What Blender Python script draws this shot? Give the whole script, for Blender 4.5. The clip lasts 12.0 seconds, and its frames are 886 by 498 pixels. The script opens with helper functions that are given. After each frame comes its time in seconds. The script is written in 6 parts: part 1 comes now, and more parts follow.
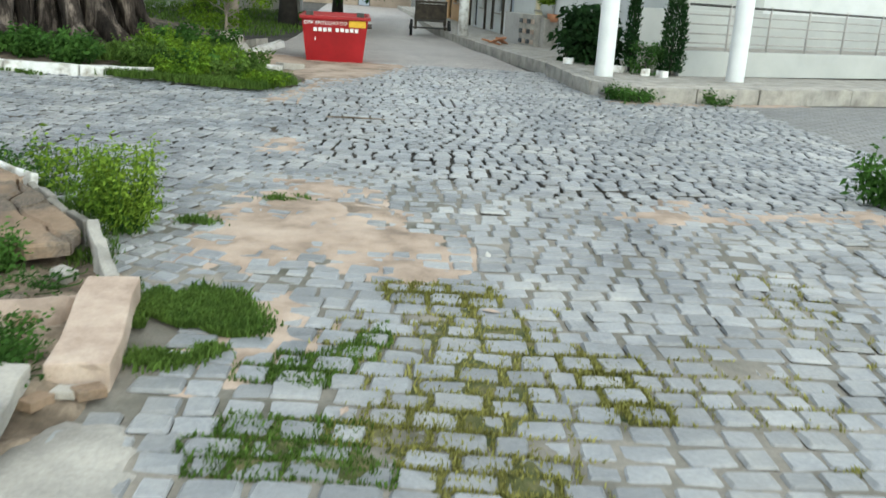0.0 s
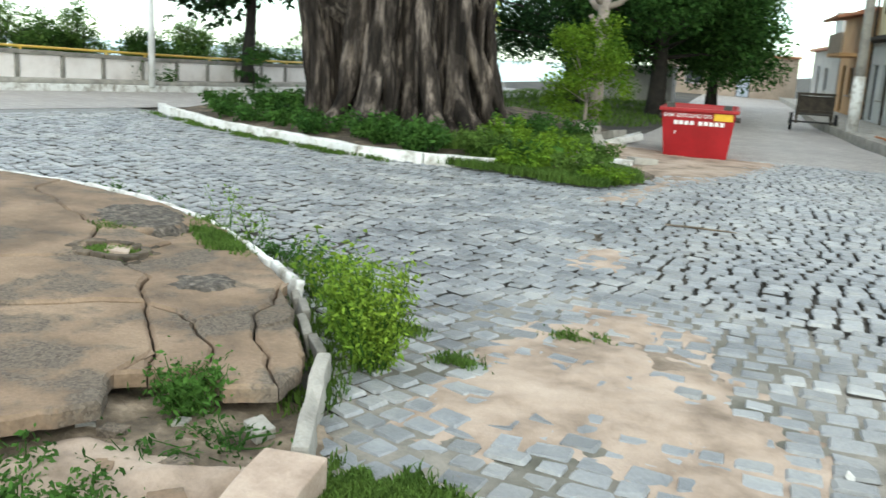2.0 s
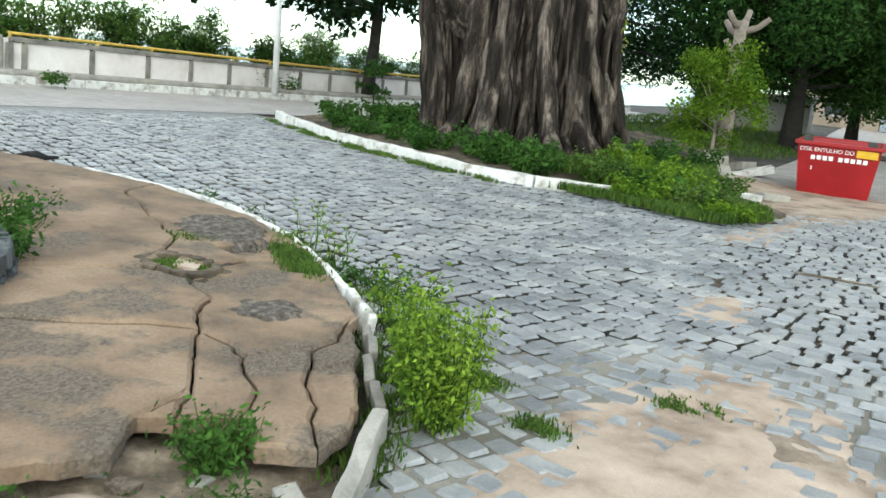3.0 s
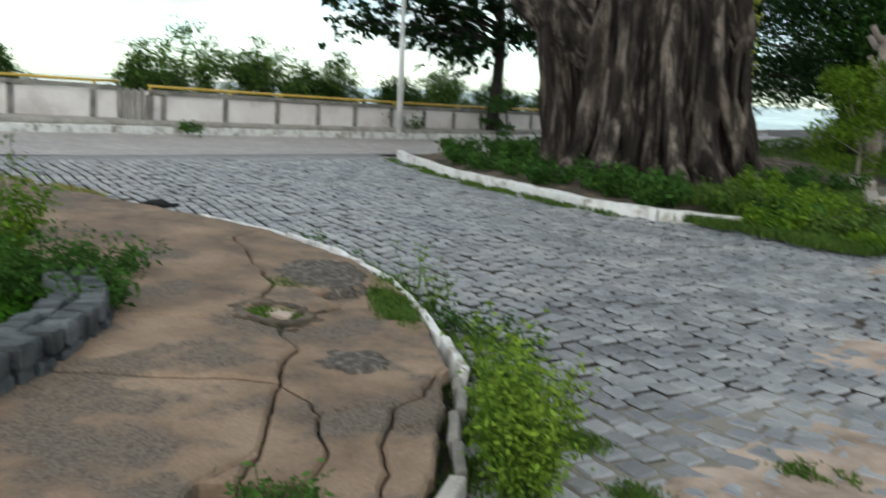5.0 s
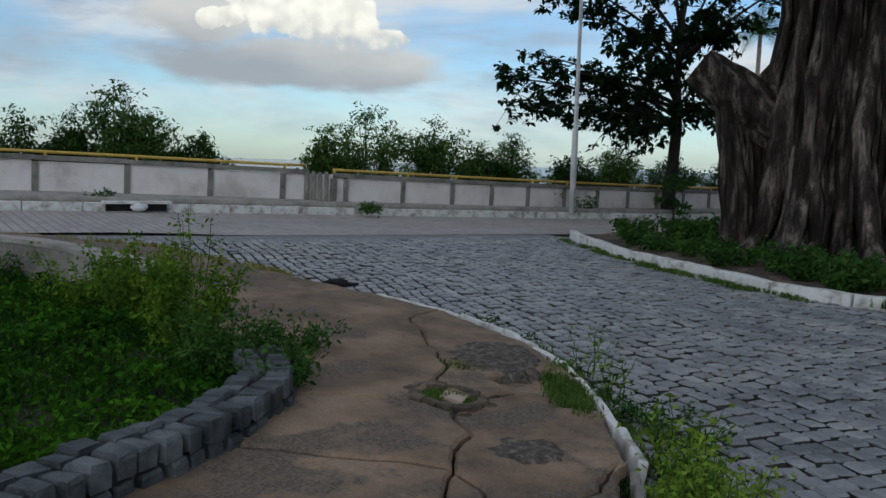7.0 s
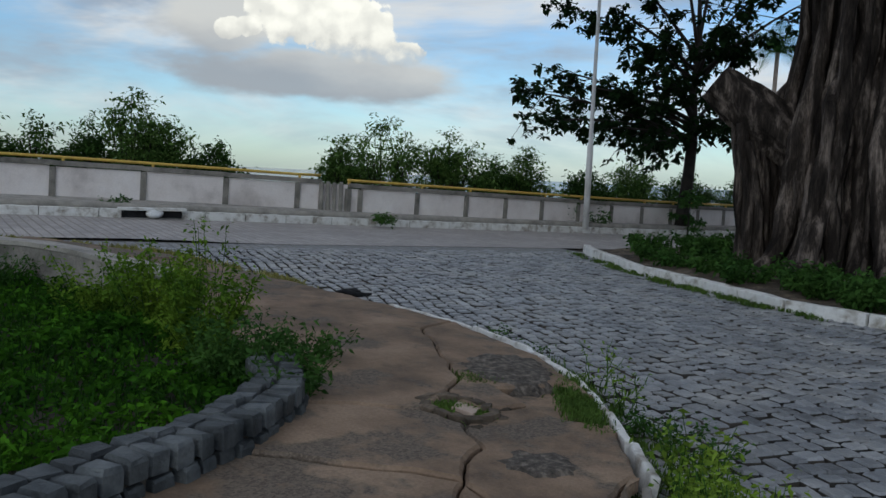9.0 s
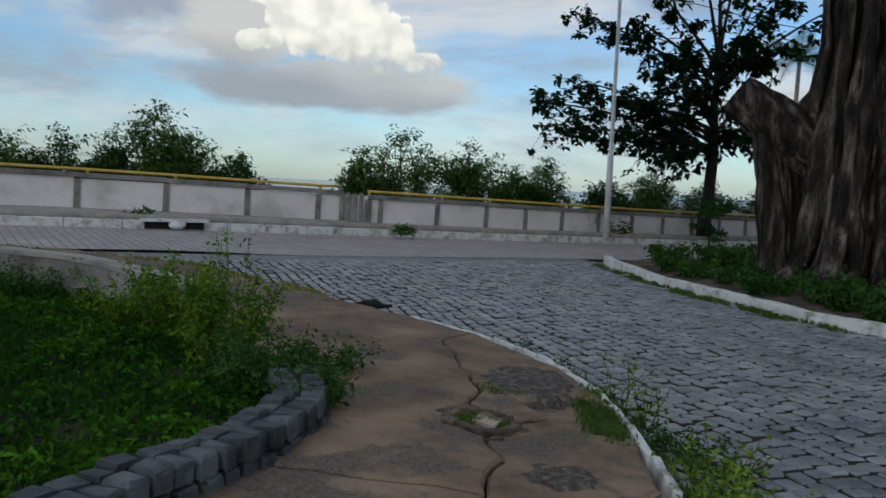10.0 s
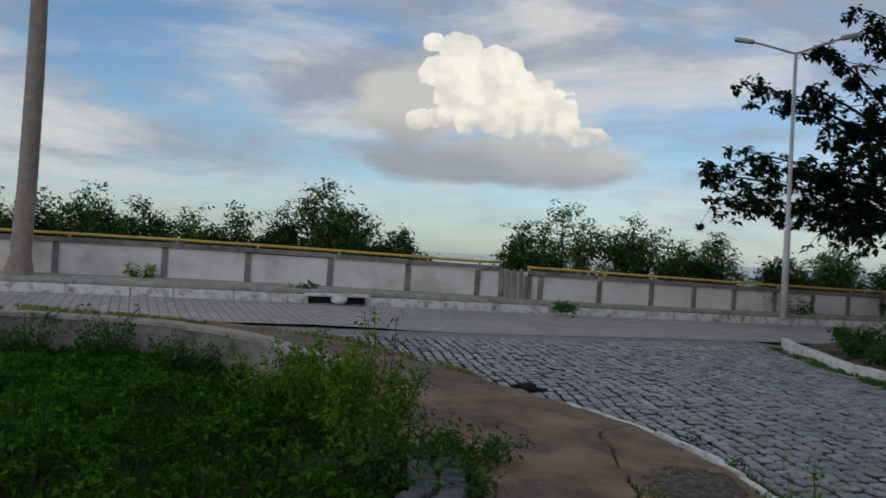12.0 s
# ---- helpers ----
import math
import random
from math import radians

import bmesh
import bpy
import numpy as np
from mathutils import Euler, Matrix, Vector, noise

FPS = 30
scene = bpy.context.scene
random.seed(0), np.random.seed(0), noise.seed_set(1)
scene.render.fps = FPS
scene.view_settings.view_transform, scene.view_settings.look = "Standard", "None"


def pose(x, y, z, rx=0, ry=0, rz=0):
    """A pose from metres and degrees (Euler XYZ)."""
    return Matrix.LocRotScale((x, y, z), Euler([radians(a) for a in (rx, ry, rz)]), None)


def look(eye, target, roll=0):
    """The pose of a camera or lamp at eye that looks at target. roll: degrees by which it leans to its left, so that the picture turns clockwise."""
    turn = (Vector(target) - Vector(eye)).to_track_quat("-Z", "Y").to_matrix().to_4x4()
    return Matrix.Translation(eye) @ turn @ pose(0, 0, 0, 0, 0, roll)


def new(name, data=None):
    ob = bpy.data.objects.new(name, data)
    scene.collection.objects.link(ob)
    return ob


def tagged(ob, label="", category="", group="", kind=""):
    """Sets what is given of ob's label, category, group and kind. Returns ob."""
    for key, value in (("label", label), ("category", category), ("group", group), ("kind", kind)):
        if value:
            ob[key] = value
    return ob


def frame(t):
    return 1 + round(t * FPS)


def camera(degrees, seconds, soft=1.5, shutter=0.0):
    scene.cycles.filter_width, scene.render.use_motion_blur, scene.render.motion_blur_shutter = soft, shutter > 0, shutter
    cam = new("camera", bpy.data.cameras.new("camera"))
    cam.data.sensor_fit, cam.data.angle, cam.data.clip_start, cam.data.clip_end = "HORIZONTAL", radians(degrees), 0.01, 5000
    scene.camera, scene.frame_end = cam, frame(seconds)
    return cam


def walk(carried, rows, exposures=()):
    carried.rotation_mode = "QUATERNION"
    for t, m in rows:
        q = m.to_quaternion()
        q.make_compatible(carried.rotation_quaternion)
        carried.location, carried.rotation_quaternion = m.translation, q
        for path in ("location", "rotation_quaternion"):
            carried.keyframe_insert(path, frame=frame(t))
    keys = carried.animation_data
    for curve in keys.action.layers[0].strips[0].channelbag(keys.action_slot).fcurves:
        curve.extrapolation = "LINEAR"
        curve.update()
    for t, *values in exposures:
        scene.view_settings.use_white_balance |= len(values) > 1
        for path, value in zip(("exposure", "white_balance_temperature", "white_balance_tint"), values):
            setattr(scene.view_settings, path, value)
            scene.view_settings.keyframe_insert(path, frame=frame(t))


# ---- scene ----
cam = camera(53.45, 12.0, soft=1.5, shutter=0.4)
PATH = [
    (0.0, -0.000, -0.000, 1.499, 73.32, -3.12, 1.62),
    (0.5, 0.061, 0.428, 1.496, 75.01, -3.16, 2.63),
    (1.0, 0.098, 0.727, 1.526, 75.68, -3.07, 12.42),
    (1.5, 0.041, 1.107, 1.519, 77.12, -3.74, 19.89),
    (2.0, 0.050, 1.428, 1.500, 77.60, -2.97, 25.29),
    (2.5, -0.001, 1.711, 1.495, 77.81, -4.41, 30.57),
    (3.0, -0.115, 2.028, 1.490, 78.14, -5.25, 33.38),
    (3.2, -0.113, 2.143, 1.477, 78.62, -4.64, 33.84),
    (4.8, -0.104, 2.401, 1.493, 78.44, -2.70, 39.22),
    (5.0, -0.122, 2.386, 1.508, 79.78, -2.58, 41.69),
    (5.5, -0.167, 2.383, 1.538, 83.33, -2.51, 48.17),
    (6.0, -0.164, 2.381, 1.547, 84.86, -2.46, 51.02),
    (6.5, -0.157, 2.387, 1.541, 85.22, -2.13, 52.17),
    (7.0, -0.159, 2.386, 1.542, 84.43, -1.82, 52.77),
    (9.0, -0.163, 2.376, 1.534, 85.20, -2.79, 53.68),
    (9.5, -0.164, 2.371, 1.534, 85.18, -2.60, 54.06),
    (10.0, -0.151, 2.357, 1.551, 85.80, -2.66, 54.96),
    (10.5, -0.168, 2.351, 1.562, 87.38, -2.84, 58.43),
    (11.0, -0.166, 2.405, 1.565, 88.04, -2.49, 61.74),
    (11.5, -0.263, 2.515, 1.571, 88.88, -1.97, 63.48),
    (12.0, -0.423, 2.619, 1.590, 90.13, -2.81, 65.59),
]
walk(cam, [(r[0], pose(*r[1:])) for r in PATH],
     [(0.0, 1.76, 7000, -5), (0.6, 1.84, 7000, -5), (1.5, 1.93, 7000, -5), (4.7, 1.93, 6900, -4), (5.0, 1.1, 7000, 0), (5.2, 0.6, 6700, 3), (5.4, 0.0, 6650, 7), (5.7, -0.22, 6400, 5), (6.2, -0.08, 6250, 4), (9.5, -0.1, 6200, 4), (10.2, -0.2, 6200, 4), (11.0, -0.24, 6300, 5), (12.0, -0.28, 6450, 6)])

# ---- world: evening sky with broken cloud and one tall cumulus ----
world = bpy.data.worlds.new("sky")
scene.world = world
world.use_nodes = True
wt = world.node_tree
for n in list(wt.nodes):
    wt.nodes.remove(n)


def wnode(kind, **values):
    n = wt.nodes.new(kind)
    for key, value in values.items():
        n.inputs[int(key[1:])].default_value = value
    return n


def wmath(op, a, b=None, c=None, clamp=False):
    n = wt.nodes.new("ShaderNodeMath")
    n.operation, n.use_clamp = op, clamp
    for i, v in enumerate((a, b, c)):
        if v is None:
            continue
        if isinstance(v, (int, float)):
            n.inputs[i].default_value = v
        else:
            wt.links.new(v, n.inputs[i])
    return n.outputs[0]


def wstep(v, lo, hi):
    n = wt.nodes.new("ShaderNodeMapRange")
    n.interpolation_type = "SMOOTHSTEP"
    wt.links.new(v, n.inputs[0])
    n.inputs[1].default_value, n.inputs[2].default_value = lo, hi
    return n.outputs[0]


def wmix(f, a, b):
    n = wt.nodes.new("ShaderNodeMix")
    n.data_type = "RGBA"
    for i, v in ((0, f), (6, a), (7, b)):
        if isinstance(v, (int, float)):
            n.inputs[i].default_value = v
        elif isinstance(v, tuple):
            n.inputs[i].default_value = (*v, 1)
        else:
            wt.links.new(v, n.inputs[i])
    return n.outputs[2]


SUN_YAW, SUN_UP = -150.0, 30.0
sky = wt.nodes.new("ShaderNodeTexSky")
sky.sky_type, sky.sun_disc = "NISHITA", False
sky.sun_elevation, sky.sun_rotation = radians(SUN_UP), radians(-SUN_YAW)
sky.air_density, sky.dust_density, sky.ozone_density = 1.0, 0.6, 2.0
dim = wt.nodes.new("ShaderNodeVectorMath")
dim.operation = "SCALE"
dim.inputs[3].default_value = 0.12
wt.links.new(sky.outputs[0], dim.inputs[0])
coord = wt.nodes.new("ShaderNodeTexCoord")
split = wt.nodes.new("ShaderNodeSeparateXYZ")
wt.links.new(coord.outputs["Generated"], split.inputs[0])
yaw = wmath("MULTIPLY", wmath("ARCTAN2", wmath("MULTIPLY", split.outputs[0], -1.0), split.outputs[1]), 57.2958)
up = wmath("MULTIPLY", wmath("ARCSINE", split.outputs[2]), 57.2958)


def wnoise(sx, sy, scale, detail, rough, distortion=0.0):
    comb = wt.nodes.new("ShaderNodeCombineXYZ")
    wt.links.new(wmath("MULTIPLY", yaw, sx), comb.inputs[0])
    wt.links.new(wmath("MULTIPLY", up, sy), comb.inputs[1])
    n = wt.nodes.new("ShaderNodeTexNoise")
    n.inputs["Scale"].default_value, n.inputs["Detail"].default_value = scale, detail
    n.inputs["Roughness"].default_value, n.inputs["Distortion"].default_value = rough, distortion
    wt.links.new(comb.outputs[0], n.inputs["Vector"])
    return n.outputs[0]


# high thin sheets of cloud, long and flat
sheet = wnoise(0.035, 0.13, 1.0, 6.0, 0.55, 0.6)
fine = wnoise(0.2, 0.7, 1.0, 5.0, 0.6, 0.3)
sheet = wmath("ADD", wmath("MULTIPLY", sheet, 0.8), wmath("MULTIPLY", fine, 0.2))
sheet_mask = wmath("MULTIPLY", wstep(sheet, 0.34, 0.58), 0.92)
low = wstep(up, -1.0, 6.0)
sheet_mask = wmath("MULTIPLY", sheet_mask, wmath("MULTIPLY_ADD", low, 0.75, 0.25))
tone = wnoise(0.06, 0.22, 1.0, 5.0, 0.6, 0.4)
sheet_col = wmix(wstep(tone, 0.38, 0.62), (0.40, 0.43, 0.50), (0.80, 0.77, 0.76))
tintn = wt.nodes.new("ShaderNodeVectorMath")
tintn.operation = "MULTIPLY"
tintn.inputs[1].default_value = (0.80, 0.95, 1.10)
wt.links.new(dim.outputs[0], tintn.inputs[0])
colour = wmix(sheet_mask, tintn.outputs[0], sheet_col)


# the cumulus: overlapping lobes with a knobbly edge
def lobe(a, e, ra, re):
    x = wmath("MULTIPLY", wmath("SUBTRACT", yaw, a), 1.0 / ra)
    y = wmath("MULTIPLY", wmath("SUBTRACT", up, e), 1.0 / re)
    return wmath("SUBTRACT", 1.0, wmath("SQRT", wmath("ADD", wmath("MULTIPLY", x, x), wmath("MULTIPLY", y, y))))


knob = wnoise(1.0, 1.0, 0.9, 7.0, 0.6, 0.2)
vor = wt.nodes.new("ShaderNodeTexVoronoi")
vor.feature = "SMOOTH_F1"
vor.inputs["Scale"].default_value = 1.05
vor.inputs["Smoothness"].default_value = 0.35
vc = wt.nodes.new("ShaderNodeCombineXYZ")
wt.links.new(yaw, vc.inputs[0])
wt.links.new(up, vc.inputs[1])
wt.links.new(wmath("MULTIPLY", knob, 1.2), vc.inputs[2])
wt.links.new(vc.outputs[0], vor.inputs["Vector"])
knobs = wmath("ADD", wmath("MULTIPLY", wmath("SUBTRACT", knob, 0.5), 0.9), wmath("MULTIPLY", wmath("SUBTRACT", 0.45, vor.outputs["Distance"]), 0.3))
tower = lobe(63.2, 10.3, 4.0, 3.1)
for args in ((66.9, 13.3, 0.9, 0.7), (65.0, 12.9, 1.7, 1.3), (62.6, 12.0, 2.2, 1.5), (60.9, 9.6, 3.6, 2.2), (66.6, 11.5, 1.5, 1.2), (58.9, 9.2, 1.9, 1.3), (59.6, 8.2, 3.4, 1.5), (56.9, 7.5, 2.2, 1.0), (67.6, 8.4, 1.1, 0.85), (66.3, 8.6, 1.0, 0.75)):
    tower = wmath("MAXIMUM", tower, lobe(*args))
tower = wmath("ADD", tower, wmath("MULTIPLY", knobs, 0.75))
base = wmath("MAXIMUM", lobe(62.3, 5.9, 10.5, 1.9), lobe(57.5, 5.6, 5.5, 1.8))
base = wmath("ADD", wmath("MAXIMUM", base, lobe(68.0, 9.4, 4.5, 3.6)), wmath("MULTIPLY", wmath("SUBTRACT", wnoise(0.35, 0.9, 0.6, 5.0, 0.5), 0.5), 1.1))
base_col = wmix(wstep(wmath("ADD", up, wmath("MULTIPLY_ADD", wnoise(0.3, 0.6, 0.8, 4.0, 0.5), 3.0, wmath("MULTIPLY", yaw, -0.14))), -2.5, 1.6), (0.39, 0.4, 0.435), (0.72, 0.69, 0.66))
colour = wmix(wmath("MULTIPLY", wstep(base, 0.0, 0.42), 0.92), colour, base_col)
lit = wstep(wmath("ADD", up, wmath("MULTIPLY", knobs, 3.0)), 6.2, 9.2)
puff = wstep(wmath("ADD", wmath("MULTIPLY", wmath("SUBTRACT", 0.5, vor.outputs["Distance"]), 0.3), wmath("MULTIPLY", wmath("SUBTRACT", wnoise(1.0, 1.0, 0.55, 5.0, 0.5), 0.5), 1.8)), -0.35, 0.3)
tower_col = wmix(wmath("MULTIPLY", lit, wmath("MULTIPLY_ADD", puff, 0.4, 0.6)), (0.5, 0.485, 0.48), (1.16, 1.09, 0.98))
foot = wstep(wmath("ADD", up, wmath("MULTIPLY", knobs, 2.2)), 6.3, 8.1)
colour = wmix(wmath("MULTIPLY", wstep(tower, 0.10, 0.21), foot), colour, tower_col)
back = wt.nodes.new("ShaderNodeBackground")
wt.links.new(colour, back.inputs[0])
back.inputs[1].default_value = 1.0
wout = wt.nodes.new("ShaderNodeOutputWorld")
wt.links.new(back.outputs[0], wout.inputs[0])

sun = new("sun", bpy.data.lights.new("sun", "SUN"))
sun.data.energy, sun.data.angle, sun.data.color = 0.4, radians(50), (1.0, 0.92, 0.82)
sun.matrix_world = look((30 * math.sin(radians(-SUN_YAW)), 30 * math.cos(radians(-SUN_YAW)), 30 * math.tan(radians(SUN_UP))), (0, 0, 0))

# ---- materials ----


def material(name, colours, rough=0.8, scale=6.0, bump=0.3, grain=60.0, metal=0.0, island=0.0, per_object=0.0, spec=0.4, fine=0.35, distance=0.02, upright=1.0):
    """A surface of two or three colours in stains of 1/scale metres, with fine grain, relief and a spread from piece to piece."""
    m = bpy.data.materials.new(name)
    m.use_nodes = True
    t = m.node_tree
    b = t.nodes["Principled BSDF"]
    b.inputs["Roughness"].default_value, b.inputs["Metallic"].default_value = rough, metal
    b.inputs["Specular IOR Level"].default_value = spec
    geo = t.nodes.new("ShaderNodeNewGeometry")
    pos = geo.outputs["Position"]
    big = t.nodes.new("ShaderNodeTexNoise")
    big.inputs["Scale"].default_value, big.inputs["Detail"].default_value, big.inputs["Roughness"].default_value = scale, 6, 0.62
    small = t.nodes.new("ShaderNodeTexNoise")
    small.inputs["Scale"].default_value, small.inputs["Detail"].default_value, small.inputs["Roughness"].default_value = grain, 4, 0.65
    if upright != 1.0:
        grainwise = t.nodes.new("ShaderNodeMapping")
        grainwise.inputs["Scale"].default_value = (1, 1, upright)
        t.links.new(pos, grainwise.inputs["Vector"])
        pos = grainwise.outputs[0]
    for n in (big, small):
        t.links.new(pos, n.inputs["Vector"])
    ramp = t.nodes.new("ShaderNodeValToRGB")
    t.links.new(big.outputs[0], ramp.inputs[0])
    while len(ramp.color_ramp.elements) < len(colours):
        ramp.color_ramp.elements.new(0.5)
    for i, (e, c) in enumerate(zip(ramp.color_ramp.elements, colours)):
        e.position, e.color = 0.33 + 0.34 * i / max(1, len(colours) - 1), (*c, 1)
    value = t.nodes.new("ShaderNodeMath")
    value.operation = "MULTIPLY_ADD"
    t.links.new(small.outputs[0], value.inputs[0])
    value.inputs[1].default_value, value.inputs[2].default_value = 2 * fine, 1 - fine
    last = value.outputs[0]
    if island or per_object:
        add = t.nodes.new("ShaderNodeMath")
        add.operation = "MULTIPLY_ADD"
        if island:
            t.links.new(geo.outputs["Random Per Island"], add.inputs[0])
        else:
            info = t.nodes.new("ShaderNodeObjectInfo")
            t.links.new(info.outputs["Random"], add.inputs[0])
        spread = island or per_object
        add.inputs[1].default_value, add.inputs[2].default_value = 2 * spread, 1 - spread
        mul = t.nodes.new("ShaderNodeMath")
        mul.operation = "MULTIPLY"
        t.links.new(last, mul.inputs[0])
        t.links.new(add.outputs[0], mul.inputs[1])
        last = mul.outputs[0]
    sc = t.nodes.new("ShaderNodeVectorMath")
    sc.operation = "SCALE"
    t.links.new(ramp.outputs[0], sc.inputs[0])
    t.links.new(last, sc.inputs[3])
    t.links.new(sc.outputs[0], b.inputs["Base Color"])
    rr = t.nodes.new("ShaderNodeMath")
    rr.operation = "MULTIPLY_ADD"
    t.links.new(big.outputs[0], rr.inputs[0])
    rr.inputs[1].default_value, rr.inputs[2].default_value = 0.3, rough - 0.15
    t.links.new(rr.outputs[0], b.inputs["Roughness"])
    if bump:
        bp = t.nodes.new("ShaderNodeBump")
        bp.inputs["Strength"].default_value, bp.inputs["Distance"].default_value = bump, distance
        t.links.new(small.outputs[0], bp.inputs["Height"])
        t.links.new(bp.outputs[0], b.inputs["Normal"])
    return m


def leaf_material(name, dark, light, spread=0.45):
    m = material(name, (dark, light), rough=0.8, scale=2.0, bump=0.0, grain=25, island=spread, spec=0.1)
    t = m.node_tree
    b = t.nodes["Principled BSDF"]
    out = t.nodes["Material Output"]
    tr = t.nodes.new("ShaderNodeBsdfTranslucent")
    src = b.inputs["Base Color"].links[0].from_socket
    t.links.new(src, tr.inputs[0])
    mix = t.nodes.new("ShaderNodeMixShader")
    mix.inputs[0].default_value = 0.35
    t.links.new(b.outputs[0], mix.inputs[1])
    t.links.new(tr.outputs[0], mix.inputs[2])
    t.links.new(mix.outputs[0], out.inputs[0])
    return m


def sett_far_material(name, colours, joint, sx=0.16, angle=0.0):
    """Setts too far off to tell apart: brick courses in colour and relief."""
    m = material(name, colours, rough=0.6, scale=0.8, bump=0.0, grain=30)
    t = m.node_tree
    b = t.nodes["Principled BSDF"]
    src = b.inputs["Base Color"].links[0].from_socket
    geo = t.nodes.new("ShaderNodeNewGeometry")
    mp = t.nodes.new("ShaderNodeMapping")
    mp.inputs["Rotation"].default_value = (0, 0, radians(angle))
    t.links.new(geo.outputs["Position"], mp.inputs["Vector"])
    br = t.nodes.new("ShaderNodeTexBrick")
    br.inputs["Scale"].default_value, br.inputs["Mortar Size"].default_value = 1.0, 0.018
    br.inputs["Mortar Smooth"].default_value = 0.6
    br.inputs["Brick Width"].default_value, br.inputs["Row Height"].default_value = sx * 1.25, sx
    t.links.new(mp.outputs[0], br.inputs["Vector"])
    t.links.new(src, br.inputs["Color1"])
    dull = t.nodes.new("ShaderNodeVectorMath")
    dull.operation = "SCALE"
    dull.inputs[3].default_value = 0.75
    t.links.new(src, dull.inputs[0])
    t.links.new(dull.outputs[0], br.inputs["Color2"])
    br.inputs["Mortar"].default_value = (*joint, 1)
    t.links.new(br.outputs[0], b.inputs["Base Color"])
    bp = t.nodes.new("ShaderNodeBump")
    bp.invert = True
    bp.inputs["Strength"].default_value, bp.inputs["Distance"].default_value = 0.8, 0.02
    t.links.new(br.outputs["Fac"], bp.inputs["Height"])
    t.links.new(bp.outputs[0], b.inputs["Normal"])
    return m


SETT = material("sett_granite", ((0.155, 0.163, 0.178), (0.235, 0.241, 0.252), (0.32, 0.317, 0.31)), rough=0.42, scale=1.3, bump=0.35, grain=45, island=0.25, spec=0.65)
SETT_LOOSE = material("sett_granite_single", ((0.16, 0.168, 0.182), (0.24, 0.246, 0.256), (0.325, 0.322, 0.315)), rough=0.46, scale=1.3, bump=0.35, grain=45, per_object=0.2, spec=0.6)
SETT_DARK = material("sett_dark", ((0.025, 0.03, 0.034), (0.06, 0.068, 0.074), (0.12, 0.13, 0.136)), rough=0.62, scale=5, bump=0.6, grain=50, per_object=0.3)
SETT_FAR = sett_far_material("setts_far", ((0.2, 0.2, 0.207), (0.29, 0.285, 0.28)), (0.12, 0.112, 0.1), angle=8)
SETT_PALE = sett_far_material("setts_dusty", ((0.35, 0.315, 0.3), (0.5, 0.46, 0.44)), (0.24, 0.215, 0.19), angle=5)
JOINT = material("joint_earth", ((0.02, 0.02, 0.019), (0.048, 0.044, 0.039), (0.12, 0.102, 0.082)), rough=0.95, scale=1.2, bump=0.6, grain=40)
SAND = material("washed_sand", ((0.2, 0.148, 0.112), (0.39, 0.298, 0.236), (0.49, 0.388, 0.318)), rough=0.95, scale=2.2, bump=0.4, grain=90, fine=0.2)
DUST = material("joint_dust", ((0.1, 0.095, 0.075), (0.19, 0.175, 0.15), (0.3, 0.27, 0.235)), rough=0.95, scale=1.6, bump=0.4, grain=60)
DIRT = material("earth", ((0.07, 0.055, 0.04), (0.17, 0.13, 0.095), (0.36, 0.285, 0.215)), rough=0.95, scale=5, bump=0.8, grain=35)
SLAB = material("old_pavement_concrete", ((0.09, 0.064, 0.045), (0.218, 0.15, 0.102), (0.315, 0.225, 0.157)), rough=0.92, scale=1.5, bump=0.5, grain=55, fine=0.4)
CONC = material("grey_concrete", ((0.22, 0.205, 0.185), (0.33, 0.31, 0.28), (0.42, 0.39, 0.35)), rough=0.88, scale=3, bump=0.4, grain=60)
PINKSLAB = material("sandy_slab", ((0.3, 0.222, 0.175), (0.42, 0.32, 0.258), (0.5, 0.4, 0.33)), rough=0.9, scale=5, bump=0.3, grain=70, fine=0.2)
LIME = material("chipped_limewash", ((0.3, 0.27, 0.23), (0.68, 0.67, 0.65), (0.78, 0.78, 0.77)), rough=0.85, scale=5, bump=0.4, grain=50, fine=0.15)
WALLPANEL = material("stained_white_panel", ((0.5, 0.45, 0.435), (0.73, 0.675, 0.66), (0.81, 0.765, 0.755)), rough=0.9, scale=0.9, bump=0.2, grain=30, fine=0.14)
WALLGREY = material("weathered_concrete", ((0.12, 0.115, 0.1), (0.22, 0.205, 0.185), (0.3, 0.28, 0.25)), rough=0.92, scale=2.5, bump=0.4, grain=40)
YELLOW = material("yellow_painted_steel", ((0.5, 0.33, 0.06), (0.62, 0.43, 0.09)), rough=0.5, scale=6, bump=0.05, grain=60)
RED = material("red_painted_steel", ((0.24, 0.005, 0.009), (0.34, 0.008, 0.014)), rough=0.42, scale=2, bump=0.06, grain=40, fine=0.12)
DARKMETAL = material("dark_metal", ((0.03, 0.03, 0.03), (0.07, 0.065, 0.06)), rough=0.6, scale=8, bump=0.2, grain=60)
GALV = material("galvanised_pole", ((0.5, 0.5, 0.5), (0.66, 0.66, 0.66)), rough=0.5, scale=3, bump=0.05, grain=60, fine=0.1)
WHITEPAINT = material("white_wall_paint", ((0.35, 0.358, 0.35), (0.43, 0.436, 0.425)), rough=0.8, scale=0.8, bump=0.1, grain=40, fine=0.06)
COLUMNWHITE = material("fresh_white_paint", ((0.55, 0.56, 0.56), (0.63, 0.635, 0.635)), rough=0.7, scale=2, bump=0.08, grain=40, fine=0.06)
CREAM = material("cream_wall_paint", ((0.66, 0.56, 0.36), (0.74, 0.65, 0.45)), rough=0.85, scale=0.8, bump=0.1, grain=40, fine=0.08)
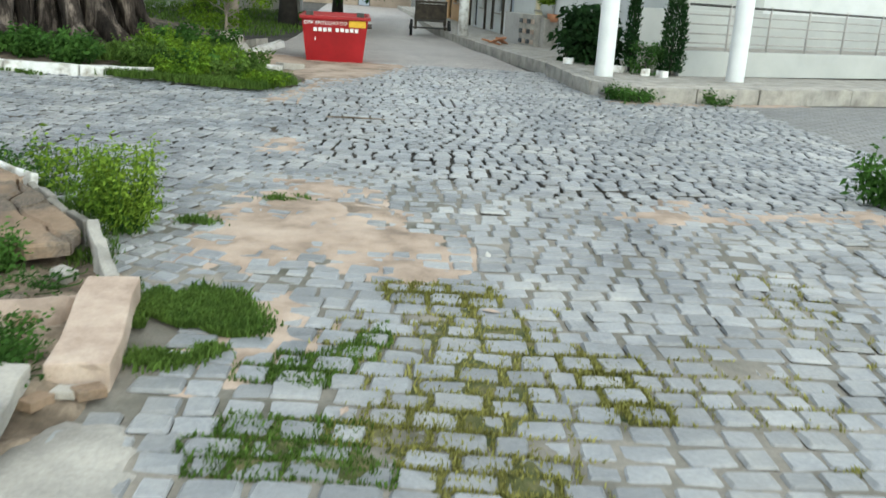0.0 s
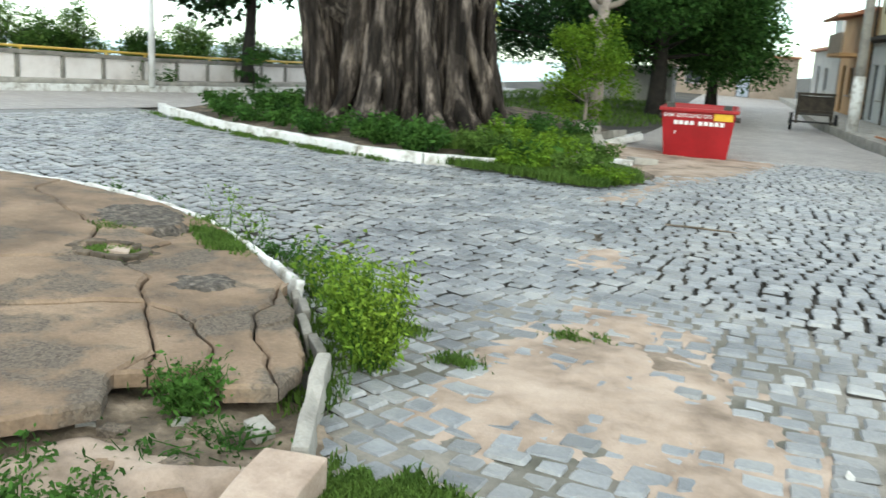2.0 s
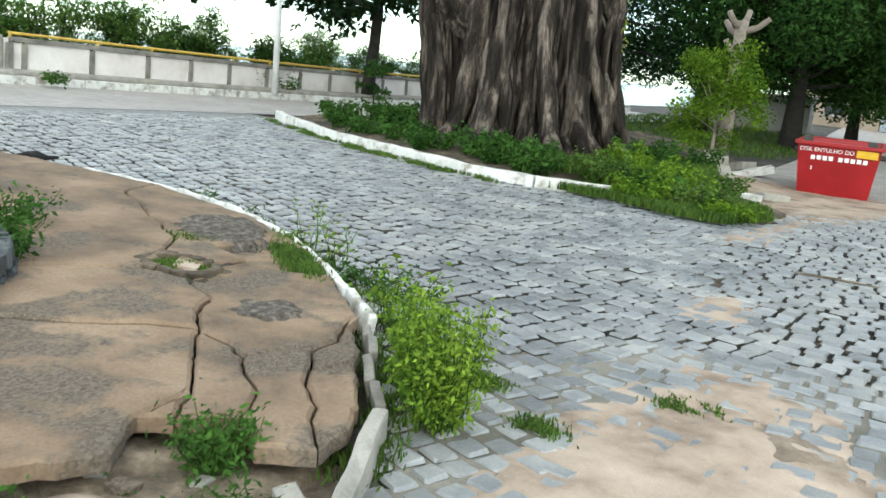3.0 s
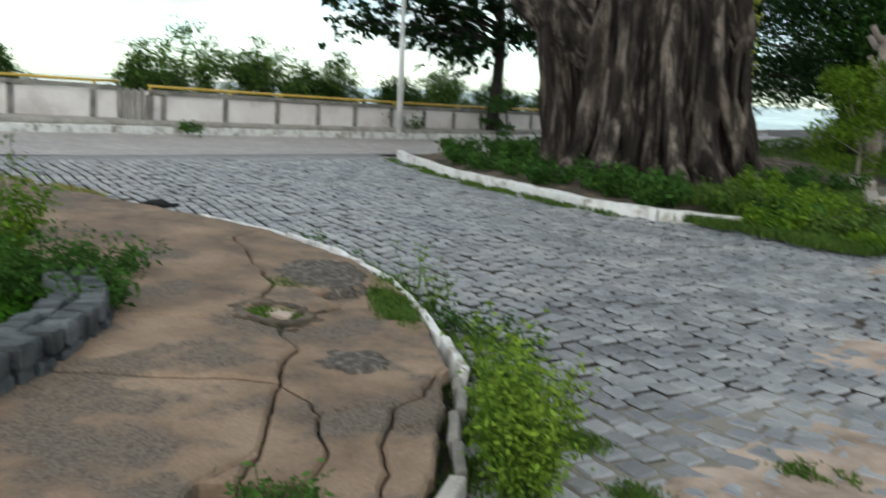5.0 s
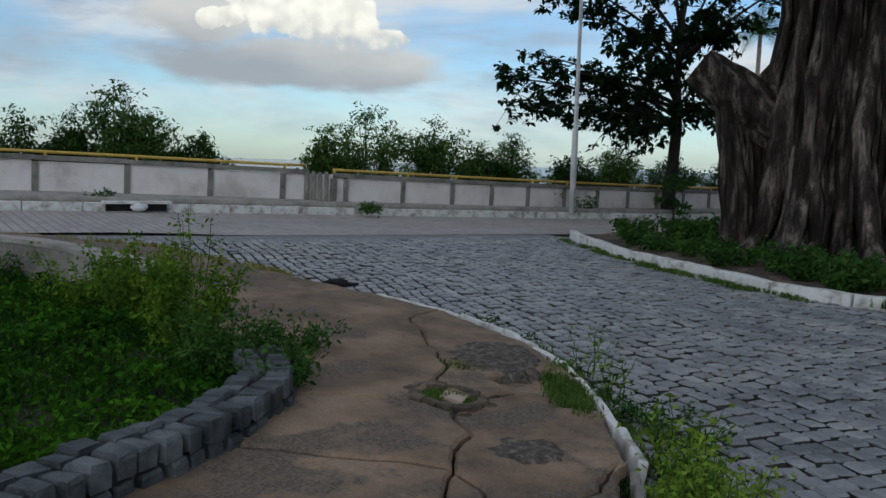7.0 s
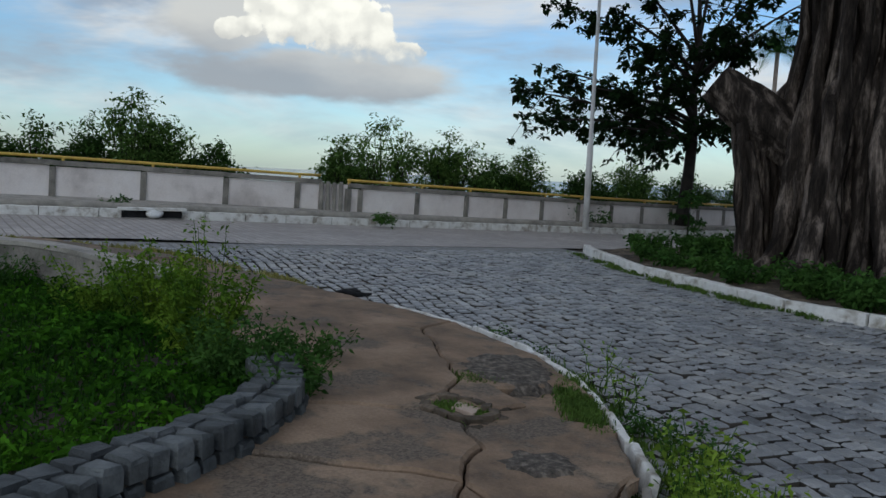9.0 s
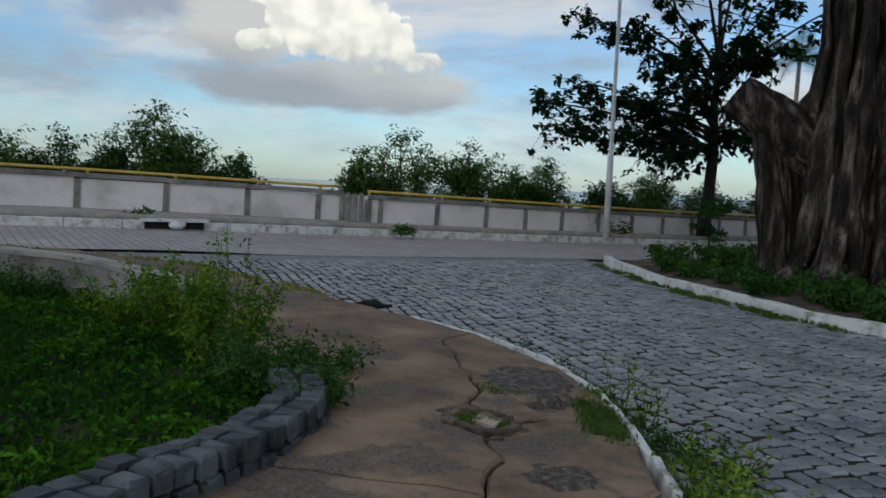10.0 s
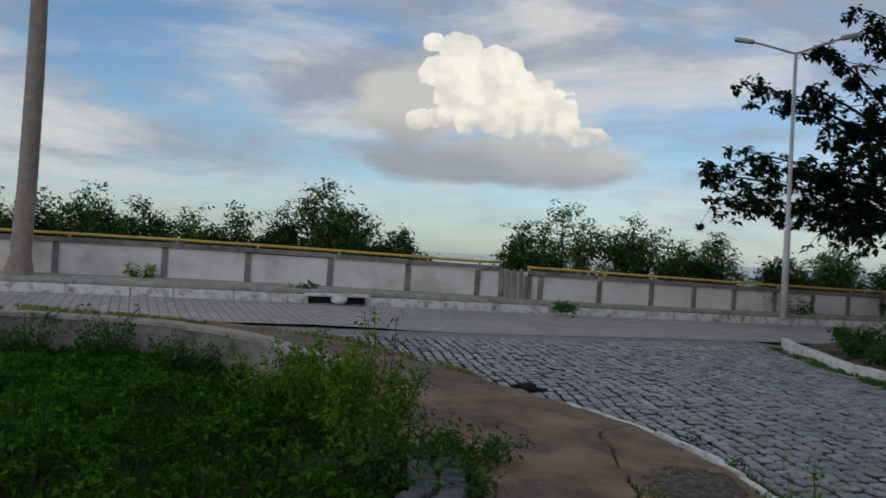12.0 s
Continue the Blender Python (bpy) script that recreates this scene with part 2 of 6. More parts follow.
BLUEGREY = material("blue_grey_render", ((0.34, 0.39, 0.46), (0.42, 0.47, 0.54)), rough=0.85, scale=0.7, bump=0.15, grain=40, fine=0.08)
BROWNWALL = material("brown_plaster", ((0.28, 0.22, 0.17), (0.42, 0.34, 0.27)), rough=0.9, scale=1.0, bump=0.2, grain=30)
GREYWALL = material("grey_block_wall", ((0.3, 0.29, 0.28), (0.44, 0.42, 0.4)), rough=0.9, scale=0.9, bump=0.2, grain=30)
ORANGE = material("orange_plaster", ((0.45, 0.25, 0.11), (0.56, 0.34, 0.17)), rough=0.85, scale=1.0, bump=0.15, grain=30)
TILE = material("clay_roof_tile", ((0.3, 0.13, 0.07), (0.45, 0.2, 0.12)), rough=0.85, scale=3, bump=0.4, grain=12)
GLASSY = material("dark_window_glass", ((0.03, 0.035, 0.04), (0.06, 0.07, 0.08)), rough=0.15, scale=2, bump=0.0, spec=0.6)
WOODOLD = material("old_dark_wood", ((0.028, 0.023, 0.018), (0.075, 0.06, 0.045)), rough=0.85, scale=5, bump=0.4, grain=40)
BARK = material("aerial_root_bark", ((0.009, 0.007, 0.006), (0.035, 0.028, 0.024), (0.19, 0.155, 0.134)), rough=0.95, scale=5, bump=1.0, grain=40, per_object=0.45, fine=0.55, spec=0.15, upright=0.18)
BARK_DARK = material("dark_bark", ((0.014, 0.012, 0.011), (0.038, 0.033, 0.028)), rough=0.9, scale=5, bump=0.7, grain=30)
BARK_PALE = material("pale_bark", ((0.22, 0.185, 0.16), (0.36, 0.3, 0.26)), rough=0.9, scale=4, bump=0.5, grain=25)
GRASS = leaf_material("grass_blades", (0.055, 0.105, 0.022), (0.12, 0.195, 0.042))
# bed greens with the bed's shade put into their darker tones
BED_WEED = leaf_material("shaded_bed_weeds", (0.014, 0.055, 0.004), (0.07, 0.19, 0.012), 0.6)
BED_GRASS = leaf_material("shaded_bed_grass", (0.01, 0.04, 0.006), (0.03, 0.085, 0.011))
MUD = material("dark_damp_earth", ((0.16, 0.122, 0.092), (0.25, 0.193, 0.15), (0.36, 0.285, 0.225)), rough=0.95, scale=5, bump=0.6, grain=50)


def speckle(m, amount, low, high, scale):
    """Exposed gravel: dark worn places of an uneven shape, speckled with pebbles, laid into the colour and relief."""
    t = m.node_tree
    b = t.nodes["Principled BSDF"]
    src = b.inputs["Base Color"].links[0].from_socket
    geo = t.nodes.new("ShaderNodeNewGeometry")
    area = t.nodes.new("ShaderNodeTexNoise")
    area.inputs["Scale"].default_value, area.inputs["Detail"].default_value, area.inputs["Roughness"].default_value = scale, 7, 0.65
    peb = t.nodes.new("ShaderNodeTexVoronoi")
    peb.inputs["Scale"].default_value = 85
    for n in (area, peb):
        t.links.new(geo.outputs["Position"], n.inputs["Vector"])
    mask = t.nodes.new("ShaderNodeMapRange")
    t.links.new(area.outputs[0], mask.inputs[0])
    mask.inputs[1].default_value, mask.inputs[2].default_value, mask.inputs[4].default_value = low, high, amount
    ramp = t.nodes.new("ShaderNodeValToRGB")
    ramp.color_ramp.elements[0].color, ramp.color_ramp.elements[1].color = (0.045, 0.037, 0.03, 1), (0.2, 0.163, 0.13, 1)
    t.links.new(peb.outputs["Color"], ramp.inputs[0])
    mix = t.nodes.new("ShaderNodeMix")
    mix.data_type = "RGBA"
    t.links.new(mask.outputs[0], mix.inputs[0])
    t.links.new(src, mix.inputs[6])
    t.links.new(ramp.outputs[0], mix.inputs[7])
    t.links.new(mix.outputs[2], b.inputs["Base Color"])


speckle(SLAB, 0.85, 0.50, 0.57, 1.7)
GRAVEL = material("exposed_aggregate", ((0.04, 0.034, 0.029), (0.1, 0.084, 0.07), (0.23, 0.195, 0.165)), rough=0.95, scale=22, bump=0.9, grain=60)
MOSS = material("joint_moss", ((0.045, 0.065, 0.02), (0.11, 0.115, 0.04), (0.2, 0.175, 0.09)), rough=0.95, scale=9, bump=0.9, grain=110, fine=0.5)
GRASS_DRY = leaf_material("dry_moss_grass", (0.18, 0.18, 0.05), (0.31, 0.29, 0.1))
WEED = leaf_material("weed_leaves", (0.028, 0.075, 0.017), (0.07, 0.15, 0.03))
WEED_BRIGHT = leaf_material("bright_weed_leaves", (0.1, 0.185, 0.022), (0.23, 0.33, 0.045))
LEAF = leaf_material("tree_leaves", (0.025, 0.07, 0.02), (0.07, 0.15, 0.035))
LEAF_DARK = leaf_material("dark_tree_leaves", (0.012, 0.035, 0.012), (0.03, 0.07, 0.022))
# near-black green: the backlit look of the crown is in the leaf colour
LEAF_BLACK = leaf_material("silhouette_leaves", (0.006, 0.018, 0.006), (0.018, 0.042, 0.012))
LEAF_MID = leaf_material("street_tree_leaves", (0.015, 0.05, 0.012), (0.06, 0.13, 0.03), 0.6)
# near-black trunk bark: the shade in the gaps between roots, put into colour
BARK_GAP_SHADE = material("shadowed_bark", ((0.006, 0.005, 0.0045), (0.016, 0.013, 0.011)), rough=0.95, scale=6, bump=1.0, grain=30, spec=0.15, upright=0.15)
ISLAND_EARTH = material("trodden_island_earth", ((0.03, 0.025, 0.018), (0.08, 0.062, 0.045), (0.2, 0.155, 0.115)), rough=0.95, scale=3, bump=0.8, grain=30, fine=0.5)
SOIL = material("dark_bed_soil", ((0.02, 0.017, 0.013), (0.05, 0.042, 0.03)), rough=0.95, scale=4, bump=0.6, grain=30)
LEAF_FAR = leaf_material("riverside_leaves", (0.035, 0.085, 0.018), (0.12, 0.2, 0.048))
LEAF_BANK = leaf_material("bank_scrub_leaves", (0.022, 0.055, 0.012), (0.06, 0.12, 0.026))
WEED_MID = leaf_material("leggy_weed_leaves", (0.06, 0.135, 0.014), (0.18, 0.285, 0.03))
VINE = leaf_material("yellow_green_vine", (0.25, 0.32, 0.04), (0.4, 0.45, 0.08))
BLACK = material("black_rubber_and_hollow", ((0.012, 0.012, 0.013), (0.03, 0.03, 0.032)), rough=0.85, scale=10, bump=0.2, spec=0.1)
BAGWHITE = material("white_plastic_bag", ((0.6, 0.62, 0.64), (0.78, 0.78, 0.78)), rough=0.4, scale=12, bump=0.4)
TEXTWHITE = material("white_lettering", ((0.72, 0.7, 0.7), (0.82, 0.8, 0.8)), rough=0.6, scale=9, bump=0.0, fine=0.1)
STICKER = material("yellow_sticker", ((0.62, 0.36, 0.03), (0.75, 0.46, 0.05)), rough=0.6, scale=9, bump=0.0, fine=0.1)
TERRACOTTA = material("terracotta", ((0.34, 0.14, 0.07), (0.48, 0.22, 0.12)), rough=0.85, scale=9, bump=0.2)
WATER = material("river_water", ((0.05, 0.07, 0.08), (0.07, 0.09, 0.1)), rough=0.2, scale=0.05, bump=0.15, grain=1.5, spec=0.5)

# ---- building helpers ----
rng = np.random.default_rng(7)


def thing(name, label, category, x=0.0, y=0.0, z=0.0, rz=0.0, group="", kind=""):
    ob = new(name)
    ob.matrix_basis = pose(x, y, z, 0, 0, rz)
    return tagged(ob, label, category, group, kind)


def finish(ob, mat, smooth=False):
    ob.data.materials.append(mat)
    if smooth:
        ob.data.polygons.foreach_set("use_smooth", [True] * len(ob.data.polygons))
    return ob


def part(name, bm, mat, parent=None, label="", smooth=False, bevel=0.0):
    if bevel:
        bmesh.ops.bevel(bm, geom=[e for e in bm.edges if len(e.link_faces) == 2 and e.calc_face_angle(0) > 0.5], offset=bevel, segments=2, affect="EDGES", profile=0.6)
    me = bpy.data.meshes.new(name)
    bm.to_mesh(me)
    bm.free()
    ob = new(name, me)
    if parent:
        ob.parent = parent
    if label:
        ob["label"] = label
    return finish(ob, mat, smooth)


def raw(name, verts, faces, mat, parent=None, smooth=False):
    me = bpy.data.meshes.new(name)
    me.from_pydata(np.asarray(verts).tolist() if not isinstance(verts, list) else verts, [], faces if isinstance(faces, list) else np.asarray(faces).tolist())
    me.update()
    ob = new(name, me)
    if parent:
        ob.parent = parent
    return finish(ob, mat, smooth)


def box(bm, x, y, z, sx, sy, sz, rz=0.0, rx=0.0, ry=0.0):
    """A block whose foot centre is at x, y, z."""
    bmesh.ops.create_cube(bm, size=1, matrix=pose(x, y, z, rx, ry, rz) @ pose(0, 0, sz / 2) @ Matrix.Diagonal((sx, sy, sz, 1)))
    return bm


def block(sx, sy, sz, x=0.0, y=0.0, z=0.0, rz=0.0, rx=0.0, ry=0.0):
    return box(bmesh.new(), x, y, z, sx, sy, sz, rz, rx, ry)


def tube(points, radii, sides=8, bm=None):
    """A round limb through points with a radius at each."""
    bm = bm or bmesh.new()
    rings = []
    pts = [Vector([float(c) for c in p]) for p in points]
    for i, p in enumerate(pts):
        d = (pts[min(i + 1, len(pts) - 1)] - pts[max(i - 1, 0)]).normalized()
        a = d.cross(Vector((0.31, 0.95, 0.05))).normalized()
        b = d.cross(a)
        r = float(radii[i] if hasattr(radii, "__len__") else radii)
        rings.append([bm.verts.new(p + r * (math.cos(6.2832 * k / sides) * a + math.sin(6.2832 * k / sides) * b)) for k in range(sides)])
    for r0, r1 in zip(rings, rings[1:]):
        for k in range(sides):
            bm.faces.new((r0[k], r0[(k + 1) % sides], r1[(k + 1) % sides], r1[k]))
    bm.faces.new(rings[0])
    bm.faces.new(rings[-1][::-1])
    bmesh.ops.recalc_face_normals(bm, faces=bm.faces)
    return bm


def leaves(name, centres, size, mat, parent=None, droop=0.4, ratio=0.45, up_bias=0.5):
    """Folded leaves, one at each centre, turned at random. size: length, or a low and a high one."""
    c = np.asarray(centres, float)
    n = len(c)
    lo, hi = size if hasattr(size, "__len__") else (size * 0.7, size * 1.3)
    length = rng.uniform(lo, hi, n)
    a = rng.uniform(0, 6.2832, n)
    tilt = rng.normal(-droop * 0.5, 0.5, n)
    d = np.stack([np.cos(a) * np.cos(tilt), np.sin(a) * np.cos(tilt), np.sin(tilt)], 1)
    w = np.cross(d, rng.normal(0, 1, (n, 3)) * (1 - up_bias) + np.array([0, 0, 1.0]) * up_bias)
    w /= np.linalg.norm(w, axis=1)[:, None] + 1e-9
    up_v = np.cross(w, d)
    L = length[:, None]
    mid = c + d * L * 0.45 - up_v * L * 0.06
    v = np.empty((n, 4, 3))
    v[:, 0], v[:, 1], v[:, 2], v[:, 3] = c, mid + w * L * ratio * 0.5 + up_v * L * 0.08, c + d * L - np.array([0, 0, 1.0]) * L * droop * 0.3, mid - w * L * ratio * 0.5 + up_v * L * 0.08
    i = np.arange(n)[:, None] * 4
    f = np.concatenate([i + [[0, 1, 2]], i + [[0, 2, 3]]], 0)
    return raw(name, v.reshape(-1, 3), f, mat, parent)


def blades(name, feet, height, mat, parent=None, width=0.006, lean=0.5):
    """Grass: three-point blades that lean at random."""
    c = np.asarray(feet, float)
    n = len(c)
    lo, hi = height if hasattr(height, "__len__") else (height * 0.5, height * 1.3)
    h = rng.uniform(lo, hi, n)[:, None]
    a = rng.uniform(0, 6.2832, n)
    side = np.stack([np.cos(a), np.sin(a), 0 * a], 1)
    b = rng.uniform(0, 6.2832, n)
    out = np.stack([np.cos(b), np.sin(b), 0 * b], 1) * np.abs(rng.normal(0, lean, n))[:, None]
    upv = np.array([0, 0, 1.0])
    v = np.empty((n, 5, 3))
    w = width * rng.uniform(0.6, 1.4, n)[:, None]
    v[:, 0], v[:, 1] = c - side * w, c + side * w
    m = c + upv * h * 0.6 + out * h * 0.35
    v[:, 2], v[:, 3] = m + side * w * 0.8, m - side * w * 0.8
    v[:, 4] = c + upv * h * 0.9 + out * h
    i = np.arange(n)[:, None] * 5
    f = [list(q) for q in (i + [[0, 1, 2, 3]])] + [list(q) for q in (i + [[3, 2, 4]])]
    return raw(name, v.reshape(-1, 3), [[int(k) for k in q] for q in f], mat, parent)


def inside(poly, x, y):
    p = np.asarray(poly)
    x, y = np.asarray(x), np.asarray(y)
    hit = np.zeros(x.shape, bool)
    j = len(p) - 1
    for i in range(len(p)):
        cross = ((p[i, 1] > y) != (p[j, 1] > y)) & (x < (p[j, 0] - p[i, 0]) * (y - p[i, 1]) / (p[j, 1] - p[i, 1] + 1e-12) + p[i, 0])
        hit ^= cross
        j = i
    return hit


def scatter(poly, n):
    p = np.asarray(poly)
    out = np.empty((0, 2))
    while len(out) < n:
        q = rng.uniform(p.min(0), p.max(0), (n * 2, 2))
        out = np.concatenate([out, q[inside(p, q[:, 0], q[:, 1])]])
    return out[:n]


def soft(u, k):
    return (np.sqrt(u * u + k * k) + u) / 2


def ground_z(x, y):
    """The lie of the land: it climbs towards the river wall and falls gently up the street."""
    x, y = np.asarray(x, float), np.asarray(y, float)
    return 0.027 * soft(-x - 3.0, 2.0) - 0.022 * (soft(y - 6.5, 3.0) - soft(y - 24.0, 4.0))


def gz(x, y):
    return float(ground_z(x, y))


def on_ground(xy, dz=0.0):
    return np.column_stack([xy, ground_z(xy[:, 0], xy[:, 1]) + dz])


def smooth_line(points, step=0.25):
    """A rounded line through points, at even steps."""
    p = np.asarray(points, float)
    out = []
    for i in range(len(p) - 1):
        a, b, c, d = p[max(i - 1, 0)], p[i], p[i + 1], p[min(i + 2, len(p) - 1)]
        n = max(2, int(np.linalg.norm(c - b) / step))
        for k in range(n):
            t = k / n
            out.append(0.5 * ((2 * b) + (c - a) * t + (2 * a - 5 * b + 4 * c - d) * t * t + (3 * b - 3 * c + d - a) * t ** 3))
    out.append(p[-1])
    return np.array(out)


def wobble(x, y, s, seed=0.0):
    return noise.noise(Vector((x * s, y * s, seed)))

# ---- the ground and the roads ----
CAMX, CAMY = -0.3, 2.5


def polar(az, dist):
    return CAMX - dist * math.sin(radians(az)), CAMY + dist * math.cos(radians(az))


near = np.arange(-26, 26.01, 0.5)
far = np.array([30, 36, 45, 60, 90, 140, 240, 450, 900, 2000.0])
xs = np.concatenate([-far[::-1], near, far])
ys = np.concatenate([-far[::-1], near, np.arange(27, 48, 1.0), np.array([52, 60, 90, 140, 240, 450, 900, 2000.0])])
gx, gy = np.meshgrid(xs, ys)
gzv = ground_z(np.clip(gx, -24, 30), np.clip(gy, -10, 60)) - 0.045
bank = np.clip((-gx - 21.0) / 4.0, 0, 1)
gzv -= bank * 2.6
gv = np.column_stack([gx.ravel(), gy.ravel(), gzv.ravel()])
nx = len(xs)
gf = [[j * nx + i, j * nx + i + 1, (j + 1) * nx + i + 1, (j + 1) * nx + i] for j in range(len(ys) - 1) for i in range(nx - 1)]
tagged(raw("ground", gv, gf, JOINT, smooth=True), "bare earth under the roads and verges", "ground", kind="structure")
tagged(raw("water", [(-2000, -2000, -1.6), (-24.5, -2000, -1.6), (-24.5, 2000, -1.6), (-2000, 2000, -1.6)], [[0, 1, 2, 3]], WATER), "wide calm river behind the wall", "river", kind="structure")


def sheet_between(name, left, right, mat, dz, cols=6, label="", category="road", thick=0.0):
    a, b = smooth_line(left, 1.0), smooth_line(right, 1.0)
    n = max(len(a), len(b))
    a = np.column_stack([np.interp(np.linspace(0, 1, n), np.linspace(0, 1, len(a)), a[:, k]) for k in (0, 1)])
    b = np.column_stack([np.interp(np.linspace(0, 1, n), np.linspace(0, 1, len(b)), b[:, k]) for k in (0, 1)])
    v = []
    for i in range(n):
        for c in range(cols):
            q = a[i] + (b[i] - a[i]) * c / (cols - 1)
            v.append((q[0], q[1], gz(*q) + dz))
    f = [[i * cols + c, i * cols + c + 1, (i + 1) * cols + c + 1, (i + 1) * cols + c] for i in range(n - 1) for c in range(cols - 1)]
    ob = raw(name, v, f, mat, smooth=True)
    if thick:
        s = ob.modifiers.new("thick", "SOLIDIFY")
        s.thickness, s.offset = thick, -1
    return tagged(ob, label, category, kind="structure")


FAR_KERB = [(-20.2, -14), (-19.6, -4), (-19.1, 2), (-18.5, 6), (-18.0, 12.3), (-17.75, 18.7), (-17.5, 25), (-17.3, 46)]
sheet_between("road_river", [(-14.6, -14), (-14.6, 5.2), (-13.85, 8.5), (-13.8, 11.9), (-13.8, 15.6), (-13.6, 22), (-13.4, 46)], FAR_KERB, SETT_PALE, -0.004, 6, "dusty pale cobbled road along the river wall")
sheet_between("road_street", [(-4.9, 20.3), (-5.2, 26), (-6, 34), (-8.5, 52), (-11, 74)], [(1.5, 20.3), (0.76, 25.5), (-0.3, 31), (-3, 52), (-6, 74)], SETT_PALE, -0.004, 6, "dusty cobbled street between the houses")
sheet_between("road_side", [(4.6, 2.5), (4.6, 9), (4.6, 15.1)], [(40, 2.5), (40, 14), (40, 30)], SETT_FAR, -0.006, 14, "grey cobbled side road")
sheet_between("road_back", [(-2.4, -16), (-2.4, 0.9)], [(40, -16), (40, 0.9)], SETT_FAR, -0.012, 14, "grey cobbled road behind the crossing")
sheet_between("road_left", [(-15, -12), (-14.6, 2), (-13.85, 8.5), (-13.8, 15.6)], [(-13.8, -12), (-13.6, 2), (-12.9, 8.5), (-12.9, 15.6)], SETT_FAR, -0.010, 4, "grey cobbled road beside the verge")

CORNER_KERB = [(-1.55, 3.85), (-2.09, 4.8), (-2.35, 5.08), (-2.8, 5.62), (-3.5, 6.16), (-4.14, 6.58), (-4.71, 6.87), (-5.66, 7.17), (-6.46, 7.2), (-7.4, 7.1)]
CORNER_EDGE = CORNER_KERB + [(-8.2, 6.95), (-9.5, 6.87), (-11.0, 6.45), (-12.0, 6.0), (-13.4, 5.05), (-14.2, 3.6), (-15.1, 2.1), (-15.5, 0.0)]
ISLAND_KERB = [(-13.1, 15.7), (-12.4, 15.15), (-11.1, 14.45), (-10.2, 13.9), (-9.13, 13.6), (-8.03, 13.3), (-6.8, 12.93), (-6.1, 12.9), (-5.5, 13.1), (-4.66, 13.5)]
ISLAND = ISLAND_KERB + [(-3.8, 13.2), (-3.03, 13.15), (-2.66, 14.1), (-2.9, 15.4), (-3.9, 16.6), (-4.6, 18.5), (-5.2, 21.0), (-6.5, 26.0), (-9.5, 29.0), (-12.8, 26.0), (-13.4, 20.0), (-13.4, 17.0)]
WALL_A = [(-21.9, -14.0), (-21.1, -4.0), (-20.5, 2.2), (-19.95, 6.7), (-18.95, 12.55)]
WALL_B = [(-18.6, 13.1), (-18.3, 18.0), (-18.2, 28.0), (-18.0, 46.0)]

# ---- setts ----
edge_line = smooth_line(CORNER_EDGE, 0.2)
corner_poly = np.vstack([edge_line, [(-15.5, -3), (-1.2, -3), (-1.35, 2.3), (-1.2, 2.8)]])
island_poly = np.asarray(ISLAND)


def set_rows(poly, angle, row=0.138, avoid=(), jitter=0.012, bend=0.0, sizes=(0.135, 0.2)):
    """Courses of setts over a region: centre, length, width and turn of each."""
    p = np.asarray(poly, float)
    ca, sa = math.cos(radians(angle)), math.sin(radians(angle))
    mid = p.mean(0)
    q = (p - mid) @ np.array([[ca, -sa], [sa, ca]])
    lo, hi = q.min(0), q.max(0)
    out = []
    v = lo[1]
    while v < hi[1]:
        w = row * rng.uniform(0.85, 1.15)
        u = lo[0] - rng.uniform(0, 0.2)
        while u < hi[0]:
            s = rng.uniform(*sizes)
            out.append((u + s / 2, v + w / 2 + bend * math.sin((u + s / 2) * 0.9 + v * 0.25) + 0.03 * math.sin(u * 2.1 + v), s, w))
            u += s
        v += w
    a = np.array(out)
    x = mid[0] + a[:, 0] * ca - a[:, 1] * sa + rng.normal(0, jitter * 0.5, len(a))
    y = mid[1] + a[:, 0] * sa + a[:, 1] * ca + rng.normal(0, jitter * 0.5, len(a))
    keep = inside(p, x, y)
    for k in avoid:
        keep &= ~inside(k, x, y)
    slope = bend * 0.9 * np.cos(a[:, 0] * 0.9 + a[:, 1] * 0.25) + 0.063 * np.cos(a[:, 0] * 2.1 + a[:, 1])
    turn = radians(angle) + np.arctan(slope) + rng.normal(0, 0.03, len(a))
    return np.column_stack([x, y, a[:, 2], a[:, 3], turn])[keep]


AREA_NEAR = [(-2.3, 0.6), (4.7, 0.6), (4.7, 7.3), (1.8, 7.0), (0.1, 7.15), (-1.0, 7.35), (-1.7, 6.6), (-1.5, 5.2), (-1.2, 4.2), (-1.15, 2.9)]
AREA_STREET = [(-1.0, 7.35), (0.1, 7.15), (1.8, 7.0), (4.7, 7.3), (4.7, 15.1), (2.6, 14.75), (2.2, 16.0), (1.75, 20.6), (-2.2, 20.6), (-2.7, 14.5), (-2.5, 11.5), (-1.9, 9.0)]
AREA_LEFT = [(-1.2, 4.2), (-1.5, 5.2), (-1.7, 6.6), (-1.0, 7.35), (-1.9, 9.0), (-2.5, 11.5), (-2.7, 14.0), (-4.6, 13.6), (-13.2, 15.8), (-13.3, 5.0), (-9.5, 6.6), (-2.2, 4.6), (-1.5, 3.7)]
stones = np.vstack([
    set_rows(AREA_NEAR, 2, avoid=(corner_poly,), row=0.142, sizes=(0.13, 0.22), jitter=0.012),
    set_rows(AREA_STREET, 7, row=0.15, avoid=(island_poly,), bend=0.09),
    set_rows(AREA_LEFT, -17, row=0.147, avoid=(corner_poly, island_poly), bend=0.05),
])
nearest = np.argsort((stones[:, 0] - 0.3) ** 2 + (stones[:, 1] - 3.3) ** 2)
loose, rest = stones[nearest[:280]], stones[nearest[280:]]


